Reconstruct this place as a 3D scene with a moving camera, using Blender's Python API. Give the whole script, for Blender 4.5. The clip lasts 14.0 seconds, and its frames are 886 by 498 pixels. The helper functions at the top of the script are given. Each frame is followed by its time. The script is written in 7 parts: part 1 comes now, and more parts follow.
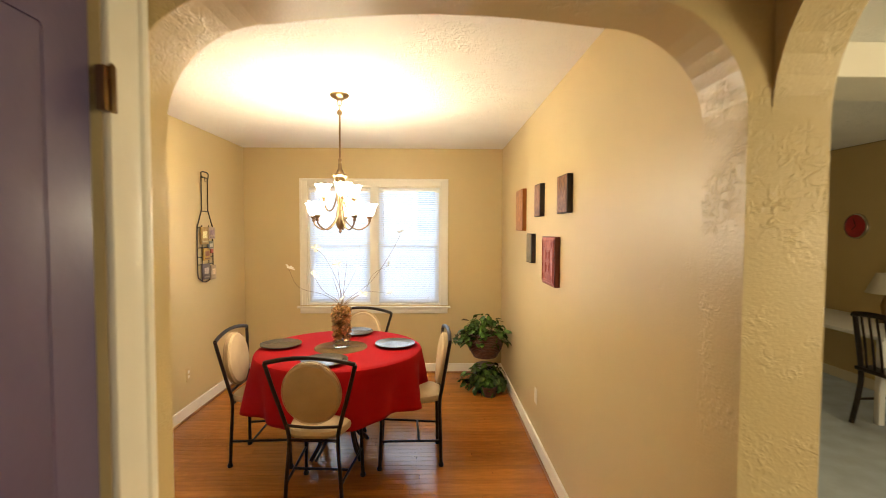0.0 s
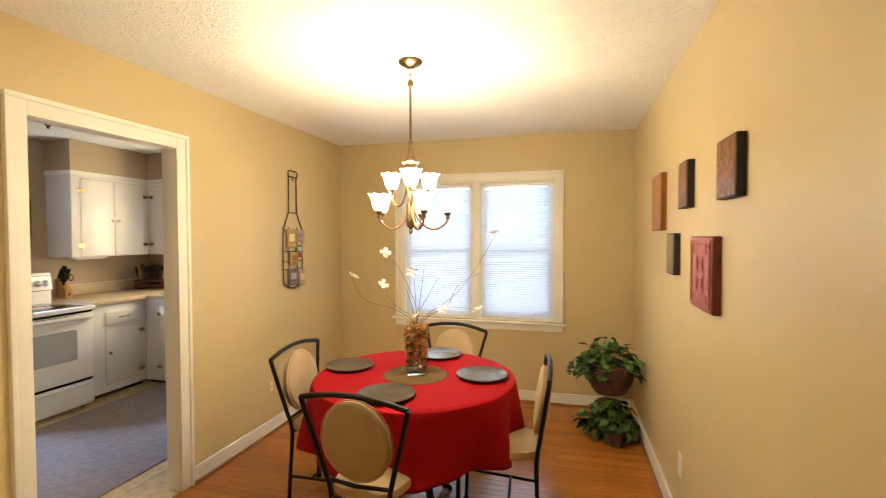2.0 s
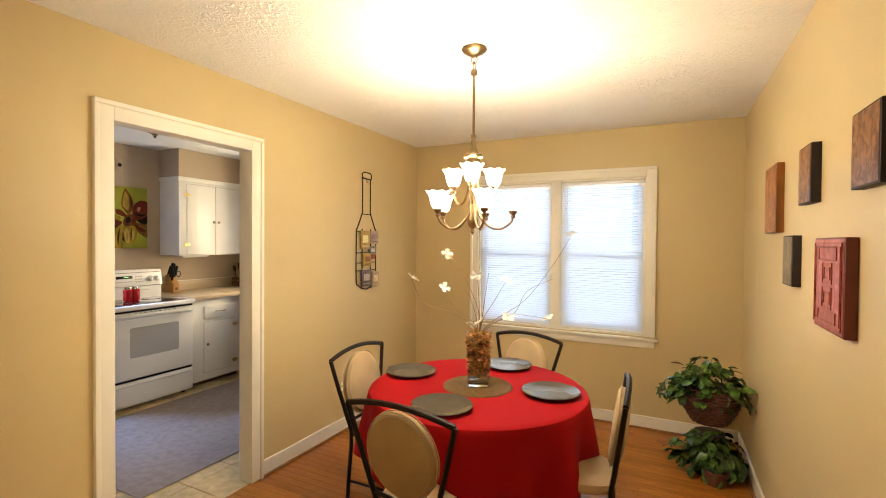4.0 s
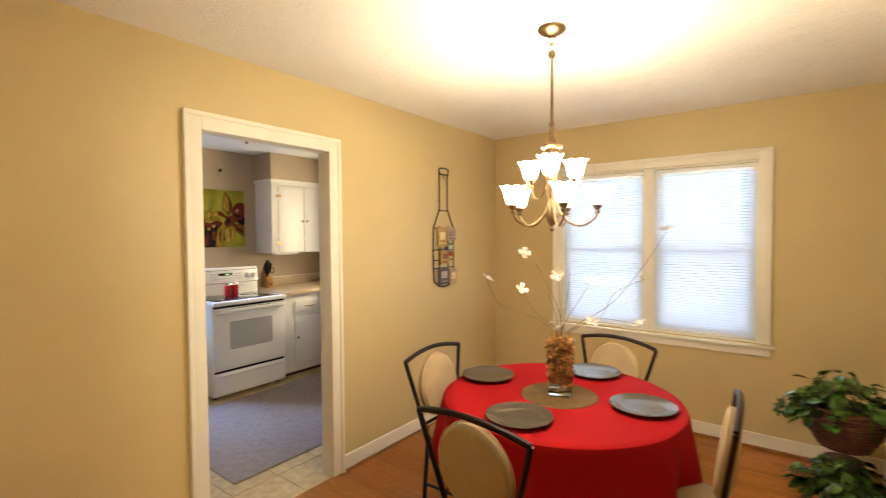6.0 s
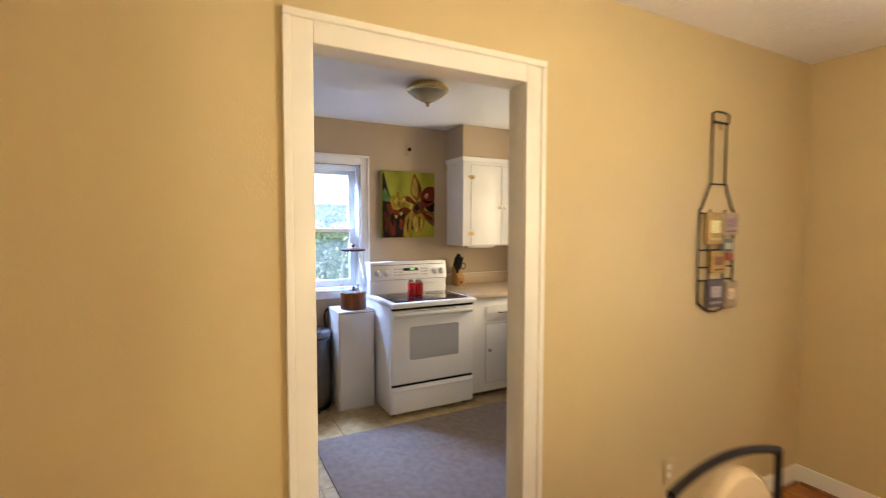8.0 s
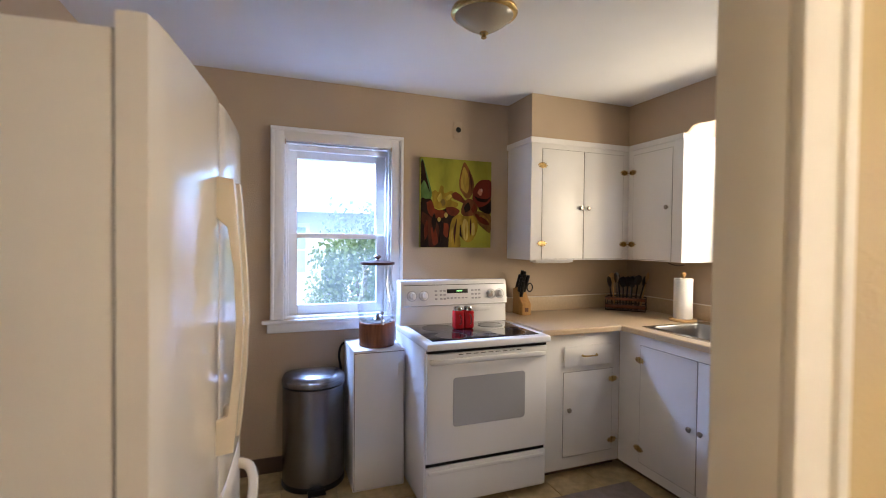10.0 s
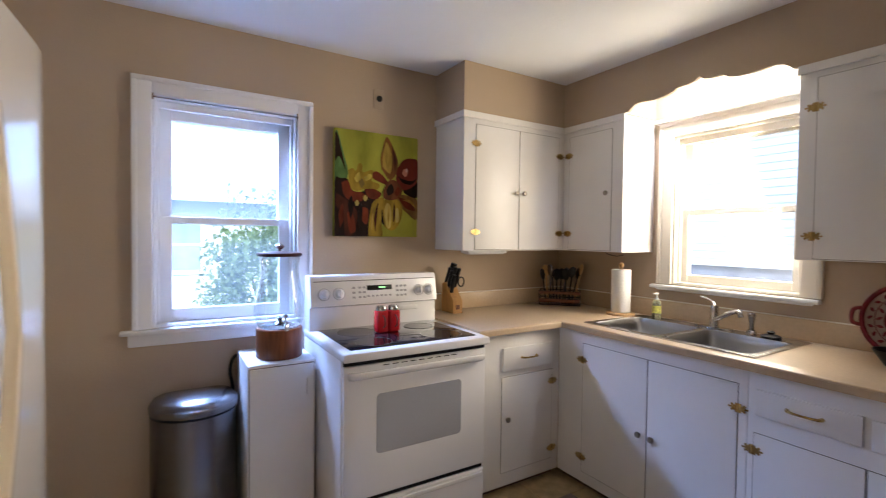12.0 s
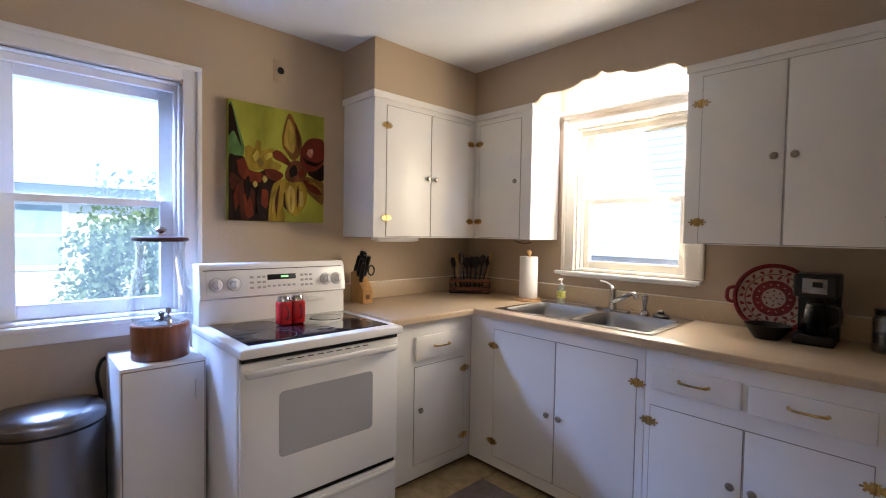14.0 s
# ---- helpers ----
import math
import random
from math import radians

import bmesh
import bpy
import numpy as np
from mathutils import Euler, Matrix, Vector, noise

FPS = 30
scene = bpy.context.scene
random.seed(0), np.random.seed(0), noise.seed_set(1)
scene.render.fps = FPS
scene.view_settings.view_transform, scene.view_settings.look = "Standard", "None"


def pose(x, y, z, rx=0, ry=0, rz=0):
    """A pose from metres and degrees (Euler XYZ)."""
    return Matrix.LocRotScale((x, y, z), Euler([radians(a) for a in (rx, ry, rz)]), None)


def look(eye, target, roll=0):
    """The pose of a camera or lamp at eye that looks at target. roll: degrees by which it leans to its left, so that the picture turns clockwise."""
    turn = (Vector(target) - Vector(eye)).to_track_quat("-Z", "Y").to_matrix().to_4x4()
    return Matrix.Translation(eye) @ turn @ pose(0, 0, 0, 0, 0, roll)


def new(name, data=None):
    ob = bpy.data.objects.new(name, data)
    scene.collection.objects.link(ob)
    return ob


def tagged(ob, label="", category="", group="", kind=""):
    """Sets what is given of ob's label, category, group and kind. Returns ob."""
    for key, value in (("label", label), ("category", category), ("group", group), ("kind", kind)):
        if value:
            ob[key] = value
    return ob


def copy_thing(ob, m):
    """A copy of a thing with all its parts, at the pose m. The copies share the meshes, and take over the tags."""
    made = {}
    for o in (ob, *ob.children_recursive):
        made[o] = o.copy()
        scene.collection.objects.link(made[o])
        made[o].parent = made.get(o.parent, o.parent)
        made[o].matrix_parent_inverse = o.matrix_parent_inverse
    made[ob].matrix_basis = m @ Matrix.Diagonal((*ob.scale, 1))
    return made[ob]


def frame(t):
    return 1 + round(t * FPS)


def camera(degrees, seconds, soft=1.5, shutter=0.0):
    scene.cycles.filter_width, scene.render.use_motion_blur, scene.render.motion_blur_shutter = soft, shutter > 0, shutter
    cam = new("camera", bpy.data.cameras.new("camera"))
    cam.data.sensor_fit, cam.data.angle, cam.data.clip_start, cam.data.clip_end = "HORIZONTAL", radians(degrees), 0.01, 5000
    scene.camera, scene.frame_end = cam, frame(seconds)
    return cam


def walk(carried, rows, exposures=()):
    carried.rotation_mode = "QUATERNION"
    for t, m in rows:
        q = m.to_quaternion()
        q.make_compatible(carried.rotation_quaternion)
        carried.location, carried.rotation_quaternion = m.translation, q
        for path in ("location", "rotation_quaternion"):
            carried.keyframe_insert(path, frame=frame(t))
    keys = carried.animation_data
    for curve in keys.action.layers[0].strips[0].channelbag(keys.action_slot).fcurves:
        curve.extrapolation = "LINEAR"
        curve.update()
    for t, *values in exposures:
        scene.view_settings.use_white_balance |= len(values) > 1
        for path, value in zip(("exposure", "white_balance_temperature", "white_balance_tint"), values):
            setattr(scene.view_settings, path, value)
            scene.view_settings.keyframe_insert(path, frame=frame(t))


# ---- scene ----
cam = camera(88.2, 14.0, soft=1.0, shutter=0.6)
PATH = [
    (0, (-0.056, 0.392, 1.579), (-0.015, 2.39, 1.499), 0.2),
    (0.5, (-0.018, 0.609, 1.566), (-0.046, 2.607, 1.475), 0.1),
    (1, (0.035, 0.809, 1.566), (-0.146, 2.798, 1.475), -0.4),
    (1.5, (0.08, 0.993, 1.553), (-0.269, 2.96, 1.475), -0.4),
    (2, (0.122, 1.14, 1.548), (-0.397, 3.071, 1.491), -0.1),
    (2.5, (0.148, 1.231, 1.529), (-0.525, 3.114, 1.492), 0.4),
    (3, (0.165, 1.291, 1.52), (-0.627, 3.127, 1.492), 0.4),
    (5.3, (0.223, 1.401, 1.528), (-0.765, 3.14, 1.479), 0.2),
    (5.5, (0.211, 1.411, 1.528), (-0.817, 3.126, 1.478), 0.0),
    (6, (0.177, 1.489, 1.55), (-1.022, 3.088, 1.485), -0.4),
    (6.5, (0.04, 1.639, 1.545), (-1.33, 3.093, 1.452), -0.4),
    (7, (-0.193, 1.849, 1.562), (-1.715, 3.142, 1.446), -0.4),
    (7.5, (-0.446, 2.094, 1.548), (-2.101, 3.211, 1.432), -0.3),
    (8, (-0.73, 2.287, 1.538), (-2.498, 3.216, 1.436), 0.1),
    (8.5, (-1.071, 2.455, 1.532), (-2.918, 3.218, 1.45), 0.5),
    (8.7, (-1.178, 2.511, 1.527), (-3.043, 3.23, 1.456), 0.7),
    (10.8, (-2.022, 2.876, 1.451), (-3.875, 3.628, 1.454), 0.3),
    (11, (-2.068, 2.887, 1.448), (-3.903, 3.682, 1.444), 0.3),
    (11.5, (-2.137, 2.919, 1.433), (-3.922, 3.822, 1.406), 0.7),
    (12, (-2.191, 2.925, 1.423), (-3.894, 3.972, 1.373), 0.7),
    (12.5, (-2.237, 2.931, 1.399), (-3.848, 4.114, 1.348), 0.7),
    (13, (-2.275, 2.939, 1.386), (-3.819, 4.209, 1.323), 0.9),
    (13.5, (-2.281, 2.953, 1.379), (-3.782, 4.273, 1.31), 1.2),
    (14, (-2.287, 2.96, 1.376), (-3.742, 4.331, 1.307), 1.0),
]
walk(cam, [(t, look(eye, target, roll)) for t, eye, target, roll in PATH], exposures=[(0, 1.85, 6500, 10), (1, 1.70, 6500, 10), (7, 1.66, 6500, 10), (8.5, 1.45, 6500, 14), (10.8, 1.39, 5640, 17), (14, 1.37, 5700, 17)])
# ---- world, sun, large lights ----
world = bpy.data.worlds.new("World")
scene.world = world
world.use_nodes = True
wt = world.node_tree
sky = wt.nodes.new("ShaderNodeTexSky")
sky.sky_type = "NISHITA"
sky.sun_disc = False
sky.sun_elevation, sky.sun_rotation = radians(37.5), radians(112.6)
wt.links.new(sky.outputs[0], wt.nodes["Background"].inputs[0])
wt.nodes["Background"].inputs[1].default_value = 0.15


def lamp(name, kind, energy, color, m, **props):
    d = bpy.data.lights.new(name, kind)
    d.energy, d.color = energy, color
    for k, v in props.items():
        if k == "angle":
            d.angle = v
        elif k == "size":
            d.shape, d.size = "RECTANGLE", v
        elif k == "size_y":
            d.size_y = v
        elif k == "radius":
            d.shadow_soft_size = v
    ob = new(name, d)
    ob.matrix_world = m
    return ob


SUN_FROM = Vector((0.72, -0.30, 0.60))
lamp("sun", "SUN", 3.4, (1, 0.95, 0.87), look(SUN_FROM * 20, (0, 0, 0)), angle=radians(0.6))
# lamps standing in for skylight at three windows, the west one raised outside
lamp("daylight_dining", "AREA", 6.0, (0.80, 0.90, 1.0), look((-0.72, 5.60, 1.42), (-0.72, 3.0, 1.2)), size=1.4, size_y=1.3)
lamp("daylight_kitchen_west", "AREA", 165, (0.40, 0.58, 1.0), look((-5.42, 2.86, 2.52), (-3.8, 4.25, 0.45)), size=1.05, size_y=0.6)
# warm tint and westward aim brighten the cabinet fronts
lamp("daylight_kitchen_north", "AREA", 12.5, (1.0, 0.82, 0.52), look((-3.48, 5.80, 1.60), (-4.4, 4.5, 1.35)), size=0.6, size_y=0.8)
# unseen warm fill added beyond the side arch to brighten hall and pier
lamp("living_fill", "AREA", 40, (1.0, 0.86, 0.56), look((3.75, -0.80, 1.5), (0.7, 0.9, 1.1)), size=1.2, size_y=1.3)


# ---- materials ----
def mat(name, color, rough=0.5, metal=0.0, var=0.0, var_scale=6.0, bump=0.0, bump_scale=80.0, detail=3.0, rand=0.0, island=0.0,
        trans=0.0, ior=1.45, emit=0.0, emit_color=None, stretch=None, coat=0.0, rough_var=0.0, sss=0.0):
    """A surface with colour variation at a coarse scale, relief at a fine one, and a change from piece to piece."""
    m = bpy.data.materials.new(name)
    m.use_nodes = True
    nt = m.node_tree
    b = nt.nodes["Principled BSDF"]
    b.inputs["Roughness"].default_value, b.inputs["Metallic"].default_value = rough, metal
    b.inputs["IOR"].default_value = ior
    b.inputs["Transmission Weight"].default_value = trans
    b.inputs["Coat Weight"].default_value = coat
    b.inputs["Base Color"].default_value = (*color, 1)
    if sss:
        b.inputs["Subsurface Weight"].default_value = sss
        b.inputs["Subsurface Radius"].default_value = (0.02, 0.02, 0.02)
    if emit:
        b.inputs["Emission Color"].default_value = (*(emit_color or color), 1)
        b.inputs["Emission Strength"].default_value = emit
    co = nt.nodes.new("ShaderNodeTexCoord")
    out = co.outputs["Object"]
    if stretch:
        mp = nt.nodes.new("ShaderNodeMapping")
        mp.inputs["Scale"].default_value = stretch
        nt.links.new(out, mp.inputs[0])
        out = mp.outputs[0]
    last = None
    if var:
        n = nt.nodes.new("ShaderNodeTexNoise")
        n.inputs["Scale"].default_value, n.inputs["Detail"].default_value = var_scale, 5
        nt.links.new(out, n.inputs["Vector"])
        r = nt.nodes.new("ShaderNodeValToRGB")
        r.color_ramp.elements[0].position, r.color_ramp.elements[1].position = 0.3, 0.7
        r.color_ramp.elements[0].color = (*[c * (1 - var) for c in color], 1)
        r.color_ramp.elements[1].color = (*[min(1, c * (1 + var)) for c in color], 1)
        nt.links.new(n.outputs[0], r.inputs[0])
        last = r.outputs[0]
        if rough_var:
            mr = nt.nodes.new("ShaderNodeMapRange")
            mr.inputs[3].default_value, mr.inputs[4].default_value = max(0, rough - rough_var), rough + rough_var
            nt.links.new(n.outputs[0], mr.inputs[0])
            nt.links.new(mr.outputs[0], b.inputs["Roughness"])
    if rand or island:
        src = nt.nodes.new("ShaderNodeObjectInfo").outputs["Random"] if rand else nt.nodes.new("ShaderNodeNewGeometry").outputs["Random Per Island"]
        amount = rand or island
        mr = nt.nodes.new("ShaderNodeMapRange")
        mr.inputs[3].default_value, mr.inputs[4].default_value = 1 - amount, 1 + amount
        nt.links.new(src, mr.inputs[0])
        hs = nt.nodes.new("ShaderNodeHueSaturation")
        hs.inputs["Color"].default_value = (*color, 1)
        nt.links.new(mr.outputs[0], hs.inputs["Value"])
        if last:
            nt.links.new(last, hs.inputs["Color"])
        last = hs.outputs[0]
    if last:
        nt.links.new(last, b.inputs["Base Color"])
    if bump:
        n = nt.nodes.new("ShaderNodeTexNoise")
        n.inputs["Scale"].default_value, n.inputs["Detail"].default_value = bump_scale, detail
        nt.links.new(out, n.inputs["Vector"])
        bp = nt.nodes.new("ShaderNodeBump")
        bp.inputs["Strength"].default_value, bp.inputs["Distance"].default_value = 1.0, bump
        nt.links.new(n.outputs[0], bp.inputs["Height"])
        nt.links.new(bp.outputs[0], b.inputs["Normal"])
    return m


def plaster(name, color, flat=0.0012, stomp=0.004, stomp_scale=9.0, cover=0.5, rough=0.55):
    """Painted plaster: fine orange peel all over and trowelled ridges in patches."""
    m = mat(name, color, rough, var=0.035, var_scale=1.3)
    nt = m.node_tree
    b = nt.nodes["Principled BSDF"]
    co = nt.nodes.new("ShaderNodeTexCoord").outputs["Object"]
    fine = nt.nodes.new("ShaderNodeTexNoise")
    fine.inputs["Scale"].default_value, fine.inputs["Detail"].default_value = 140, 2
    nt.links.new(co, fine.inputs["Vector"])
    ridges = nt.nodes.new("ShaderNodeTexNoise")
    ridges.inputs["Scale"].default_value, ridges.inputs["Detail"].default_value = stomp_scale * 3, 4
    ridges.inputs["Distortion"].default_value = 1.2
    nt.links.new(co, ridges.inputs["Vector"])
    patch = nt.nodes.new("ShaderNodeTexNoise")
    patch.inputs["Scale"].default_value, patch.inputs["Detail"].default_value = stomp_scale * 0.35, 2
    nt.links.new(co, patch.inputs["Vector"])
    where = nt.nodes.new("ShaderNodeMapRange")
    where.inputs[1].default_value, where.inputs[2].default_value = cover, cover + 0.15
    nt.links.new(patch.outputs[0], where.inputs[0])
    step = nt.nodes.new("ShaderNodeMapRange")
    step.inputs[1].default_value, step.inputs[2].default_value = 0.45, 0.6
    nt.links.new(ridges.outputs[0], step.inputs[0])
    mul = nt.nodes.new("ShaderNodeMath")
    mul.operation = "MULTIPLY"
    nt.links.new(where.outputs[0], mul.inputs[0])
    nt.links.new(step.outputs[0], mul.inputs[1])
    b1, b2 = nt.nodes.new("ShaderNodeBump"), nt.nodes.new("ShaderNodeBump")
    b1.inputs["Distance"].default_value, b2.inputs["Distance"].default_value = flat, stomp
    nt.links.new(fine.outputs[0], b1.inputs["Height"])
    nt.links.new(mul.outputs[0], b2.inputs["Height"])
    nt.links.new(b1.outputs[0], b2.inputs["Normal"])
    nt.links.new(b2.outputs[0], b.inputs["Normal"])
    return m


TAN = (0.565, 0.44, 0.226)
M_WALL = plaster("tan_wall_paint", TAN, flat=0.0005, cover=0.66, stomp=0.0012, rough=0.42)
M_ARCH = plaster("tan_textured_plaster", TAN, flat=0.0008, stomp=0.0016, stomp_scale=15, cover=0.5, rough=0.38)
M_KWALL = plaster("kitchen_wall_paint", (0.455, 0.355, 0.248), cover=0.7, stomp=0.001)
M_CEIL = plaster("stippled_white_ceiling", (0.84, 0.82, 0.77), flat=0.0014, stomp=0.0023, stomp_scale=11, cover=0.35, rough=0.8)
M_KCEIL = plaster("smooth_white_ceiling", (0.78, 0.79, 0.80), flat=0.0006, stomp=0.0005, rough=0.7)
M_TRIM = mat("cream_trim_paint", (0.78, 0.74, 0.64), 0.48, var=0.03, var_scale=4, bump=0.0006, bump_scale=40)
M_WHITE = mat("white_gloss_paint", (0.80, 0.80, 0.80), 0.3, var=0.02, var_scale=5, bump=0.0006, bump_scale=30)
M_CAB = mat("white_cabinet_paint", (0.80, 0.79, 0.77), 0.38, var=0.03, var_scale=3, bump=0.001, bump_scale=25)
M_ENAMEL = mat("white_enamel", (0.80, 0.80, 0.81), 0.18, var=0.015, var_scale=3)
M_FRIDGE = mat("white_fridge_enamel", (0.82, 0.775, 0.69), 0.07, bump=0.0002, bump_scale=300)
M_OAK = mat("oak_floor_board", (0.33, 0.114, 0.016), 0.15, var=0.16, var_scale=6, bump=0.0003, bump_scale=60, rand=0.13, stretch=(1.0, 7, 7), rough_var=0.06)
M_DARK = mat("dark_joint", (0.05, 0.03, 0.02), 0.8)
M_TILE = mat("beige_vinyl_tile", (0.47, 0.36, 0.19), 0.33, var=0.26, var_scale=15, bump=0.0008, bump_scale=45, rand=0.08)
M_GROUT = mat("tile_joint", (0.40, 0.32, 0.19), 0.8, var=0.1)
M_RUG = mat("grey_rug_pile", (0.27, 0.228, 0.22), 0.95, var=0.13, var_scale=22, bump=0.004, bump_scale=220)
M_CLOTH = mat("red_tablecloth", (0.34, 0.005, 0.008), 0.8, var=0.05, var_scale=3, bump=0.0006, bump_scale=500)
M_IRON = mat("dark_brown_iron", (0.022, 0.016, 0.014), 0.45, 0.6, var=0.2, bump=0.0006, bump_scale=90)
M_CUSH = mat("beige_microsuede", (0.47, 0.355, 0.21), 0.9, var=0.08, var_scale=9, bump=0.0008, bump_scale=350)
M_STEEL = mat("brushed_steel", (0.25, 0.25, 0.27), 0.25, 1.0, var=0.05, bump=0.0004, bump_scale=60, stretch=(1, 1, 14))
M_SINK = mat("satin_sink_steel", (0.50, 0.50, 0.51), 0.22, 1.0, var=0.04, bump=0.0003, bump_scale=90)
M_BOWL = mat("brushed_bowl_steel", (0.40, 0.40, 0.41), 0.30, 1.0, var=0.08, bump=0.0003, bump_scale=90)
M_CHROME = mat("chrome", (0.50, 0.50, 0.52), 0.12, 1.0)
M_BRASS = mat("worn_brass", (0.55, 0.40, 0.16), 0.25, 1.0, var=0.2, var_scale=30)
M_BRONZE = mat("antique_brass", (0.27, 0.18, 0.09), 0.28, 1.0, var=0.15, var_scale=20)
M_LAM = mat("tan_laminate", (0.52, 0.40, 0.26), 0.35, var=0.05, var_scale=60, bump=0.0002, bump_scale=200)
for m in (M_CLOTH, M_CUSH, M_RUG):
    m.node_tree.nodes["Principled BSDF"].inputs["Specular IOR Level"].default_value = 0.12
M_GLASS = mat("clear_glass", (1, 1, 1), 0.0, trans=1.0, ior=1.45)
M_BLACK = mat("black_plastic", (0.009, 0.009, 0.010), 0.36, ior=1.35)
M_WOOD = mat("acacia_wood", (0.17, 0.055, 0.018), 0.3, var=0.35, var_scale=7, stretch=(8, 8, 0.8), bump=0.0005, bump_scale=60)
M_BEECH = mat("light_beech_wood", (0.52, 0.32, 0.13), 0.5, var=0.15, var_scale=12, stretch=(6, 6, 0.7), bump=0.0004)
M_LEAF = mat("variegated_leaf", (0.058, 0.115, 0.022), 0.18, var=0.8, var_scale=30, island=0.5)


def thin_glass(name, tint=(1, 1, 1), sheen=0.3, haze=0.0):
    """Window glass: mostly clear, with a mirror-like sheen; some white mixed in imitates washed-out glare."""
    m = bpy.data.materials.new(name)
    m.use_nodes = True
    nt = m.node_tree
    nt.nodes.clear()
    o = nt.nodes.new("ShaderNodeOutputMaterial")
    mix = nt.nodes.new("ShaderNodeMixShader")
    tr, gl = nt.nodes.new("ShaderNodeBsdfTransparent"), nt.nodes.new("ShaderNodeBsdfGlossy")
    tr.inputs[0].default_value = (*tint, 1)
    gl.inputs["Roughness"].default_value = 0.02
    fr = nt.nodes.new("ShaderNodeLayerWeight")
    fr.inputs[0].default_value = 0.25
    soft = nt.nodes.new("ShaderNodeMath")
    soft.operation = "MULTIPLY"
    soft.inputs[1].default_value = sheen
    nt.links.new(fr.outputs["Facing"], soft.inputs[0])
    nt.links.new(soft.outputs[0], mix.inputs[0])
    film, hazed = nt.nodes.new("ShaderNodeBsdfTranslucent"), nt.nodes.new("ShaderNodeMixShader")
    hazed.inputs[0].default_value = haze
    nt.links.new(tr.outputs[0], hazed.inputs[1])
    nt.links.new(film.outputs[0], hazed.inputs[2])
    nt.links.new(hazed.outputs[0], mix.inputs[1])
    nt.links.new(gl.outputs[0], mix.inputs[2])
    nt.links.new(mix.outputs[0], o.inputs[0])
    return m


# the panes' white share imitates the overexposed view, put into the glass
M_PANE = thin_glass("window_glass", (0.97, 0.99, 1.0), haze=0.03)
M_PANE_N = thin_glass("faintly_hazed_window_glass", (0.97, 0.99, 1.0), haze=0.016)
M_PANE_W = thin_glass("hazed_window_glass", (0.90, 0.97, 1.0), haze=0.04)
M_JAR = thin_glass("thin_clear_glass", (0.95, 0.97, 0.975), 1.0)


def translucent(name, color, share=0.5):
    m = bpy.data.materials.new(name)
    m.use_nodes = True
    nt = m.node_tree
    nt.nodes.clear()
    o = nt.nodes.new("ShaderNodeOutputMaterial")
    mix = nt.nodes.new("ShaderNodeMixShader")
    a, b = nt.nodes.new("ShaderNodeBsdfDiffuse"), nt.nodes.new("ShaderNodeBsdfTranslucent")
    a.inputs[0].default_value = b.inputs[0].default_value = (*color, 1)
    mix.inputs[0].default_value = share
    nt.links.new(a.outputs[0], mix.inputs[1])
    nt.links.new(b.outputs[0], mix.inputs[2])
    nt.links.new(mix.outputs[0], o.inputs[0])
    return m


M_BLIND = translucent("white_vinyl_slat", (0.80, 0.84, 0.92), 0.55)


# ---- mesh helpers ----
def box(x0, x1, y0, y1, z0, z1, bev=0.0, seg=2, bm=None):
    """A box between two corners, with rounded edges; joined to bm where given."""
    b = bmesh.new()
    bmesh.ops.create_cube(b, size=1)
    bmesh.ops.transform(b, matrix=Matrix.Translation(((x0 + x1) / 2, (y0 + y1) / 2, (z0 + z1) / 2)) @ Matrix.Diagonal((x1 - x0, y1 - y0, z1 - z0, 1)), verts=b.verts)
    if bev:
        bmesh.ops.bevel(b, geom=b.edges[:], offset=bev, segments=seg, affect="EDGES", profile=0.5)
    return merge(bm, b)


def merge(bm, b):
    if bm is None:
        return b
    me = bpy.data.meshes.new("tmp")
    b.to_mesh(me)
    b.free()
    bm.from_mesh(me)
    bpy.data.meshes.remove(me)
    return bm


def moved(bm, m):
    bmesh.ops.transform(bm, matrix=m, verts=bm.verts)
    return bm


def lathe(profile, segs=32, at=(0, 0, 0), bm=None, close=False):
    """A turned shape from (radius, height) pairs."""
    b = bmesh.new()
    rings = []
    for r, z in profile:
        if r < 1e-5:
            rings.append([b.verts.new((at[0], at[1], at[2] + z))])
        else:
            rings.append([b.verts.new((at[0] + r * math.cos(2 * math.pi * i / segs), at[1] + r * math.sin(2 * math.pi * i / segs), at[2] + z)) for i in range(segs)])
    for p, q in zip(rings, rings[1:]):
        for i in range(segs):
            j = (i + 1) % segs
            if len(p) == 1 and len(q) > 1:
                b.faces.new((p[0], q[j], q[i]))
            elif len(q) == 1 and len(p) > 1:
                b.faces.new((p[i], p[j], q[0]))
            elif len(p) > 1:
                b.faces.new((p[i], p[j], q[j], q[i]))
    bmesh.ops.recalc_face_normals(b, faces=b.faces[:])
    return merge(bm, b)


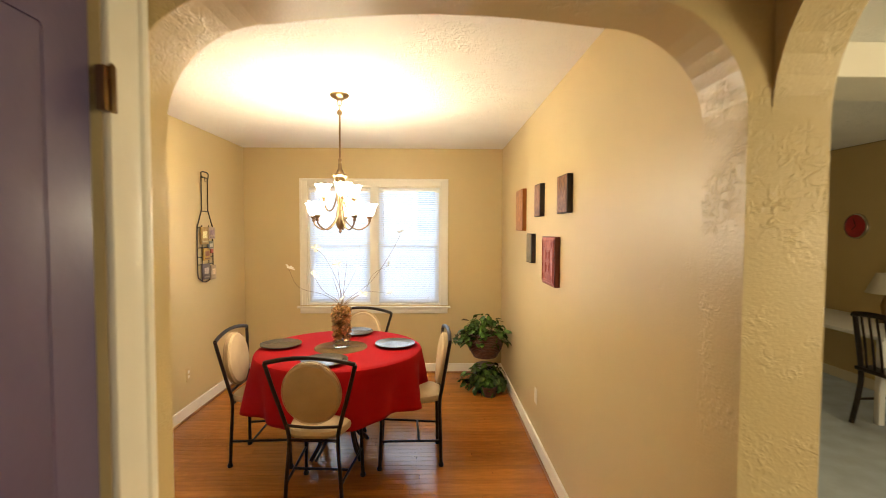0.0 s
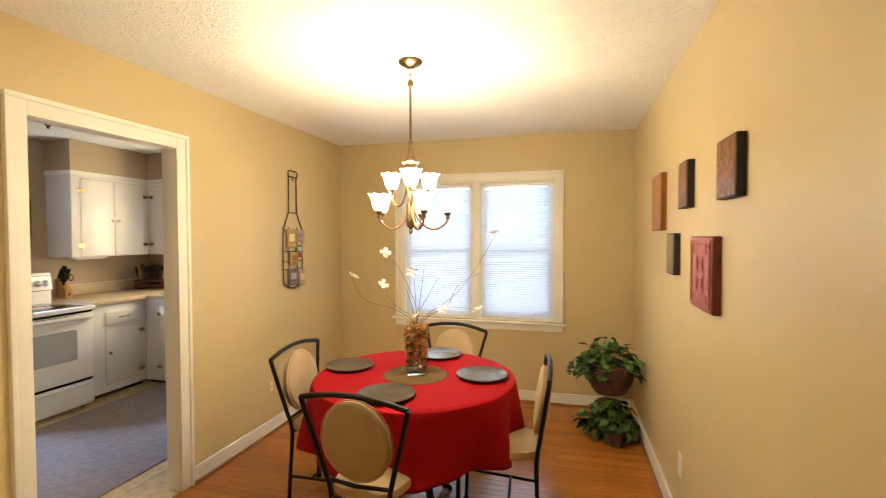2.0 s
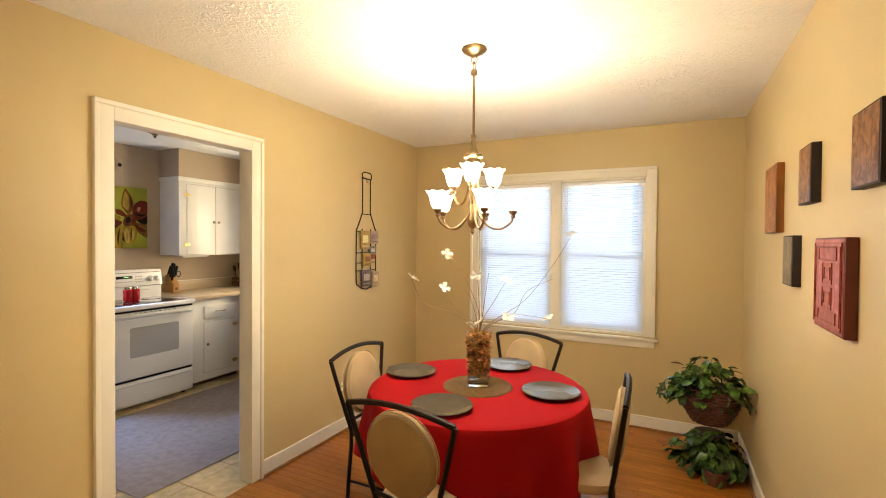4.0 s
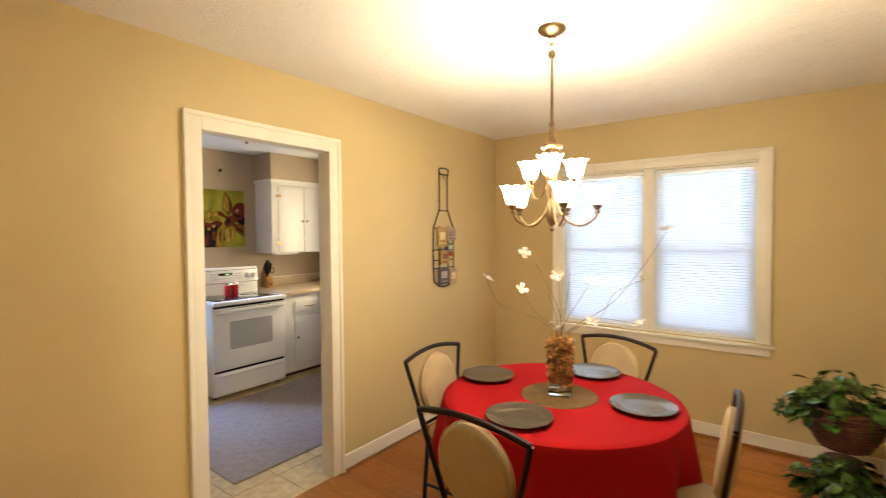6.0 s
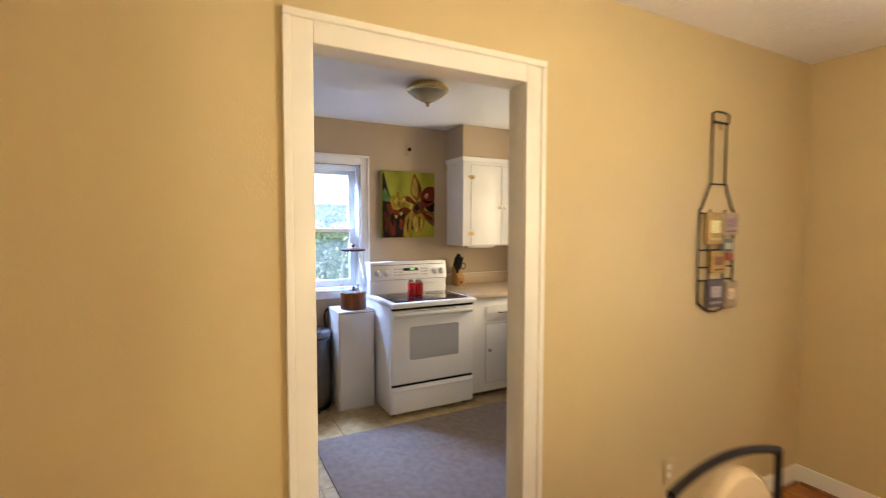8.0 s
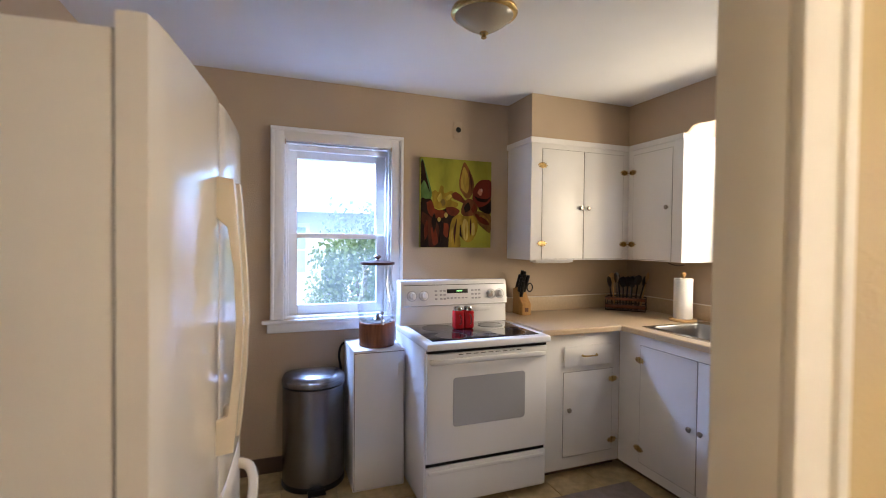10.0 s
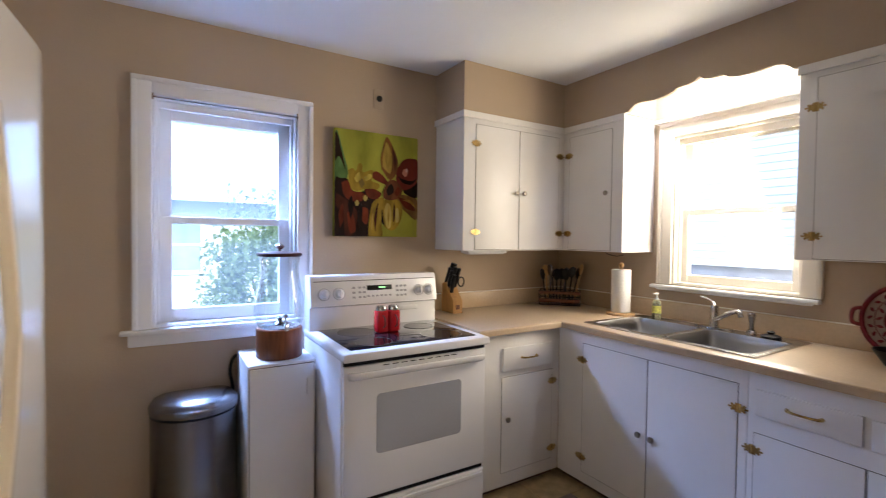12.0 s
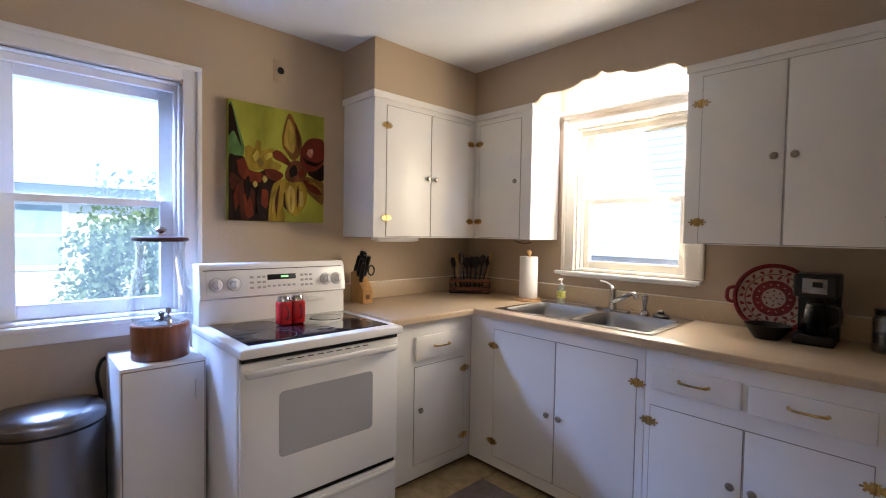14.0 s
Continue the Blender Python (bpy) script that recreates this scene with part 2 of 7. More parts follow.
def tube(points, r, segs=8, bm=None, cyclic=False, flat=1.0):
    """A round bar along points."""
    b = bmesh.new()
    pts = [Vector(p) for p in points]
    n = len(pts)
    rings = []
    up = None
    for i, p in enumerate(pts):
        a = pts[i - 1] if (i > 0 or cyclic) else p
        c = pts[(i + 1) % n] if (i < n - 1 or cyclic) else p
        d = (c - a).normalized()
        if up is None:
            up = d.orthogonal().normalized()
        up = (up - d * up.dot(d)).normalized()
        side = d.cross(up)
        rr = r[i] if isinstance(r, (list, tuple)) else r
        rings.append([b.verts.new(p + rr * (math.cos(2 * math.pi * k / segs) * up + flat * math.sin(2 * math.pi * k / segs) * side)) for k in range(segs)])
    pairs = list(zip(rings, rings[1:])) + ([(rings[-1], rings[0])] if cyclic else [])
    for p, q in pairs:
        for k in range(segs):
            j = (k + 1) % segs
            b.faces.new((p[k], p[j], q[j], q[k]))
    if not cyclic:
        b.faces.new(rings[0][::-1])
        b.faces.new(rings[-1])
    bmesh.ops.recalc_face_normals(b, faces=b.faces[:])
    return merge(bm, b)


def prism(outline, axis, a0, a1, bm=None, bev=0.0):
    """An outline in the plane across the axis, drawn out from a0 to a1 along it."""
    def at(u, v, a):
        return {"x": (a, u, v), "y": (u, a, v), "z": (u, v, a)}[axis]
    b = bmesh.new()
    lo = [b.verts.new(at(u, v, a0)) for u, v in outline]
    hi = [b.verts.new(at(u, v, a1)) for u, v in outline]
    f = [b.faces.new(lo), b.faces.new(hi[::-1])]
    n = len(outline)
    for i in range(n):
        j = (i + 1) % n
        b.faces.new((lo[j], lo[i], hi[i], hi[j]))
    bmesh.ops.recalc_face_normals(b, faces=b.faces[:])
    if bev:
        bmesh.ops.bevel(b, geom=[e for x in f for e in x.edges], offset=bev, segments=2, affect="EDGES", profile=0.5)
    return merge(bm, b)


def pierced(axis, us, vs, holes, a0, a1):
    """A slab across the axis with rectangular holes (u0, u1, v0, v1)."""
    us = sorted(set([*us] + [h[0] for h in holes] + [h[1] for h in holes]))
    vs = sorted(set([*vs] + [h[2] for h in holes] + [h[3] for h in holes]))
    def at(u, v, a):
        return {"x": (a, u, v), "y": (u, a, v), "z": (u, v, a)}[axis]
    def solid(i, j):
        if not (0 <= i < len(us) - 1 and 0 <= j < len(vs) - 1):
            return False
        u, v = (us[i] + us[i + 1]) / 2, (vs[j] + vs[j + 1]) / 2
        return not any(h[0] < u < h[1] and h[2] < v < h[3] for h in holes)
    b = bmesh.new()
    V = {}
    def vert(i, j, k):
        if (i, j, k) not in V:
            V[i, j, k] = b.verts.new(at(us[i], vs[j], (a0, a1)[k]))
        return V[i, j, k]
    for i in range(len(us) - 1):
        for j in range(len(vs) - 1):
            if not solid(i, j):
                continue
            for k in (0, 1):
                b.faces.new([vert(i, j, k), vert(i + 1, j, k), vert(i + 1, j + 1, k), vert(i, j + 1, k)])
            for di, dj, e in ((-1, 0, ((i, j), (i, j + 1))), (1, 0, ((i + 1, j), (i + 1, j + 1))), (0, -1, ((i, j), (i + 1, j))), (0, 1, ((i, j + 1), (i + 1, j + 1)))):
                if not solid(i + di, j + dj):
                    p, q = e
                    b.faces.new([vert(*p, 0), vert(*q, 0), vert(*q, 1), vert(*p, 1)])
    bmesh.ops.recalc_face_normals(b, faces=b.faces[:])
    return b


def finish(bm, name, material, smooth=True):
    me = bpy.data.meshes.new(name)
    if smooth:
        for f in bm.faces:
            f.smooth = True
        for e in bm.edges:
            if len(e.link_faces) == 2 and e.calc_face_angle(0) > 0.6:
                e.smooth = False
    bm.to_mesh(me)
    bm.free()
    me.materials.append(material)
    return me


def root_of(ob):
    while ob.parent:
        ob = ob.parent
    return ob


def part(name, bm, material, parent, label="", smooth=True):
    """One mesh, given in world places, as a part of a thing (or of a part)."""
    moved(bm, Matrix.Translation(-root_of(parent).location))
    ob = new(name, finish(bm, name, material, smooth))
    ob.parent = parent
    if label:
        tagged(ob, label)
    return ob


def piece(name, me, parent, m):
    """A piece that shares its mesh with the others of its kind."""
    ob = new(name, me)
    ob.parent = parent
    ob.matrix_basis = Matrix.Translation(-root_of(parent).location) @ m
    return ob


def thing(name, label, category, at=(0, 0, 0), group="", kind=""):
    ob = new(name)
    ob.empty_display_size = 0.1
    ob.location = at
    return tagged(ob, label, category, group, kind)


def solid(name, bm, material, label, category="", kind="structure", smooth=False):
    ob = new(name, finish(bm, name, material, smooth))
    return tagged(ob, label, category or name.split("_")[0], kind=kind)


def smoothpath(pts, n=8):
    """Points along a smooth curve through pts."""
    P = [Vector(p) for p in pts]
    P = [P[0] * 2 - P[1]] + P + [P[-1] * 2 - P[-2]]
    out = []
    for i in range(1, len(P) - 2):
        for k in range(n):
            t = k / n
            a, b, c, d = P[i - 1:i + 3]
            out.append(0.5 * ((2 * b) + (c - a) * t + (2 * a - 5 * b + 4 * c - d) * t * t + (3 * b - a - 3 * c + d) * t ** 3))
    return out + [P[-2]]


# ---- plan ----
XW, XE, YS, YN, H = -2.127, 0.70, 1.58, 5.437, 2.475       # dining room
KW, KE, KS, KN, KH = -4.81, -2.208, 1.95, 5.62, 2.486      # kitchen
YA = 1.41                                                 # hall side of the arch wall
HW, HS = -0.692, -0.95                                     # hall
LE = 4.35                                                 # living room's far wall
OUT = 0.18


def arch_outline(u0, u1, v1, a, b, spring, top, r):
    """A wall from u0 to u1 and up to v1 with an arched opening from a to b."""
    pts = [(u0, 0), (a, 0)]
    for i in range(13):
        t = math.pi / 2 * i / 12
        pts.append((a + r - r * math.cos(t), spring + (top - spring - 0.03) * math.sin(t)))
    for i in range(1, 8):
        u = a + r + (b - a - 2 * r) * i / 8
        pts.append((u, top - 0.03 + 0.03 * math.sin(math.pi * i / 8)))
    for i in range(13):
        t = math.pi / 2 * (1 - i / 12)
        pts.append((b - r + r * math.cos(t), spring + (top - spring - 0.03) * math.sin(t)))
    return pts + [(b, 0), (u1, 0), (u1, v1), (u0, v1)]


# walls
solid("wall_arch", prism(arch_outline(XW - 0.13, XE, H, -0.735, 0.645, 1.84, 2.13, 0.27), "y", YA, YS), M_ARCH, "tan textured plaster wall with a rounded archway", "wall")
door_hole = [(YS, 0), (2.570, 0), (2.570, 2.086), (3.378, 2.086), (3.378, 0), (KN, 0), (KN, H), (YS, H)]
solid("wall_west", prism(door_hole, "x", KE, XW), M_WALL, "tan painted wall between dining room and kitchen", "wall")
solid("wall_north", pierced("y", (XW, XE + 0.135), (0, H), [(-1.44, 0.025, 0.755, 2.065)], YN, YN + OUT), M_WALL, "tan painted wall with a double window", "wall")
solid("wall_east", box(XE, XE + 0.135, YS, YN, 0, H), M_WALL, "tan painted dining room wall with small framed plaques", "wall")
solid("wall_hall_east", prism(arch_outline(HS, YS - 0.001, H, 0.1, YA, 1.84, 2.2, 0.33), "x", XE, XE + 0.135), M_ARCH, "tan plaster wall with an archway to the living room", "wall")
solid("wall_hall_west", pierced("x", (HS, YA), (0, H), [(0.48, 1.29, 0, 2.06)], HW - 0.12, HW), M_WALL, "tan painted hall wall with a door", "wall")
solid("wall_hall_back", box(HW - 0.12, LE, HS - 0.12, HS, 0, H), M_WALL, "tan painted back wall of the hall", "wall")
solid("wall_living_east", box(LE, LE + 0.12, HS, 7.2, 0, H), M_WALL, "brown tan living room wall", "wall")
solid("wall_living_north", box(XE + 0.135, LE, 7.2, 7.32, 0, H), M_WALL, "tan living room wall", "wall")
solid("wall_living_west", box(XE, XE + 0.12, YN + OUT, 7.2, 0, H), M_WALL, "tan living room wall", "wall")
solid("wall_kitchen_west", pierced("x", (KS - 0.13, KN + OUT), (0, KH), [(2.885, 3.57, 0.965, 2.09)], KW - OUT, KW), M_KWALL, "greige painted kitchen wall with a window", "wall")
solid("wall_kitchen_north", pierced("y", (KW, KE), (0, KH), [(-3.86, -3.18, 1.15, 2.06)], KN, KN + OUT), M_KWALL, "greige painted kitchen wall with a window over the sink", "wall")
solid("wall_kitchen_south", box(KW, KE, KS - 0.13, KS, 0, KH), M_KWALL, "greige painted kitchen wall behind the refrigerator", "wall")
# the kitchen's face of the shared wall
solid("wall_kitchen_east", prism([(KS, 0), (2.570, 0), (2.570, 2.086), (3.378, 2.086), (3.378, 0), (KN, 0), (KN, KH), (KS, KH)], "x", KE - 0.014, KE - 0.002), M_KWALL, "greige painted kitchen side of the doorway wall", "wall")
# ceilings and floors
solid("ceiling", box(XW - 0.13, XE, YS, YN + OUT, H, H + 0.1), M_CEIL, "white stippled dining room ceiling", "ceiling")
solid("ceiling_hall", box(HW - 0.12, XE, HS, YS, H + 0.004, H + 0.104), M_CEIL, "white hall ceiling", "ceiling")
solid("ceiling_living", box(XE, LE, HS, 7.2, H + 0.008, H + 0.108), M_CEIL, "white living room ceiling", "ceiling")
solid("ceiling_kitchen", box(KW, KE, KS, KN, KH, KH + 0.1), M_KCEIL, "smooth white kitchen ceiling", "ceiling")
# unseen slab and skirts, added so no sun leaks in at the ceilings
roof = box(KW - OUT, LE + 0.12, HS - 0.12, KN + OUT, 2.60, 2.72)
box(XE, LE + 0.12, KN + OUT + 0.001, 7.32, 2.60, 2.72, bm=roof)
for x0, x1, y0, y1 in ((LE + 0.121, LE + 0.16, HS - 0.12, 7.32), (KW - OUT - 0.04, KW - OUT - 0.001, HS - 0.12, KN + OUT), (KW - OUT, LE + 0.12, HS - 0.16, HS - 0.121), (XE, LE + 0.12, 7.321, 7.36)):
    box(x0, x1, y0, y1, 2.30, 2.72, bm=roof)
solid("roof", roof, M_GROUT, "unseen flat slab added over the rooms to block stray sun", "roof")
floor = solid("floor", box(XW, XE, HS, YN, -0.12, -0.012), M_DARK, "polished oak strip floor", "floor")
solid("floor_hall", box(HW, XE, HS, YA, -0.012, 0.0), M_OAK, "polished oak hall floor", "floor")
solid("floor_living", box(XE, LE, HS, 7.2, -0.12, 0.002), mat("blue_grey_carpet", (0.50, 0.57, 0.66), 0.95, var=0.12, var_scale=6, bump=0.004, bump_scale=200), "blue grey living room carpet", "carpet")
kfloor = solid("floor_kitchen", box(KW, XW, KS, KN, -0.12, -0.006), M_GROUT, "beige vinyl tile kitchen floor", "floor")
# soffits over the wall cabinets
solid("soffit_west", box(KW, -4.478, 4.468, KN, 2.186, KH), M_KWALL, "greige boxed soffit above the cabinets", "soffit")
def valance():
    """The soffit's front over the sink, its lower edge cut in scallops."""
    x0, x1, zb = -3.99, -3.10, 2.188
    pts = [(x1, KH), (x0, KH)]
    shape = ((0, 0.090), (0.05, 0.074), (0.13, 0.064), (0.23, 0.066), (0.27, 0.064), (0.31, 0.050), (0.42, 0.037), (0.55, 0.033), (0.68, 0.037), (0.78, 0.042), (0.86, 0.034), (0.92, 0.012), (0.935, 0.004), (1, 0))
    for i in range(81):
        k = abs(i / 40 - 1)
        for (a, p), (b, q) in zip(shape, shape[1:]):
            if a <= k <= b:
                z = p + (q - p) * (k - a) / (b - a)
        pts.append((x0 + (x1 - x0) * i / 80, zb + z))
    return prism(pts, "y", 5.31, 5.33)
solid("valance", valance(), M_KWALL, "greige scalloped valance over the sink window", "valance")
solid("soffit_corner", box(-4.478, -3.99, 5.31, KN, 2.186, KH), M_KWALL, "greige boxed soffit above the corner cabinet", "soffit")
solid("soffit_north", box(-3.10, KE - 0.014, 5.31, KN, 2.186, KH), M_KWALL, "greige boxed soffit above the cabinets", "soffit")
# ---- trim, doors and windows ----
def casing(name, axis, face, out, u0, u1, v1, w, label, v0=0.0, material=None, sill=None):
    """A cased opening: two uprights and a head, with a raised outer band."""
    material = material or M_TRIM
    t = thing(name, label, "trim", kind="structure")
    def bar(n, a0, a1, b0, b1, d):
        lo, hi = sorted((face, face + out * d))
        bm = box(lo, hi, a0, a1, b0, b1, 0.004) if axis == "x" else box(a0, a1, lo, hi, b0, b1, 0.004)
        part(n, bm, material, t)
    bar("upright", u0 - w, u0, v0, v1 + w, 0.018)
    bar("upright", u1, u1 + w, v0, v1 + w, 0.018)
    bar("head", u0, u1, v1, v1 + w, 0.018)
    bar("outer_band", u0 - w - 0.003, u0 - w + 0.02, v0, v1 + w - 0.02, 0.028)
    bar("outer_band", u1 + w - 0.02, u1 + w + 0.003, v0, v1 + w - 0.02, 0.028)
    bar("outer_band", u0 - w - 0.003, u1 + w + 0.003, v1 + w - 0.02, v1 + w + 0.003, 0.028)
    return t


casing("trim_kitchen_doorway", "x", XW, 1, 2.584, 3.363, 2.069, 0.084, "cream painted door casing around the kitchen doorway")
jt = thing("trim_doorway_jamb", "cream painted lining of the kitchen doorway", "trim", kind="structure")
part("jamb", box(KE - 0.014, XW, 2.570, 2.584, 0, 2.071, 0.002), M_TRIM, jt)
part("jamb", box(KE - 0.014, XW, 3.363, 3.378, 0, 2.071, 0.002), M_TRIM, jt)
part("head_jamb", box(KE - 0.014, XW, 2.570, 3.378, 2.071, 2.086, 0.002), M_TRIM, jt)


def baseboard(name, x0, x1, y0, y1, h=0.105, material=None, label="cream painted baseboard along the wall"):
    solid(name, box(x0, x1, y0, y1, 0, h, 0.005), material or M_TRIM, label, "baseboard")


baseboard("baseboard", XW, XE - 0.016, YN - 0.016, YN)
baseboard("baseboard", XE - 0.016, XE, YS, YN)
baseboard("baseboard", XW, XW + 0.016, 3.45, YN - 0.017)
baseboard("baseboard", XW, XW + 0.016, YS, 2.50)
for x0, x1, y0, y1 in ((XW + 0.016, XW + 0.030, 3.45, YN - 0.032), (XW + 0.032, XE - 0.032, YN - 0.030, YN - 0.016), (XE - 0.030, XE - 0.016, YS, YN - 0.032)):
    solid("trim", box(x0, x1, y0, y1, 0, 0.018, 0.006), mat("stained_shoe_moulding", (0.30, 0.13, 0.045), 0.4, var=0.2), "stained oak shoe moulding at the floor", "trim")
M_BASE = mat("brown_vinyl_base", (0.09, 0.055, 0.035), 0.5, var=0.1)
baseboard("baseboard", KW, KW + 0.006, KS, 3.55, 0.10, M_BASE, "brown vinyl wall base in the kitchen")
baseboard("baseboard", LE - 0.016, LE, HS, 7.2)

# hall door: closed leaf, casing, hinge
casing("trim_hall_door", "x", HW, 1, 0.48, 1.29, 2.05, 0.105, "cream painted casing of the hall door")
door = thing("door_1", "closed dark violet grey panel door in the hall", "door", (HW - 0.03, 0.885, 0), kind="structure")
# one dark violet grey over leaf and panels
M_DOOR_VIOLET = mat("dark_violet_grey_door", (0.125, 0.097, 0.18), 0.4, var=0.06, var_scale=3, bump=0.0006, bump_scale=40)
leaf = part("leaf", box(HW - 0.045, HW - 0.012, 0.495, 1.278, 0.008, 2.045, 0.003), M_DOOR_VIOLET, door)
for z0, z1 in ((0.12, 0.9), (1.02, 1.92)):
    for y0, y1 in ((0.60, 0.84), (0.93, 1.17)):
        part("panel", box(HW - 0.016, HW - 0.007, y0, y1, z0, z1, 0.008), M_DOOR_VIOLET, leaf)
for z in (0.25, 1.845):
    hb = lathe([(0, -0.045), (0.007, -0.042), (0.007, 0.042), (0, 0.052)], 12, (HW + 0.024, 1.286, z))
    box(HW + 0.004, HW + 0.022, 1.268, 1.304, z - 0.042, z + 0.042, 0.002, bm=hb)
    part("hinge", hb, M_BRONZE, door, "dark bronze butt hinge")
part("door_knob", moved(lathe([(0, 0), (0.026, 0.004), (0.012, 0.02), (0.026, 0.04), (0.02, 0.06), (0, 0.065)], 20), Matrix.Translation((HW - 0.012, 0.56, 0.95)) @ pose(0, 0, 0, 0, 90, 0)), M_BRASS, leaf)


def sash_window(name, axis, face, out, u0, u1, v0, v1, rail, label, glass=None, paint=None, frame_w=0.05, top_rail=0.0375, deep=OUT, units=1, mull=0.085):
    """A double-hung window set in an opening: lining, stops, two sashes with panes. out points to the room."""
    paint = paint or M_WHITE
    w = thing(name, label, "window", kind="structure")
    def b(n, a0, a1, d0, d1, c0, c1, m=paint, parent=w, bev=0.003):
        lo, hi = sorted((face - out * d0, face - out * d1))
        bm = box(lo, hi, a0, a1, c0, c1, bev) if axis == "x" else box(a0, a1, lo, hi, c0, c1, bev)
        return part(n, bm, m, parent, smooth=False)
    b("lining", u0, u0 + 0.015, 0, deep, v0, v1)
    b("lining", u1 - 0.015, u1, 0, deep, v0, v1)
    b("lining", u0 + 0.015, u1 - 0.015, 0, deep, v1 - 0.015, v1)
    b("lining", u0 + 0.015, u1 - 0.015, 0, deep, v0, v0 + 0.015)
    span = (u1 - u0 - 0.03 - mull * (units - 1)) / units
    for k in range(units):
        a0 = u0 + 0.015 + k * (span + mull)
        a1 = a0 + span
        if k:
            b("mullion", a0 - mull, a0, 0.002, deep, v0 + 0.015, v1 - 0.015)
        f = frame_w
        for n, c0, c1, d in (("upper_sash", rail - 0.012, v1 - 0.016, 0.095), ("lower_sash", v0 + 0.016, rail + 0.022, 0.055)):
            s = b(n, a0, a0 + f, d, d + 0.035, c0, c1)
            b("stile", a1 - f, a1, d, d + 0.035, c0, c1, parent=s)
            b("rail", a0 + f, a1 - f, d, d + 0.035, c0, c0 + (0.034 if n == "upper_sash" else f * 0.95), parent=s)
            b("rail", a0 + f, a1 - f, d, d + 0.035, c1 - (top_rail if n == "upper_sash" else 0.034), c1, parent=s)
            pane = b("pane", a0 + f * 0.8, a1 - f * 0.8, d + 0.016, d + 0.020, c0 + 0.02, c1 - 0.02, glass or M_PANE, s, 0)
            pane.visible_shadow = False
        b("stop", a0, a0 + 0.014, 0.03, 0.054, v0 + 0.016, v1 - 0.016)
        b("stop", a1 - 0.014, a1, 0.03, 0.054, v0 + 0.016, v1 - 0.016)
        b("stop", a0 + 0.014, a1 - 0.014, 0.03, 0.054, v1 - 0.05, v1 - 0.016)
    return w


def stool(name, axis, face, out, u0, u1, z, label, apron=0.06, material=None, proud=0.045):
    t = thing(name, label, "window sill", kind="structure")
    m = material or M_TRIM
    for n, a0, a1, d, c0, c1 in (("sill", u0, u1, proud, z - 0.022, z), ("apron", u0 + 0.03, u1 - 0.03, 0.018, z - 0.022 - apron, z - 0.022)):
        lo, hi = sorted((face, face + out * d))
        part(n, box(lo, hi, a0, a1, c0, c1, 0.006) if axis == "x" else box(a0, a1, lo, hi, c0, c1, 0.006), m, t)
    return t


# dining window: two units side by side
sash_window("window_1", "y", YN, -1, -1.44, 0.025, 0.755, 2.065, 1.40, "cream double window with white blinds", paint=M_TRIM, units=2)
casing("trim_window_1", "y", YN, -1, -1.44, 0.025, 2.065, 0.075, "cream painted window casing", v0=0.755)
part("mullion_face", box(-0.745, -0.67, YN - 0.016, YN + 0.001, 0.756, 2.064, 0.003), M_TRIM, bpy.data.objects["trim_window_1"])
stool("trim_window_1_sill", "y", YN, -1, -1.55, 0.130, 0.746, "cream painted window stool and apron")
# kitchen windows
sash_window("window_2", "x", KW, 1, 2.885, 3.57, 0.965, 2.09, 1.49, "white double-hung kitchen window beside the stove", glass=M_PANE_W, frame_w=0.068, top_rail=0.072)
casing("trim_window_2", "x", KW, 1, 2.885, 3.57, 2.09, 0.08, "white painted window casing", v0=0.965, material=M_WHITE)
stool("trim_window_2_sill", "x", KW, 1, 2.755, 3.69, 0.964, "white painted window stool and apron", material=M_WHITE)
M_SASH = mat("warm_cream_sash_paint", (0.80, 0.75, 0.65), 0.4, var=0.03)
sash_window("window_3", "y", KN, -1, -3.86, -3.18, 1.15, 2.06, 1.59, "cream double-hung window over the sink", glass=M_PANE_N, paint=M_SASH, frame_w=0.05, top_rail=0.04)
casing("trim_window_3", "y", KN, -1, -3.86, -3.18, 2.06, 0.085, "cream moulded window casing", v0=1.15, material=M_SASH)
part("crown", box(-3.97, -3.07, KN - 0.06, KN, 2.146, 2.17, 0.008), M_SASH, bpy.data.objects["trim_window_3"])
stool("trim_window_3_sill", "y", KN, -1, -3.985, -3.100, 1.145, "white painted window stool", apron=0.012, material=M_WHITE)

rod = thing("curtain_rod", "thin grey curtain rod on hooks across the window head", "curtain rod", (KW + 0.012, 3.23, 2.082))
part("rod", tube([(KW + 0.012, 2.889, 2.081), (KW + 0.012, 3.566, 2.081)], 0.0035, 8), M_CHROME, rod)
for y in (2.889, 3.566):
    part("hook", tube([(KW + 0.018, y, 2.096), (KW + 0.022, y, 2.086), (KW + 0.016, y, 2.074), (KW + 0.010, y, 2.070)], 0.0035, 6), M_BRONZE, rod)


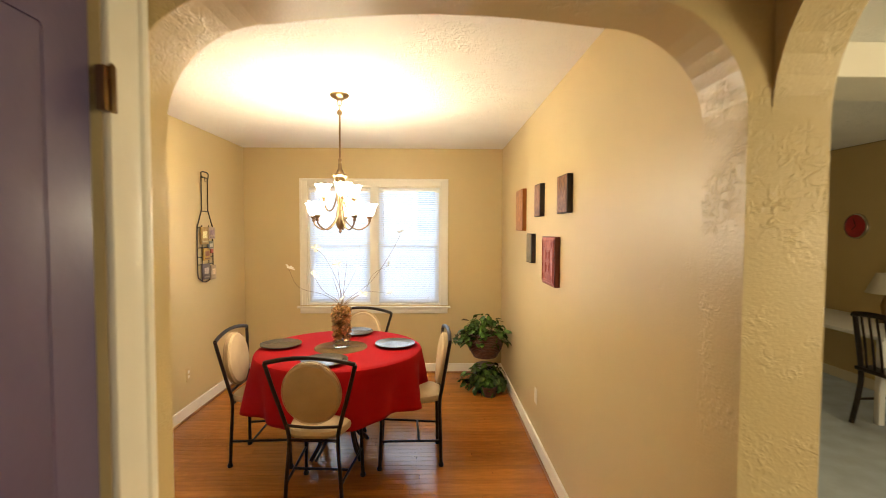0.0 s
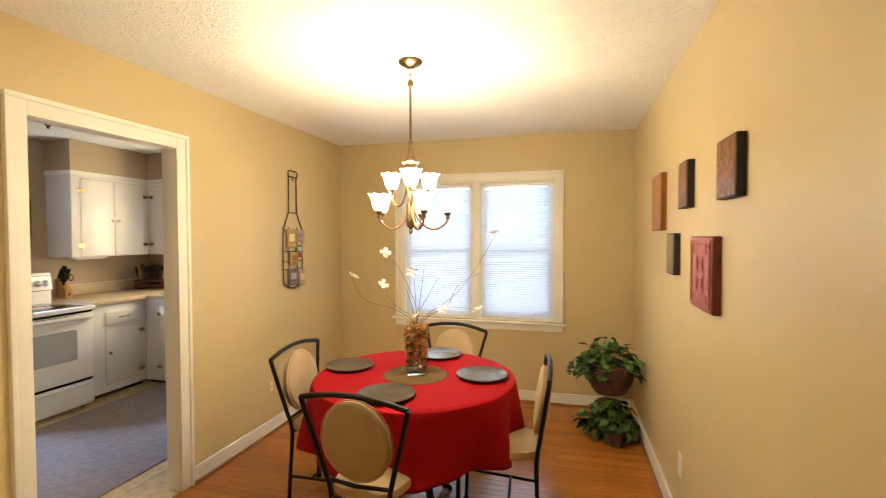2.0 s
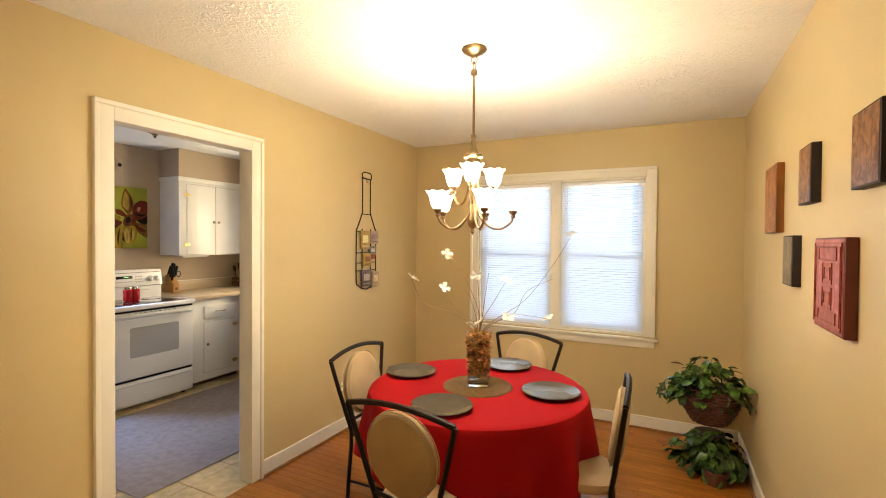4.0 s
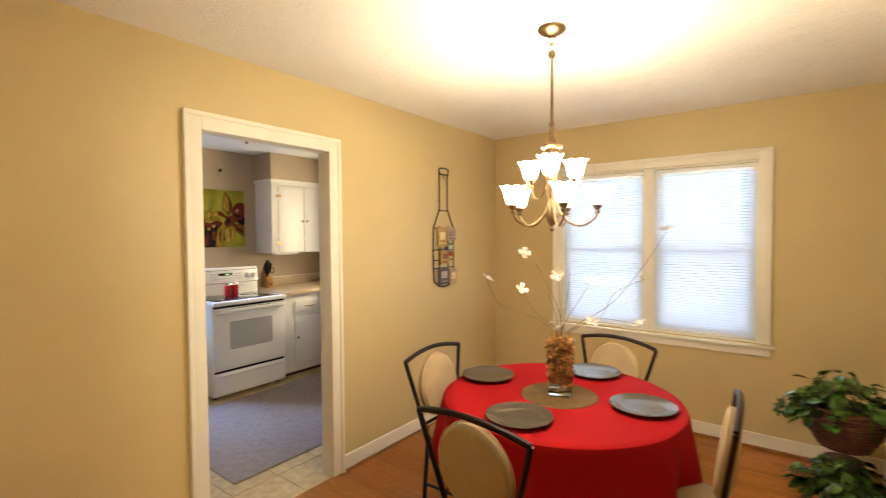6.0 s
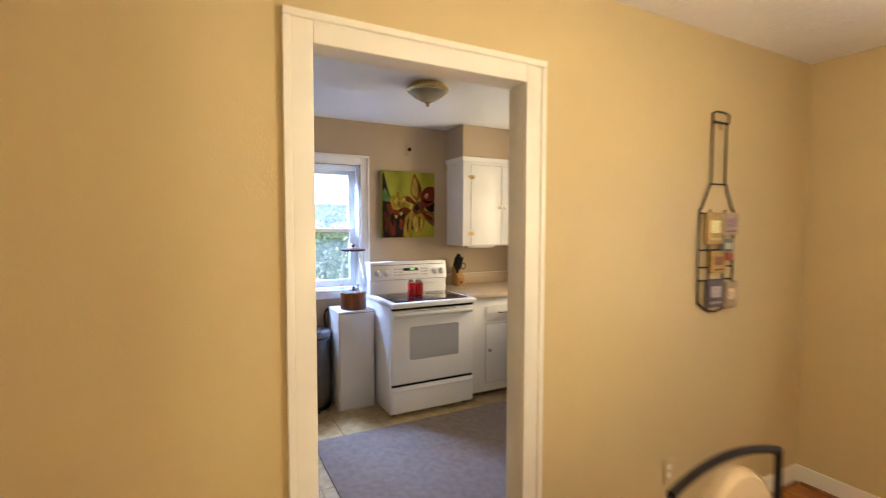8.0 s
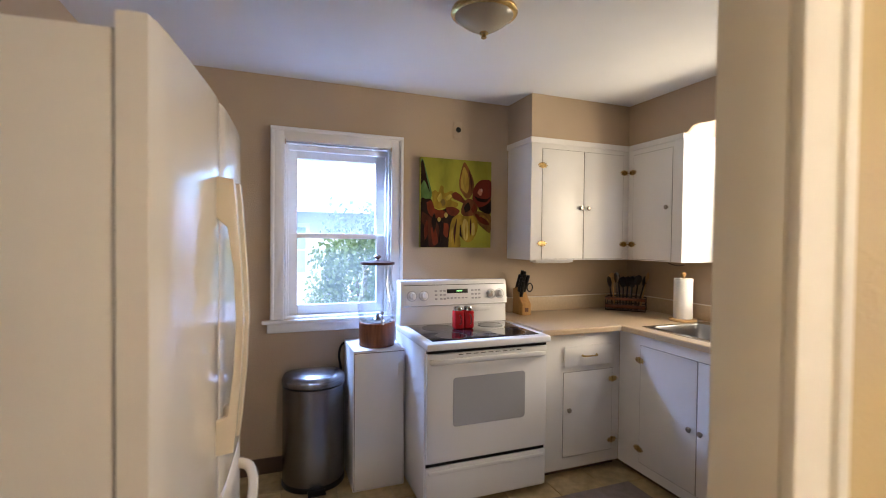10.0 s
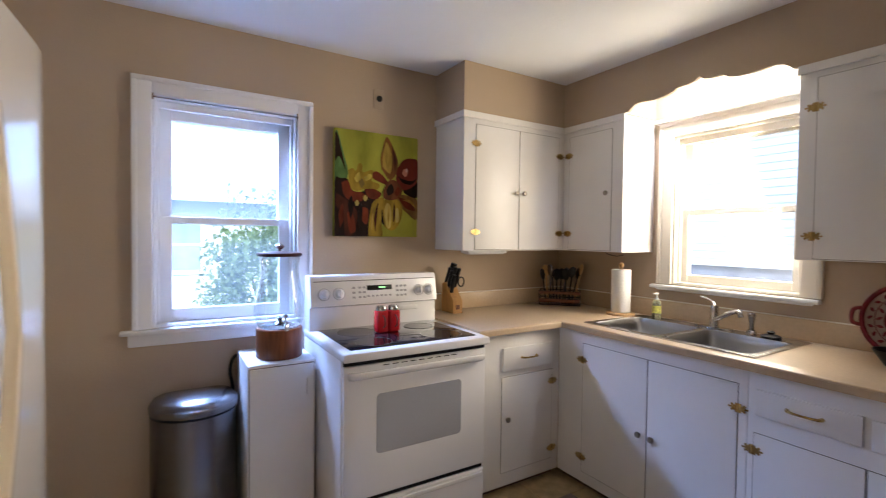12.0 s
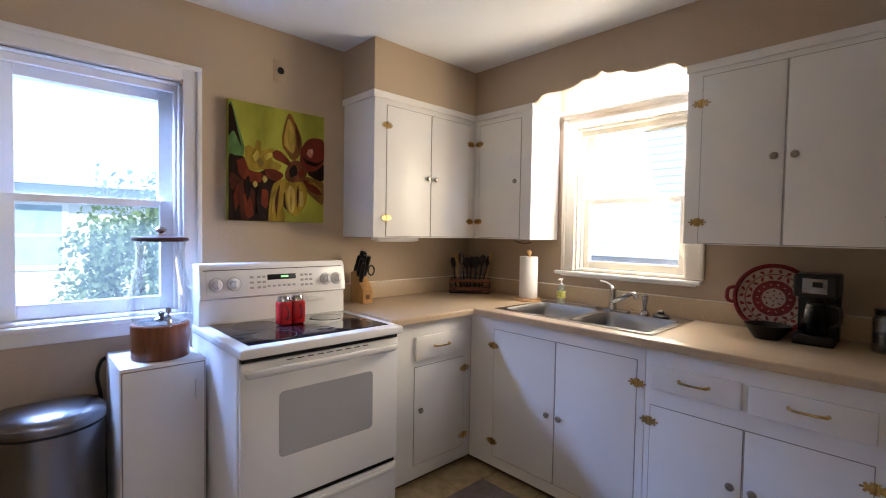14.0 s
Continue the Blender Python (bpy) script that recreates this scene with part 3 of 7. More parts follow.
def blind(name, x0, x1, z0, z1, y):
    """A lowered mini blind: head rail, slats, bottom rail, cords and a wand."""
    t = thing(name, "lowered white mini blind with closed slats", "window blind", ((x0 + x1) / 2, y, z1), group="dining window blinds")
    part("head_rail", box(x0, x1, y - 0.018, y + 0.016, z1 - 0.03, z1, 0.003), M_WHITE, t)
    part("bottom_rail", box(x0, x1, y - 0.012, y + 0.012, z0, z0 + 0.014, 0.004), M_WHITE, t)
    me = bpy.data.meshes.get("blind_slat")
    if me is None:
        bm = bmesh.new()
        rows = [[bm.verts.new((sx * 0.5, -0.0125 + 0.025 * k / 4, 0.0022 * (1 - ((k - 2) / 2) ** 2) + o)) for k in range(5)] for o in (0, -0.0006) for sx in (-1, 1)]
        for a, b in ((0, 1), (2, 3)):
            for k in range(4):
                bm.faces.new((rows[a][k], rows[b][k], rows[b][k + 1], rows[a][k + 1]))
        me = finish(bm, "blind_slat", M_BLIND)
    n = int((z1 - 0.035 - z0 - 0.016) / 0.0212)
    for i in range(n):
        z = z0 + 0.026 + i * 0.0212
        piece("slat", me, t, pose((x0 + x1) / 2, y, z, 44) @ Matrix.Diagonal((x1 - x0 - 0.006, 1, 1, 1)))
    for x in (x0 + 0.12, x1 - 0.12):
        part("cord", tube([(x, y - 0.014, z0 + 0.01), (x, y - 0.014, z1 - 0.02)], 0.0009, 5), M_WHITE, t)
    part("wand", tube([(x0 + 0.05, y - 0.024, z1 - 0.03), (x0 + 0.052, y - 0.026, z1 - 0.55)], 0.003, 6), M_GLASS, t)


blind("window_blind", -1.422, -0.755, 0.772, 2.046, YN + 0.028)
blind("window_blind", -0.660, 0.008, 0.772, 2.046, YN + 0.028)


def plate_cover(name, m, label, holes="outlet", color=None):
    t = thing(name, label, "outlet")
    t.matrix_basis = m
    bm = box(-0.035, 0.035, -0.057, 0.057, 0, 0.005, 0.002)
    ob = new("cover", finish(bm, "cover", color or M_TRIM)); ob.parent = t
    for s in (-0.02, 0.02):
        ob = new("socket", finish(lathe([(0, 0.0045), (0.015, 0.0045), (0.015, 0.0065), (0, 0.0065)], 16, (0, s, 0)), "socket", M_TRIM if holes == "outlet" else M_BLACK)); ob.parent = t


plate_cover("wall_outlet", pose(XE - 0.001, 3.69, 0.37, 90, 0, -90), "cream wall outlet on the tan wall")
plate_cover("wall_outlet", pose(XW + 0.001, 4.25, 0.36, 90, 0, 90), "tan painted wall outlet near the baseboard", color=M_WALL)
t = thing("clock_outlet", "tan recessed clock outlet above the canvas", "outlet", (KW, 4.063, 2.27))
part("cover", box(KW, KW + 0.004, 4.022, 4.092, 2.205, 2.325, 0.002), M_KWALL, t)
part("recess", moved(lathe([(0, 0), (0.019, 0), (0.019, 0.007), (0.015, 0.0072), (0, 0.0065)], 20), Matrix.Translation((KW, 4.063, 2.268)) @ pose(0, 0, 0, 0, 90, 0)), M_BLACK, t)

# ---- dining room things ----
TX, TY = -0.722, 3.645


def dining_chair():
    c = thing("dining_chair", "dark iron dining chair with beige oval cushioned back and seat", "chair", group="chairs round the table")
    # faces +y; back at y = -0.2
    def back_pt(s, z):
        w = 0.135 + 0.115 * max(0, (z - 0.46) / 0.40) ** 0.9 if z > 0.46 else 0.135 + 0.03 * (0.46 - z) / 0.46
        return (s * w, -0.20 - 0.13 * max(0, z - 0.42) - 0.02 * (0.46 - min(z, 0.46)), z)
    for s in (-1, 1):
        part("rear_leg", tube(smoothpath([back_pt(s, z) for z in (0.0, 0.2, 0.42, 0.55, 0.7, 0.86)], 5), 0.0115, 8), M_IRON, c)
        part("foot", lathe([(0, 0), (0.016, 0.002), (0.018, 0.015), (0.011, 0.03)], 12, back_pt(s, 0.0)), M_IRON, c)
        part("front_leg", tube(smoothpath([(s * 0.185, 0.20, 0), (s * 0.18, 0.19, 0.2), (s * 0.175, 0.185, 0.43)], 4), 0.0115, 8), M_IRON, c)
        part("foot", lathe([(0, 0), (0.016, 0.002), (0.018, 0.015), (0.011, 0.03)], 12, (s * 0.185, 0.20, 0)), M_IRON, c)
        part("stretcher", tube([back_pt(s, 0.17), (s * 0.18, 0.19, 0.19)], 0.008, 6), M_IRON, c)
    part("top_rail", tube([(u * 0.25, -0.2565 - 0.012 * (1 - u * u), 0.86 + 0.035 * (1 - u * u)) for u in [i / 8 - 1 for i in range(17)]], 0.0125, 8), M_IRON, c)
    a, b = back_pt(-1, 0.50), back_pt(1, 0.50)
    part("lower_rail", tube([a, ((a[0] + b[0]) / 2, a[1] - 0.01, 0.495), b], 0.009, 6), M_IRON, c)
    part("cross_stretcher", tube([(-0.158, -0.06, 0.18), (0.158, -0.06, 0.18)], 0.008, 6), M_IRON, c)
    part("front_rail", tube([(-0.175, 0.185, 0.415), (0.175, 0.185, 0.415)], 0.009, 6), M_IRON, c)
    part("rear_rail", tube([back_pt(-1, 0.415), back_pt(1, 0.415)], 0.009, 6), M_IRON, c)
    # seat: a padded trapezoid
    bm = bmesh.new()
    rings = []
    N = 40
    for k, (s, z) in enumerate(((0.90, 0.425), (1.0, 0.432), (1.03, 0.45), (1.0, 0.47), (0.88, 0.484), (0.6, 0.492), (0.25, 0.495))):
        ring = []
        for i in range(N):
            t = 2 * math.pi * i / N
            cx, cy = math.cos(t), math.sin(t)
            u = math.copysign(abs(cx) ** 0.42, cx)
            v = math.copysign(abs(cy) ** 0.42, cy)
            w = 0.178 + 0.035 * v
            ring.append(bm.verts.new((u * w * s, v * 0.212 * s - 0.005, z)))
        rings.append(ring)
    for p, q in zip(rings, rings[1:]):
        for i in range(N):
            j = (i + 1) % N
            bm.faces.new((p[i], p[j], q[j], q[i]))
    bm.faces.new(rings[0][::-1]); bm.faces.new(rings[-1])
    part("seat", bm, M_CUSH, c)
    # back: padded oval with piping
    tilt = Matrix.Translation((0, -0.226, 0.690)) @ pose(0, 0, 0, 90 + 7.5)
    oval = moved(lathe([(0, -0.026), (0.7, -0.026), (0.93, -0.022), (1.0, -0.008), (1.0, 0.008), (0.93, 0.026), (0.7, 0.036), (0.35, 0.041), (0, 0.042)], 40), tilt @ Matrix.Diagonal((0.160, 0.176, 1, 1)))
    back = part("backrest", oval, M_CUSH, c)
    for z in (-0.012, 0.012):
        part("piping", moved(tube([(0.1625 * math.cos(2 * math.pi * i / 40), 0.1785 * math.sin(2 * math.pi * i / 40), z) for i in range(40)], 0.003, 6, cyclic=True), tilt), M_CUSH, back)
    return c


chair = dining_chair()
R = 0.555
spots = ((-0.705, 3.645 - R + 0.005, -4, "dark iron dining chair with oval back, backing the archway"), (TX - R + 0.08, 3.57, -90, ""), (TX + R - 0.055, 3.55, 94, ""), (-0.725, 3.645 + R - 0.03, 180 - 14, "dark iron dining chair turned a little, in front of the window"))
for i, (x, y, a, lab) in enumerate(spots):
    o = chair if i == 0 else copy_thing(chair, pose(x, y, 0, 0, 0, a))
    if i == 0:
        chair.matrix_basis = pose(x, y, 0, 0, 0, a)
    if lab:
        tagged(o, lab)

# table with a pedestal of iron bars, under the cloth
t = thing("round_table", "round dining table on black iron legs under a red cloth", "table", (TX, TY, 0))
part("tabletop", lathe([(0, 0.71), (0.555, 0.71), (0.565, 0.72), (0.565, 0.733), (0.555, 0.738), (0, 0.738)], 56, (TX, TY, 0)), M_WOOD, t)
for k in range(4):
    a = math.pi / 4 + k * math.pi / 2
    ca, sa = math.cos(a), math.sin(a)
    part("leg", tube(smoothpath([(TX + r * ca, TY + r * sa, z) for r, z in ((0.24, 0.0), (0.16, 0.12), (0.11, 0.40), (0.17, 0.60), (0.30, 0.705))], 5), 0.015, 8), M_IRON, t)
    part("leg_bar", tube(smoothpath([(TX + r * ca - 0.03 * sa, TY + r * sa + 0.03 * ca, z) for r, z in ((0.22, 0.0), (0.13, 0.14), (0.08, 0.40), (0.12, 0.58), (0.26, 0.705))], 5), 0.010, 8), M_IRON, t)
part("ring", tube([(TX + 0.13 * math.cos(i * math.pi / 12), TY + 0.13 * math.sin(i * math.pi / 12), 0.30) for i in range(24)], 0.008, 6, cyclic=True), M_IRON, t)


def tablecloth():
    bm = bmesh.new()
    N = 220
    rings = []
    def ring(r, z, wave=0.0, drop=0.0):
        vs = []
        for i in range(N):
            th = 2 * math.pi * i / N
            f = math.sin(9 * th + 0.6 * math.sin(2 * th)) * 0.6 + 0.3 * math.sin(14 * th + 1.3) + 0.25 * math.sin(5 * th + 2)
            rr = r + wave * f
            vs.append(bm.verts.new((TX + rr * math.cos(th), TY + rr * math.sin(th), z - drop * math.sin(2 * th + 0.4))))
        rings.append(vs)
    for r in (0.02, 0.25, 0.45, 0.54):
        ring(r, 0.745)
    ring(0.562, 0.7435); ring(0.574, 0.737, 0.001); ring(0.580, 0.722, 0.003)
    for k in range(1, 15):
        q = k / 14
        ring(0.580 + 0.035 * q - 0.02 * q * q, 0.722 - 0.325 * q, 0.003 + 0.060 * q ** 1.1, 0.012 * q)
    for p, q in zip(rings, rings[1:]):
        for i in range(N):
            j = (i + 1) % N
            bm.faces.new((p[i], p[j], q[j], q[i]))
    bm.faces.new(rings[0])
    bmesh.ops.recalc_face_normals(bm, faces=bm.faces[:])
    return bm


ob = new("tablecloth", finish(tablecloth(), "tablecloth", M_CLOTH))
tagged(ob, "red cloth draped in folds over the round table", "tablecloth")
sol = ob.modifiers.new("thickness", "SOLIDIFY")
sol.thickness = 0.0015

M_PLATE = mat("grey_brown_stoneware", (0.085, 0.073, 0.057), 0.22, var=0.12, var_scale=12, bump=0.0003, bump_scale=120)


def dinner_plate():
    return lathe([(0, 0.002), (0.085, 0.002), (0.09, 0.0), (0.098, 0.001), (0.142, 0.015), (0.1455, 0.018), (0.144, 0.021), (0.138, 0.019), (0.10, 0.008), (0.09, 0.007), (0, 0.007)], 56)


pm = None
for x, y in ((-1.152, 3.675), (-0.740, 3.255), (-0.690, 4.075), (-0.335, 3.690)):
    if pm is None:
        pm = finish(dinner_plate(), "dinner_plate", M_PLATE)
    o = new("dinner_plate", pm)
    o.location = (x, y, 0.7465)
    tagged(o, "dark grey-brown stoneware plate on the red cloth", "plate", "plates on the table")


def placemat():
    bm = bmesh.new()
    prof = []
    n = 13
    prof.append((0, 0.004))
    for k in range(n):
        r0, r1 = 0.185 * k / n, 0.185 * (k + 1) / n
        prof += [(r0 + 0.002 * (k > 0), 0.0035), ((r0 + r1) / 2, 0.0065), (r1 - 0.001, 0.0035)]
    prof += [(0.186, 0.0), (0, 0.0)]
    return lathe(prof[1:] if prof[1][0] > 0 else [prof[0]] + prof[2:], 56)


o = new("placemat", finish(placemat(), "placemat", mat("woven_tan_mat", (0.15, 0.085, 0.026), 0.85, var=0.2, var_scale=40, bump=0.001, bump_scale=250)))
o.location = (-0.715, 3.635, 0.7455)
tagged(o, "round woven tan placemat under the vase", "placemat")


def vase():
    VX, VY, Z = -0.712, 3.640, 0.7525
    t = thing("glass_vase", "tall square cut-glass vase full of brown potpourri and dogwood branches", "vase", (VX, VY, Z))
    t.scale = (1.28, 1.28, 1.0)
    def sq(rot, rings):
        bm = bmesh.new()
        R = []
        for w, z in rings:
            R.append([bm.verts.new((VX + math.cos(a) * w * k, VY + math.sin(a) * w * k, Z + z)) for a, k in [(rot + math.pi / 4 + i * math.pi / 4, 1.0 if i % 2 == 0 else 0.79) for i in range(8)]])
        for p, q in zip(R, R[1:]):
            for i in range(8):
                bm.faces.new((p[i], p[(i + 1) % 8], q[(i + 1) % 8], q[i]))
        bm.faces.new(R[0][::-1])
        return bm, R
    rings = [(0.056, 0.0), (0.058, 0.006)]
    for k in range(14):
        z = 0.02 + 0.255 * k / 13
        rings.append((0.057 + 0.013 * k / 13 + (0.0018 if k % 2 else -0.0012), z))
    inner = [(w - 0.005, z) for w, z in rings[::-1] if z > 0.03]
    bm, R = sq(0.35, rings + [(rings[-1][0] - 0.002, 0.279)] + inner)
    bm.faces.new(R[-1])
    bmesh.ops.recalc_face_normals(bm, faces=bm.faces[:])
    body = part("vase_body", bm, M_JAR, t, "ribbed clear glass", smooth=False)
    body.visible_shadow = False
    foot = box(VX - 0.040, VX + 0.040, VY - 0.040, VY + 0.040, Z + 0.001, Z + 0.052, 0.006)
    moved(foot, Matrix.Translation((VX, VY, 0)) @ pose(0, 0, 0, 0, 0, 20) @ Matrix.Translation((-VX, -VY, 0)))
    part("foot", foot, M_GLASS, t, "thick clear glass base")
    # filling: curled petals and husks
    rng = random.Random(4)
    bm = bmesh.new()
    for i in range(430):
        z = 0.062 + 0.190 * rng.random() ** 0.9
        w = 0.032 + 0.008 * z / 0.27
        x, y = rng.uniform(-w, w), rng.uniform(-w, w)
        if rng.random() < 0.5:
            k = w / max(abs(x), abs(y), 1e-4)
            x, y = x * k, y * k
        if i > 395:
            z = 0.245 + rng.uniform(0, 0.03)
        c = Matrix.Translation((VX, VY, Z)) @ pose(0, 0, 0, 0, 0, 20) @ Matrix.Translation((x, y, z)) @ Euler([rng.uniform(0, 6.3) for _ in range(3)]).to_matrix().to_4x4()
        s = rng.uniform(0.009, 0.017)
        g = [[bm.verts.new(c @ Vector((u * s, v * s * 0.7, 0.5 * s * (u * u + v * v) - 0.3 * s))) for v in (-1, 0, 1)] for u in (-1, 0, 1)]
        for a in (0, 1):
            for b in (0, 1):
                bm.faces.new((g[a][b], g[a + 1][b], g[a + 1][b + 1], g[a][b + 1]))
    top = bmesh.new()
    for i in range(60):
        c = Matrix.Translation((VX, VY, Z)) @ pose(0, 0, 0, 0, 0, 20) @ Matrix.Translation((rng.uniform(-0.045, 0.045), rng.uniform(-0.045, 0.045), 0.240 + rng.uniform(0, 0.048))) @ Euler([rng.uniform(0, 6.3) for _ in range(3)]).to_matrix().to_4x4()
        s = rng.uniform(0.009, 0.016)
        g = [[top.verts.new(c @ Vector((u * s, v * s * 0.7, 0.5 * s * (u * u + v * v) - 0.3 * s))) for v in (-1, 0, 1)] for u in (-1, 0, 1)]
        for a in (0, 1):
            for b in (0, 1):
                top.faces.new((g[a][b], g[a + 1][b], g[a + 1][b + 1], g[a][b + 1]))
    part("wood_shavings", top, mat("pale_shavings", (0.62, 0.36, 0.12), 0.7, island=0.3), t, "pale golden wood shavings")
    part("potpourri", bm, mat("dried_petals", (0.64, 0.33, 0.13), 0.7, island=0.6, var=0.3, var_scale=60), t, "dried brown and orange petals")
    # branches with white dogwood flowers
    M_TWIG = mat("brown_twig", (0.20, 0.13, 0.07), 0.8, var=0.3, var_scale=40)
    M_PETAL = translucent("white_silk_petal", (0.85, 0.83, 0.74), 0.35)
    base = Vector((VX, VY, Z + 0.24))
    def right(a, b, c):
        return base + Vector((0.81, 0.58, 0)) * a + Vector((-0.58, 0.81, 0)) * b + Vector((0, 0, c))
    stems = (
        [(0, 0, 0), (0.005, 0, 0.10), (-0.02, 0.0, 0.22), (-0.09, 0.01, 0.40), (-0.145, 0.01, 0.46)],
        [(0, 0, 0), (-0.02, 0, 0.07), (-0.10, 0.01, 0.14), (-0.23, 0.02, 0.20), (-0.285, 0.02, 0.33)],
        [(0, 0, 0), (-0.02, 0.01, 0.09), (-0.09, 0.03, 0.16), (-0.15, 0.03, 0.28)],
        [(0, 0, 0), (0.01, 0.03, 0.12), (0.01, 0.05, 0.24), (0.005, 0.06, 0.345)],
        [(0, 0, 0), (0.05, 0.03, 0.07), (0.17, 0.05, 0.13), (0.23, 0.06, 0.25), (0.36, 0.08, 0.32)],
        [(0, 0, 0), (0.05, 0.03, 0.08), (0.22, 0.06, 0.20), (0.36, 0.08, 0.40), (0.455, 0.1, 0.57)],
        [(0, 0, 0), (0.03, 0.05, 0.1), (0.09, 0.08, 0.20), (0.145, 0.1, 0.30)],
        [(0, 0, 0), (0.0, -0.02, 0.05), (0.0, -0.03, 0.10)],
        [(0, 0, 0), (0.03, -0.01, 0.07), (0.07, -0.02, 0.11), (0.115, -0.03, 0.125)],
        [(0, 0, 0), (0.05, -0.01, 0.08), (0.14, -0.02, 0.135), (0.22, -0.03, 0.13), (0.30, -0.03, 0.11)],
        [(0, 0, 0), (-0.01, 0.01, 0.12), (-0.045, 0.01, 0.26)],
        [(0, 0, 0), (0.02, 0.01, 0.16), (0.045, 0.02, 0.36)],
    )
    for i, s in enumerate(stems):
        pts = smoothpath([right(*p) for p in s], 5)
        n = len(pts)
        part("branch", tube(pts, [0.0018 - 0.0010 * k / n for k in range(n)], 5), M_TWIG, t)
        if i < 10:
            bm = bmesh.new()
            c = Matrix.Translation(pts[-1]) @ Euler((rng.uniform(0.4, 1.5), rng.uniform(-0.6, 0.6), rng.uniform(0, 6))).to_matrix().to_4x4()
            for k in range(4):
                q = c @ pose(0, 0, 0, 0, 0, 90 * k + rng.uniform(-10, 10))
                row = [[bm.verts.new(q @ Vector((r, w, 0.004 + 0.25 * r + (0.004 if w else 0)))) for w in (-hw, 0, hw)] for r, hw in ((0.002, 0.003), (0.012, 0.010), (0.024, 0.012), (0.029, 0.006))]
                for a in range(3):
                    for b in (0, 1):
                        bm.faces.new((row[a][b], row[a + 1][b], row[a + 1][b + 1], row[a][b + 1]))
            part("flower", bm, M_PETAL, t, "white four-petalled silk flower")


vase()


def chandelier():
    CX, CY = -0.680, 3.462
    t = thing("chandelier", "antique brass chandelier with two tiers of white glass shades, lit", "chandelier", (CX, CY, H))
    at = (CX, CY, 0)
    part("canopy", lathe([(0, H), (0.062, H), (0.064, H - 0.008), (0.055, H - 0.020), (0.040, H - 0.026), (0.022, H - 0.038), (0, H - 0.040)], 32, at), M_BRONZE, t)
    part("loop", tube([(CX + 0.016 * math.cos(a), CY, H - 0.055 + 0.02 * math.sin(a)) for a in [i * math.pi / 8 for i in range(16)]], 0.0028, 6, cyclic=True), M_BRONZE, t)
    part("loop", tube([(CX, CY + 0.016 * math.cos(a), H - 0.085 + 0.02 * math.sin(a)) for a in [i * math.pi / 8 for i in range(16)]], 0.0028, 6, cyclic=True), M_BRONZE, t)
    part("ball", lathe([(0, -0.02), (0.014, -0.014), (0.018, 0), (0.014, 0.014), (0, 0.02)], 16, (CX, CY, H - 0.118)), M_BRONZE, t)
    part("rod", lathe([(0.0062, 2.03), (0.0062, H - 0.13)], 12, at), M_BRONZE, t)
    part("collar", lathe([(0.006, 2.055), (0.012, 2.05), (0.012, 2.04), (0.008, 2.03), (0.012, 2.02), (0.014, 1.99), (0.030, 1.955), (0.046, 1.950), (0.048, 1.942), (0.044, 1.934), (0.036, 1.93)], 24, at), M_BRONZE, t)
    part("column", lathe([(0.034, 1.93), (0.034, 1.86), (0.024, 1.83), (0.018, 1.74), (0.026, 1.70), (0.02, 1.66), (0.030, 1.63), (0.022, 1.60), (0.008, 1.585), (0.012, 1.57), (0, 1.555)], 24, at), M_BRONZE, t)
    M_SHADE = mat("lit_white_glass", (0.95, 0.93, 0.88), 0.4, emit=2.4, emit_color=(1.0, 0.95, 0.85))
    def arm(a, r, zc, zb, r0, z0):
        ca, sa = math.cos(a), math.sin(a)
        P = [(CX + q * ca, CY + q * sa, z) for q, z in ((r0, z0), (r0 + 0.012, (z0 + zb) / 2), (r0 + (r - r0) * 0.35, zb + 0.012), (r0 + (r - r0) * 0.65, zb), (r - 0.012, zb + 0.03), (r, zc))]
        ob = part("arm", tube(smoothpath(P, 6), 0.0055, 8), M_BRONZE, t)
        c = (CX + r * ca, CY + r * sa, zc)
        part("cup", lathe([(0, -0.012), (0.010, -0.010), (0.012, 0.0), (0.008, 0.006), (0.018, 0.016), (0.022, 0.034), (0.016, 0.036), (0, 0.03)], 16, c), M_BRONZE, ob)
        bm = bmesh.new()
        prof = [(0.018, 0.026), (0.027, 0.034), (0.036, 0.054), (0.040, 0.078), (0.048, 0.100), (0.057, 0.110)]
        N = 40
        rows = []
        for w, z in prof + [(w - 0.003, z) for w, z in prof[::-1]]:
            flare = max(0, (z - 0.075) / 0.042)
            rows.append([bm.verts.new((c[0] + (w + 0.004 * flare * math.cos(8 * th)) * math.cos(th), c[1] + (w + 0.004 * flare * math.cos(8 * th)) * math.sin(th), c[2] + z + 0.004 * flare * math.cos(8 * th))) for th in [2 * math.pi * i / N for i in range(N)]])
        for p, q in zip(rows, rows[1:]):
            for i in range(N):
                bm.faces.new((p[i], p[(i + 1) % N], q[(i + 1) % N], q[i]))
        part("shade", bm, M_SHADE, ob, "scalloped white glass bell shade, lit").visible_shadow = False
        return c
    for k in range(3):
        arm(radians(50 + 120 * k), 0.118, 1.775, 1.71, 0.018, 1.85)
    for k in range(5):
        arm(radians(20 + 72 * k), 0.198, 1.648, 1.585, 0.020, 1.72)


chandelier()
for count, start, r, z in ((3, 50, 0.118, 1.862), (5, 20, 0.198, 1.735)):
    for k in range(count):
        a = radians(start + 360 / count * k)
        lamp("chandelier_bulb", "POINT", 2.4, (1.0, 0.84, 0.575), Matrix.Translation((-0.68 + r * math.cos(a), 3.462 + r * math.sin(a), z)), radius=0.035)


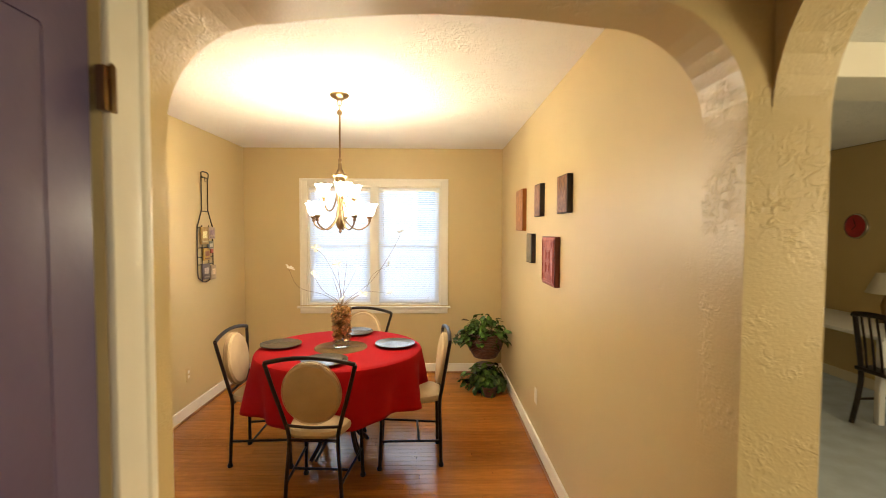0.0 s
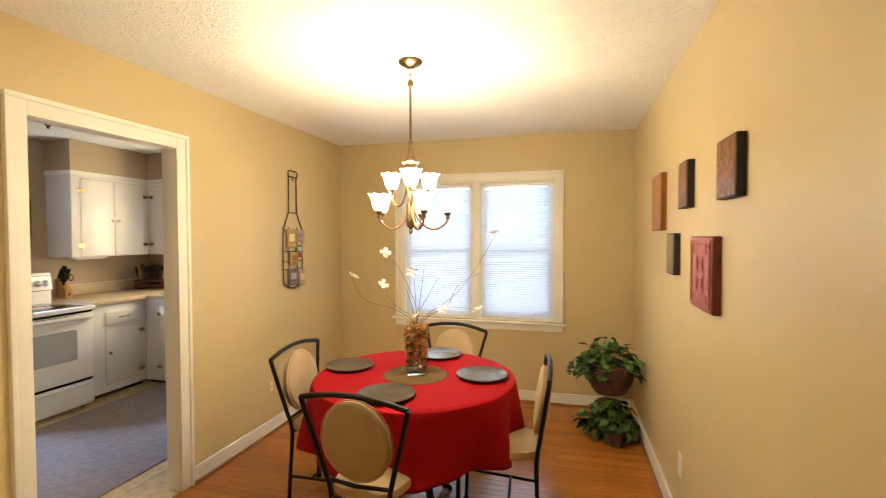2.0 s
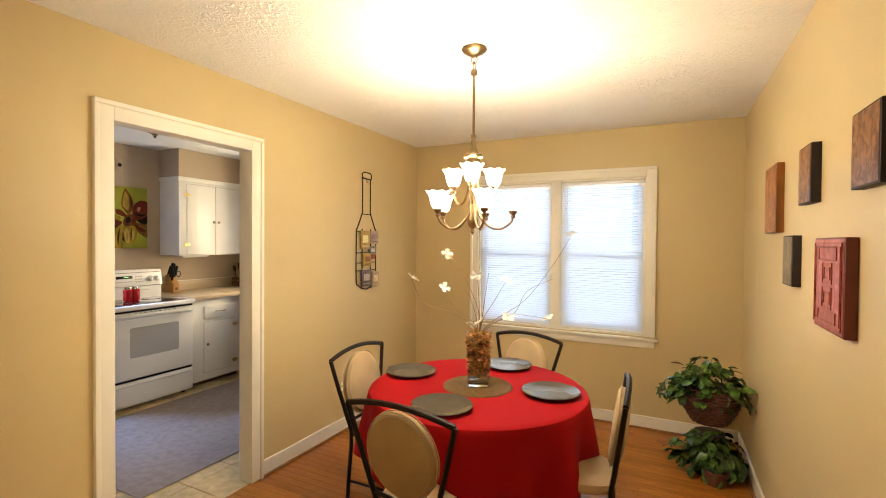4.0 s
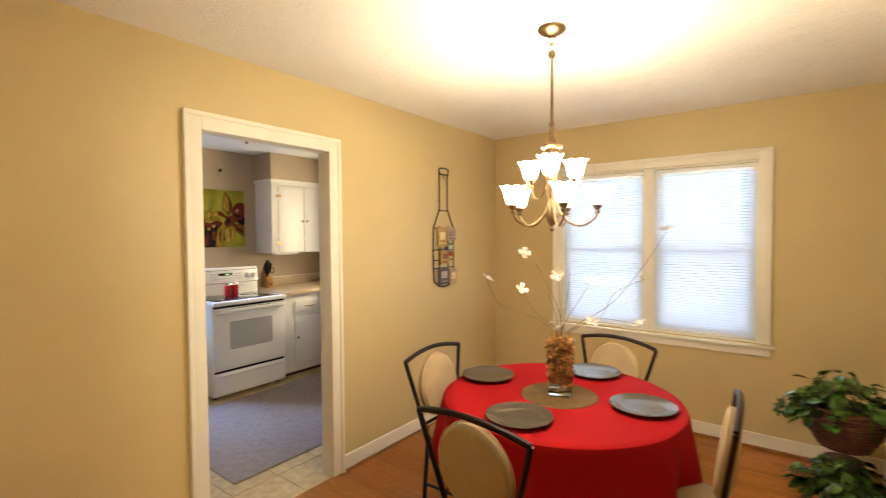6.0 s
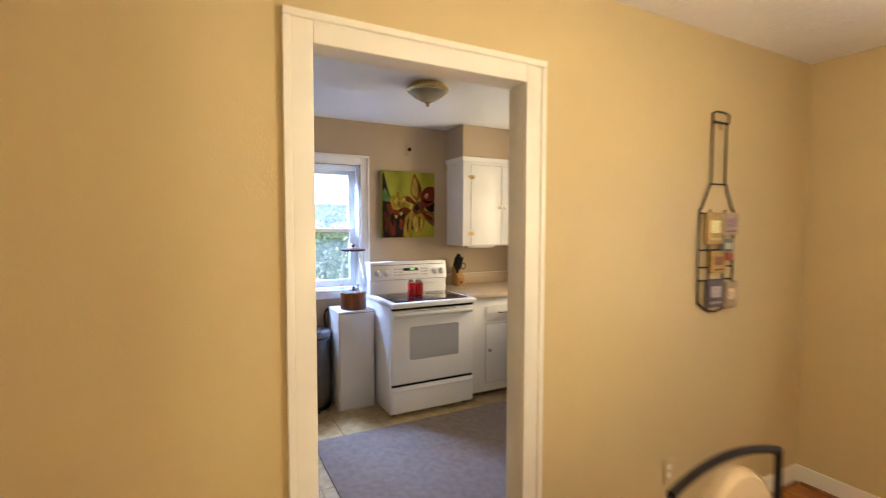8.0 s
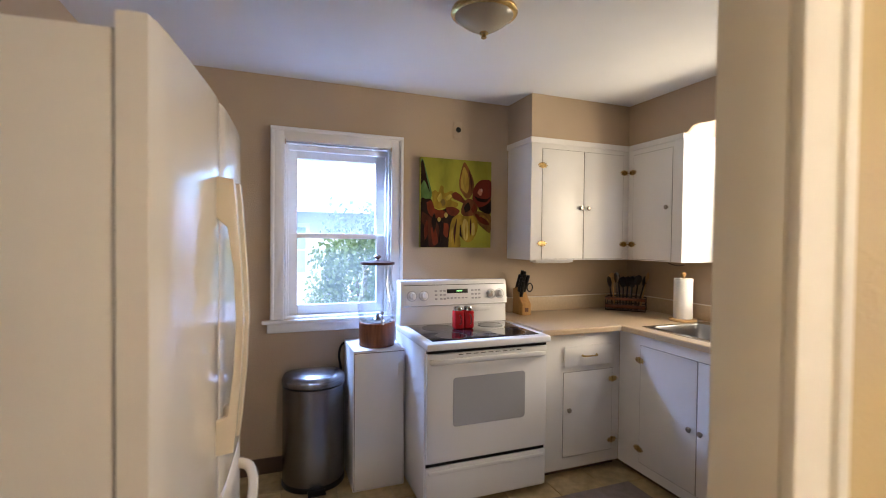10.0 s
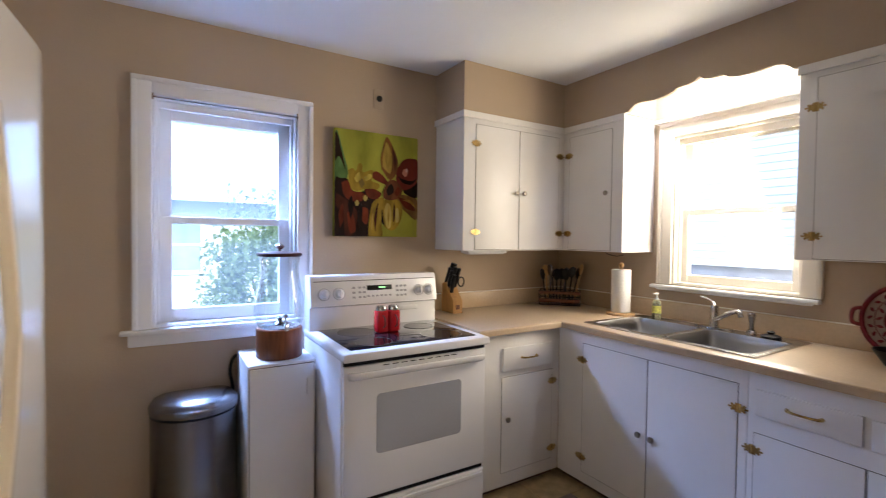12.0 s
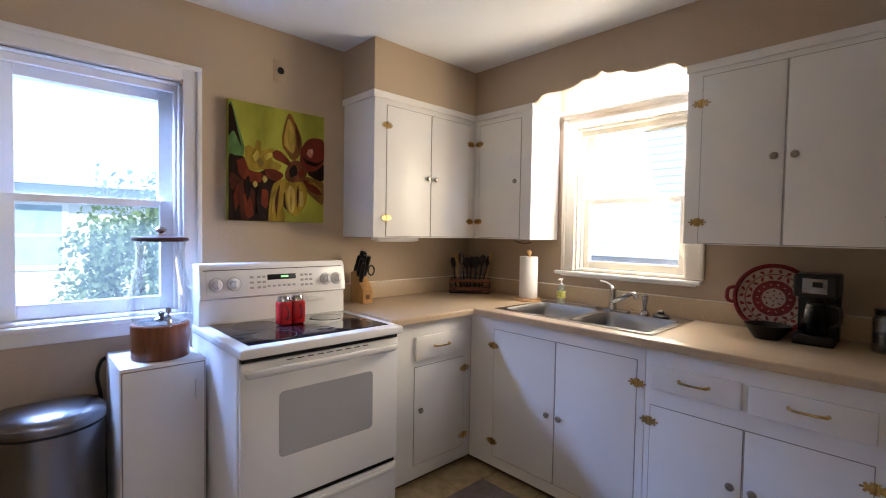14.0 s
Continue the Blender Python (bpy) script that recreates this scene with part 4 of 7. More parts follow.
def bottle_rack():
    """A wall rack of bent wire in a bottle's outline, with small label tiles."""
    X = XW + 0.012
    yc = 4.556
    t = thing("wine_bottle_wall_art", "dark wire wall art in a bottle outline with small picture tiles", "wall art", (XW, yc, 1.1))
    prof = [(0.118, 1.15), (0.138, 1.20), (0.138, 1.58), (0.122, 1.63), (0.062, 1.745), (0.056, 1.78), (0.056, 2.045)]
    left = [(X, yc - u, z) for u, z in prof]
    right = [(X, yc + u, z) for u, z in prof[::-1]]
    bottom = [(X, yc + u, 1.108 + 0.03 * (u / 0.1) ** 2) for u in (0.06, 0.0, -0.06)]
    part("outline", tube(smoothpath(left + [(X, yc - 0.056, 2.05)], 4) + smoothpath(right, 4) + bottom, 0.005, 6, cyclic=True), M_IRON, t)
    part("cap", tube([(X + 0.004, yc + u, z) for u, z in ((-0.062, 2.045), (-0.065, 2.085), (-0.04, 2.097), (0.04, 2.097), (0.065, 2.085), (0.062, 2.045))], 0.005, 6, cyclic=True), M_IRON, t)
    for u in (-0.058, 0.062):
        part("wire", tube([(X, yc + u, 1.115), (X, yc + u, 1.62)], 0.0042, 6), M_IRON, t)
    for z in (1.745, 1.60, 1.42, 1.335, 1.27):
        w = 0.062 if z > 1.7 else 0.136
        part("wire", tube([(X, yc - w, z), (X, yc + w, z)], 0.0042, 6), M_IRON, t)
    part("hook", tube([(X, yc, 2.045), (X + 0.004, yc, 2.015), (X + 0.012, yc, 2.012)], 0.0025, 6), M_IRON, t)
    cols = [((-0.10, 0.03, 1.45, 1.605), (0.62, 0.40, 0.11), (0.85, 0.70, 0.35)), ((0.035, 0.155, 1.495, 1.605), (0.62, 0.45, 0.34), (0.30, 0.20, 0.22)),
            ((-0.06, 0.06, 1.305, 1.415), (0.68, 0.42, 0.08), (0.25, 0.10, 0.05)), ((0.025, 0.12, 1.395, 1.475), (0.24, 0.25, 0.19), (0.55, 0.52, 0.42)),
            ((-0.085, 0.05, 1.135, 1.275), (0.16, 0.12, 0.13), (0.45, 0.38, 0.36)), ((0.065, 0.165, 1.12, 1.255), (0.62, 0.45, 0.28), (0.72, 0.55, 0.36))]
    for (a, b, c, d), col, ink in cols:
        tile = part("tile", box(X + 0.004, X + 0.018, yc + a, yc + b, c, d, 0.002), mat("printed_tile", [c * 0.62 for c in col], 0.4, var=0.25, var_scale=50), t)
        w, h = b - a, d - c
        part("label", box(X + 0.018, X + 0.0192, yc + a + 0.2 * w, yc + b - 0.2 * w, c + 0.35 * h, c + 0.75 * h, 0.0005), mat("printed_label", ink, 0.5, var=0.4, var_scale=120), tile)
        part("label", box(X + 0.018, X + 0.0190, yc + a + 0.15 * w, yc + b - 0.15 * w, c + 0.12 * h, c + 0.2 * h, 0.0003), mat("printed_bar", (ink[0] * 0.6, ink[1] * 0.6, ink[2] * 0.6), 0.5), tile)
    part("red_tile", box(X + 0.020, X + 0.026, yc + 0.045, yc + 0.10, 1.365, 1.405, 0.003), mat("red_print", (0.35, 0.06, 0.03), 0.5, var=0.3, var_scale=60), t)


bottle_rack()


def plaque(y0, y1, z0, z1, face, edge, label, depth=0.032):
    t = thing("wall_plaque", label, "wall art", (XE, (y0 + y1) / 2, z0), group="five wall plaques")
    part("body", box(XE - depth, XE, y0, y1, z0, z1, 0.002), edge, t)
    bm = bmesh.new()
    m = 0.006
    ny, nz = 14, 18
    g = [[bm.verts.new((XE - depth - 0.002 - 0.0025 * (0.5 + 0.5 * noise.noise((i * 0.9 + y0 * 7, j * 0.9, z0 * 5))) * (0 < i < ny and 0 < j < nz), y0 + m + (y1 - y0 - 2 * m) * i / ny, z0 + m + (z1 - z0 - 2 * m) * j / nz)) for j in range(nz + 1)] for i in range(ny + 1)]
    for i in range(ny):
        for j in range(nz):
            bm.faces.new((g[i][j], g[i][j + 1], g[i + 1][j + 1], g[i + 1][j]))
    part("face", bm, face, t)
    return t


M_EDGE = mat("dark_canvas_edge", (0.02, 0.012, 0.012), 0.5, var=0.2)
def relief(name, col, col2, scale):
    m = mat(name, col, 0.33, 0.35, var=0.0)
    nt = m.node_tree
    b = nt.nodes["Principled BSDF"]
    co = nt.nodes.new("ShaderNodeTexCoord").outputs["Object"]
    n = nt.nodes.new("ShaderNodeTexNoise")
    n.inputs["Scale"].default_value, n.inputs["Detail"].default_value, n.inputs["Distortion"].default_value = scale, 6, 1.0
    nt.links.new(co, n.inputs["Vector"])
    r = nt.nodes.new("ShaderNodeValToRGB")
    r.color_ramp.elements[0].position, r.color_ramp.elements[1].position = 0.42, 0.6
    r.color_ramp.elements[0].color, r.color_ramp.elements[1].color = (*col, 1), (*col2, 1)
    nt.links.new(n.outputs[0], r.inputs[0])
    nt.links.new(r.outputs[0], b.inputs["Base Color"])
    bp = nt.nodes.new("ShaderNodeBump")
    bp.inputs["Distance"].default_value = 0.003
    nt.links.new(n.outputs[0], bp.inputs["Height"])
    nt.links.new(bp.outputs[0], b.inputs["Normal"])
    return m


M_COPPER = relief("copper_relief", (0.32, 0.10, 0.025), (0.50, 0.20, 0.06), 20)
M_BROWNR = relief("brown_relief", (0.14, 0.048, 0.018), (0.32, 0.14, 0.055), 24)
M_REDR = relief("red_relief", (0.34, 0.065, 0.04), (0.50, 0.14, 0.09), 18)
M_REDD = relief("dark_red_relief", (0.27, 0.05, 0.03), (0.42, 0.10, 0.06), 26)
M_GREENR = relief("olive_relief", (0.13, 0.10, 0.035), (0.26, 0.16, 0.06), 22)
plaque(4.11, 4.41, 1.58, 1.925, M_COPPER, mat("copper_edge", (0.30, 0.11, 0.03), 0.3, 0.7, var=0.2), "square copper coloured relief plaque on the wall")
plaque(3.50, 3.68, 1.68, 1.905, M_BROWNR, M_EDGE, "small brown and gold relief plaque")
plaque(2.870, 3.075, 1.68, 1.895, M_BROWNR, M_EDGE, "dark brown and copper relief plaque with black edges")
plaque(3.76, 3.94, 1.34, 1.56, M_GREENR, M_EDGE, "small olive and brown relief plaque")
red = plaque(3.105, 3.420, 1.238, 1.545, M_REDR, mat("red_brown_edge", (0.16, 0.035, 0.025), 0.4, var=0.2), "large dull red relief plaque with pressed frames")
for hw, hh, zc in ((0.140, 0.136, 1.3915), (0.128, 0.124, 1.3915), (0.090, 0.020, 1.492), (0.048, 0.034, 1.428), (0.030, 0.020, 1.428), (0.048, 0.034, 1.348), (0.030, 0.020, 1.348), (0.090, 0.018, 1.288)):
    part("raised_frame", tube([(XE - 0.0365, 3.2625 + sx * hw, zc + sz * hh) for sx, sz in ((-1, -1), (1, -1), (1, 1), (-1, 1))], 0.0019, 6, cyclic=True), M_REDD, red, "darker pressed border")


def leaf_mesh(bm, m, s, rng):
    rows = []
    for r, w in ((0.0, 0.02), (0.25, 0.30), (0.55, 0.36), (0.8, 0.22), (1.0, 0.02)):
        dz = -0.35 * r * r
        rows.append([bm.verts.new(m @ Vector((r * s, k * w * s, dz * s + (0.06 * s if k else 0)))) for k in (-1, 0, 1)])
    for a in range(4):
        for b in (0, 1):
            bm.faces.new((rows[a][b], rows[a + 1][b], rows[a + 1][b + 1], rows[a][b + 1]))


def foliage(c, rx, ry, rz, n, seed, size, hang=0.0, xmax=9.0, ymax=9.0, zmin=-9.0):
    rng = random.Random(seed)
    bm = bmesh.new()
    stems = bmesh.new()
    made = 0
    while made < n:
        th, ph = rng.uniform(0, 2 * math.pi), math.acos(rng.uniform(-0.25, 1))
        k = rng.uniform(0.45, 1.0)
        lump = 1 + 0.22 * math.sin(3 * th + seed) + 0.15 * math.sin(7 * th)
        p = Vector(c) + Vector((rx * k * lump * math.sin(ph) * math.cos(th), ry * k * lump * math.sin(ph) * math.sin(th), rz * k * math.cos(ph) - hang * k * math.sin(ph) ** 2))
        if p.x > xmax or p.y > ymax or p.z < zmin:
            made += 1
            continue
        m = Matrix.Translation(p) @ pose(0, 0, 0, rng.uniform(-35, 35), rng.uniform(-20, 55), math.degrees(th) + rng.uniform(-50, 50))
        leaf_mesh(bm, m, size * rng.uniform(0.6, 1.2), rng)
        if made % 4 == 0:
            tube([Vector(c) - Vector((0, 0, rz * 0.4)), (Vector(c) + p) / 2 + Vector((0, 0, 0.02)), p], 0.0016, 4, bm=stems)
        made += 1
    return bm, stems


def basket_plant():
    PX, PY = 0.455, 4.87
    t = thing("plant_stand", "dark iron pedestal stand holding a wicker planter", "plant stand", (PX, PY, 0))
    t.scale = (1, 1, 0.78)
    part("pedestal", lathe([(0, 0.0), (0.10, 0.0), (0.105, 0.012), (0.03, 0.03), (0.022, 0.10), (0.035, 0.20), (0.028, 0.28), (0.09, 0.325), (0.095, 0.335), (0, 0.335)], 28, (PX, PY, 0)), M_IRON, t)
    b = thing("potted_plant", "trailing variegated green plant in a brown wicker basket", "plant", (PX, PY, 0.336))
    b.location.z -= 0.074
    M_WICK = mat("brown_wicker", (0.085, 0.026, 0.012), 0.5, var=0.35, var_scale=30, rand=0.2)
    part("basket_liner", lathe([(0, 0.34), (0.105, 0.34), (0.15, 0.40), (0.165, 0.50), (0.155, 0.565), (0.14, 0.565), (0.14, 0.53), (0, 0.53)], 32, (PX, PY, 0)), M_WICK, b)
    for k in range(13):
        z = 0.345 + 0.017 * k
        r = 0.108 + 0.062 * math.sin(math.pi / 2 * min(1, k / 9)) - (0.004 * (k - 9) if k > 9 else 0)
        part("wicker_strand", tube([(PX + (r + 0.004 * (1 if (i + k) % 2 else -1)) * math.cos(i * math.pi / 18), PY + (r + 0.004 * (1 if (i + k) % 2 else -1)) * math.sin(i * math.pi / 18), z) for i in range(36)], 0.0085, 5, cyclic=True), M_WICK, b)
    bm, st = foliage((PX - 0.02, PY, 0.60), 0.225, 0.21, 0.17, 300, 3, 0.076, hang=0.09, xmax=XE - 0.03, zmin=0.50)
    part("leaves", bm, M_LEAF, b)
    part("stems", st, mat("green_stem", (0.09, 0.13, 0.03), 0.6), b)
    bm, st = foliage((PX - 0.25, PY - 0.05, 0.53), 0.07, 0.06, 0.06, 40, 8, 0.055, hang=0.03)
    part("trailing_leaves", bm, M_LEAF, b)
    g = thing("floor_plant", "low ivy-like green plant around the stand's foot", "plant", (PX - 0.02, PY - 0.05, 0))
    part("pot", lathe([(0, 0.0), (0.055, 0.0), (0.075, 0.09), (0.07, 0.095), (0.06, 0.08), (0, 0.08)], 20, (PX + 0.03, PY - 0.17, 0)), M_WICK, g)
    bm, st = foliage((PX + 0.02, PY - 0.04, 0.15), 0.20, 0.15, 0.15, 330, 5, 0.076, hang=0.08, xmax=XE - 0.03, zmin=0.015)
    part("leaves", bm, M_LEAF, g)
    part("stems", st, mat("dark_stem", (0.06, 0.09, 0.03), 0.6), g)


basket_plant()
# ---- kitchen: cabinets ----
def knob(m, r=0.016, material=None):
    return moved(lathe([(0, 0.026), (r * 0.7, 0.025), (r, 0.018), (r * 0.85, 0.012), (r * 0.4, 0.009), (r * 0.4, 0.0), (r * 0.65, -0.001)], 16), m)


def butterfly(m):
    """A pierced brass butterfly hinge: two lobed wings and a barrel."""
    bm = lathe([(0, -0.022), (0.0045, -0.02), (0.0045, 0.02), (0, 0.022)], 8)
    for s in (-1, 1):
        pts = [(s * u, v) for u, v in ((0.003, -0.018), (0.013, -0.021), (0.014, -0.006), (0.026, -0.018), (0.033, -0.012), (0.027, -0.003), (0.042, -0.004), (0.042, 0.004), (0.027, 0.003), (0.033, 0.012), (0.026, 0.018), (0.014, 0.006), (0.013, 0.021), (0.003, 0.018))]
        prism(pts if s > 0 else pts[::-1], "y", -0.0015, 0.0015, bm=bm)
        for v in (-0.009, 0.009):
            merge(bm, moved(lathe([(0, 0.0032), (0.0028, 0.0028), (0.0032, 0.001)], 8), Matrix.Translation((s * 0.016, 0, v)) @ pose(0, 0, 0, 90)))
    return moved(bm, m @ Matrix.Diagonal((0.92, 1, 0.95, 1)))


def pull(m):
    """A bowed bar handle with swollen ends."""
    pts = [(-0.055, 0, 0), (-0.05, -0.016, 0), (-0.03, -0.024, 0), (0, -0.026, 0), (0.03, -0.024, 0), (0.05, -0.016, 0), (0.055, 0, 0)]
    p = smoothpath(pts, 4)
    n = len(p)
    bm = tube(p, [0.0075 - 0.003 * math.sin(math.pi * i / (n - 1)) for i in range(n)], 8)
    return moved(bm, m)


def faced(axis, face, out):
    """The pose that turns a fitting's local -y to the way the front looks: (u, z) on the front go to the world."""
    if axis == "y":
        return lambda u, z, d=0.0: pose(u, face - d, z)
    return lambda u, z, d=0.0: pose(face + d, u, z, 0, 0, 90)


def cabinet(name, label, x0, x1, y0, y1, z0, z1, axis, fronts, hinges, knobs, pulls=(), toe=0.0, group="", edge=True):
    """A cabinet: carcass with face frame; flush doors and lipped drawers with their fittings. axis is the front's normal."""
    t = thing(name, label, "cabinet", ((x0 + x1) / 2, (y0 + y1) / 2, z0 if not toe else 0), group=group)
    hollow = [(-3.990, -3.135, 5.035, 5.475)] if name == "sink_cabinet" else []
    part("body", pierced("z", (x0, x1), (y0, y1), hollow, z0, z1) if hollow else box(x0, x1, y0, y1, z0, z1, 0.002), M_CAB, t)
    if toe:
        part("toe_kick", box(x0, x1 - (0.05 if axis == "x" else 0), y0 + (0.05 if axis == "y" else 0), y1, 0, z0, 0), M_BASE, t)
    face = y0 if axis == "y" else x1
    at = faced(axis, face, 1)
    made = []
    for kind, u0, u1, c0, c1 in fronts:
        d = 0.004 if kind == "door" else 0.014
        lo, hi = (face - d, face - 0.0005) if axis == "y" else (face + 0.0005, face + d)
        gap = 0.0015
        bm = box(u0 + gap, u1 - gap, lo, hi, c0 + gap, c1 - gap, 0.002) if axis == "y" else box(lo, hi, u0 + gap, u1 - gap, c0 + gap, c1 - gap, 0.002)
        f = part(kind, bm, M_CAB, t)
        # a dark sheet behind each door, the gap's shade put into its colour
        g = 0.0008
        glo, ghi = (face - 0.0016, face + 0.001) if axis == "y" else (face - 0.001, face + 0.0016)
        if kind == "door":
            part("gap", box(u0 - g, u1 + g, glo, ghi, c0 - g, c1 + g) if axis == "y" else box(glo, ghi, u0 - g, u1 + g, c0 - g, c1 + g), M_GAP, t)
        made.append((f, u0, u1, c0, c1))
    def owner(u, z):
        best = min(made, key=lambda q: max(q[1] - u, u - q[2], 0) + max(q[3] - z, z - q[4], 0))
        return best[0]
    for u, z in hinges:
        part("hinge", butterfly(at(u, z, 0.0065)), M_BRASS, owner(u, z), "pierced brass butterfly hinge")
    for u, z in knobs:
        m = at(u, z, 0.004) @ pose(0, 0, 0, 90)
        part("knob", knob(m), M_PEWTER, owner(u, z), "round pewter knob")
    for u, z in pulls:
        part("handle", pull(at(u, z, 0.014)), M_BRASS, owner(u, z), "bowed brass pull")
    return t


M_PEWTER = mat("aged_pewter", (0.30, 0.27, 0.23), 0.35, 1.0, var=0.2, var_scale=40)
M_GAP = mat("shadow_gap", (0.22, 0.20, 0.18), 0.9)
cabinet("base_cabinet", "white painted narrow base cabinet beside the stove", KW + 0.004, -4.145, 4.335, 4.9535, 0.045, 0.900, "x",
        [("drawer", 4.515, 4.885, 0.690, 0.820), ("door", 4.515, 4.895, 0.12, 0.655)],
        [(4.895, 0.585), (4.895, 0.185)], [(4.55, 0.42)], [(4.70, 0.757)], toe=1, group="base cabinets")
cabinet("sink_cabinet", "white painted two-door sink cabinet with brass hinges", -4.1448, -3.110, 4.955, KN - 0.004, 0.045, 0.900, "y",
        [("door", -3.963, -3.560, 0.105, 0.836), ("door", -3.556, -3.145, 0.105, 0.836)],
        [(-3.965, 0.742), (-3.965, 0.19), (-3.142, 0.735), (-3.142, 0.19)], [(-3.595, 0.455), (-3.525, 0.455)], toe=1, group="base cabinets")
cabinet("base_cabinet", "white painted base cabinet with two drawers over two doors", -3.108, KE - 0.018, 4.955, KN - 0.004, 0.045, 0.900, "y",
        [("drawer", -3.078, -2.745, 0.728, 0.835), ("drawer", -2.725, -2.372, 0.724, 0.832), ("door", -3.084, -2.738, 0.105, 0.655), ("door", -2.734, -2.376, 0.105, 0.655)],
        [(-3.086, 0.585), (-3.086, 0.18), (-2.374, 0.585), (-2.374, 0.18)], [(-2.772, 0.43), (-2.700, 0.43)], [(-2.912, 0.785), (-2.548, 0.783)], toe=1, group="base cabinets")
cabinet("wall_cabinet", "white painted wall cabinet with two doors next to the canvas", KW + 0.004, -4.478, 4.470, KN - 0.004, 1.345, 2.184, "x",
        [("door", 4.557, 4.905, 1.352, 2.118), ("door", 4.908, 5.262, 1.352, 2.118)],
        [(4.557, 2.0), (4.557, 1.46), (5.268, 1.99), (5.268, 1.46)], [(4.875, 1.715), (4.938, 1.715)], group="wall cabinets")
cabinet("wall_cabinet", "white painted corner wall cabinet with one door", -4.474, -3.992, 5.31, KN - 0.004, 1.345, 2.184, "y",
        [("door", -4.425, -4.075, 1.352, 2.115)], [(-4.428, 1.99), (-4.428, 1.46)], [(-4.108, 1.715)], group="wall cabinets")
cabinet("wall_cabinet", "white painted wall cabinet with two doors beside the window", -3.098, KE - 0.018, 5.31, KN - 0.004, 1.345, 2.184, "y",
        [("door", -3.033, -2.712, 1.350, 2.125), ("door", -2.708, -2.365, 1.350, 2.125)],
        [(-3.037, 2.0), (-3.037, 1.448), (-2.361, 2.0), (-2.361, 1.465)], [(-2.745, 1.725), (-2.675, 1.725)], group="wall cabinets")
# small crown strip along the cabinets' tops
for x0, x1, y0, y1 in ((-4.478, -4.466, 4.462, 5.30), (-4.81, -4.466, 4.458, 4.470), (-4.466, -3.985, 5.298, 5.31), (-3.105, KE - 0.02, 5.298, 5.31)):
    solid("trim", box(x0, x1, y0, y1, 2.150, 2.190, 0.004), M_CAB, "white painted strip on top of the cabinets", "trim")
t = thing("under_cabinet_light", "slim white light fitting under the cabinet, off", "light fixture", (-4.62, 4.75, 1.345))
part("housing", box(-4.66, -4.58, 4.58, 4.90, 1.322, 1.345, 0.005), M_ENAMEL, t)
part("lens", box(-4.65, -4.59, 4.60, 4.88, 1.317, 1.323, 0.002), M_WHITE, t)
t = thing("towel_hook", "small black hook under the cabinet", "hook", (-4.12, 5.42, 1.345))
part("wire", tube(smoothpath([(-4.18, 5.40, 1.343), (-4.17, 5.40, 1.33), (-4.10, 5.40, 1.318), (-4.05, 5.40, 1.326)], 5), 0.003, 6), M_BLACK, t)

# worktop with the sink cut out, and backsplash
def worktop():
    z0, z1 = 0.902, 0.938
    b = pierced("z", (KW + 0.002, -4.105, KE - 0.016), (4.335, 4.930, KN - 0.002), [(-4.105, KE - 0.016, 4.335, 4.930), (-3.985, -3.140, 5.04, 5.465)], z0, z1)
    es = [e for e in b.edges if e.is_boundary is False and all(abs(v.co.z - z1) < 1e-4 for v in e.verts) and e.calc_face_angle(0) > 1]
    bmesh.ops.bevel(b, geom=es, offset=0.008, segments=3, affect="EDGES", profile=0.5)
    return b
t = thing("worktop", "tan laminate worktop in an L along two walls", "worktop", (-3.6, 5.2, 0.902))
part("slab", worktop(), M_LAM, t)
part("front_edge", box(-4.1052, -4.1035, 4.336, 4.929, 0.904, 0.929), M_LAM, t)
part("front_edge", box(-4.1035, KE - 0.018, 4.9285, 4.9302, 0.904, 0.929), M_LAM, t)
t = thing("backsplash", "tan laminate upstand behind the worktop", "backsplash", (-3.5, KN, 0.938))
part("strip", box(KW + 0.002, KW + 0.022, 4.335, KN - 0.024, 0.9385, 1.045, 0.004), M_LAM, t)
part("strip", box(KW + 0.002, KE - 0.016, KN - 0.022, KN - 0.002, 0.9385, 1.045, 0.004), M_LAM, t)

part("caulk_line", box(KW + 0.002, KW + 0.017, 4.335, KN - 0.024, 1.0452, 1.050, 0.001), M_TRIM, t, "pale bead of caulk")
part("caulk_line", box(KW + 0.002, KE - 0.016, KN - 0.017, KN - 0.002, 1.0452, 1.050, 0.001), M_TRIM, t, "pale bead of caulk")


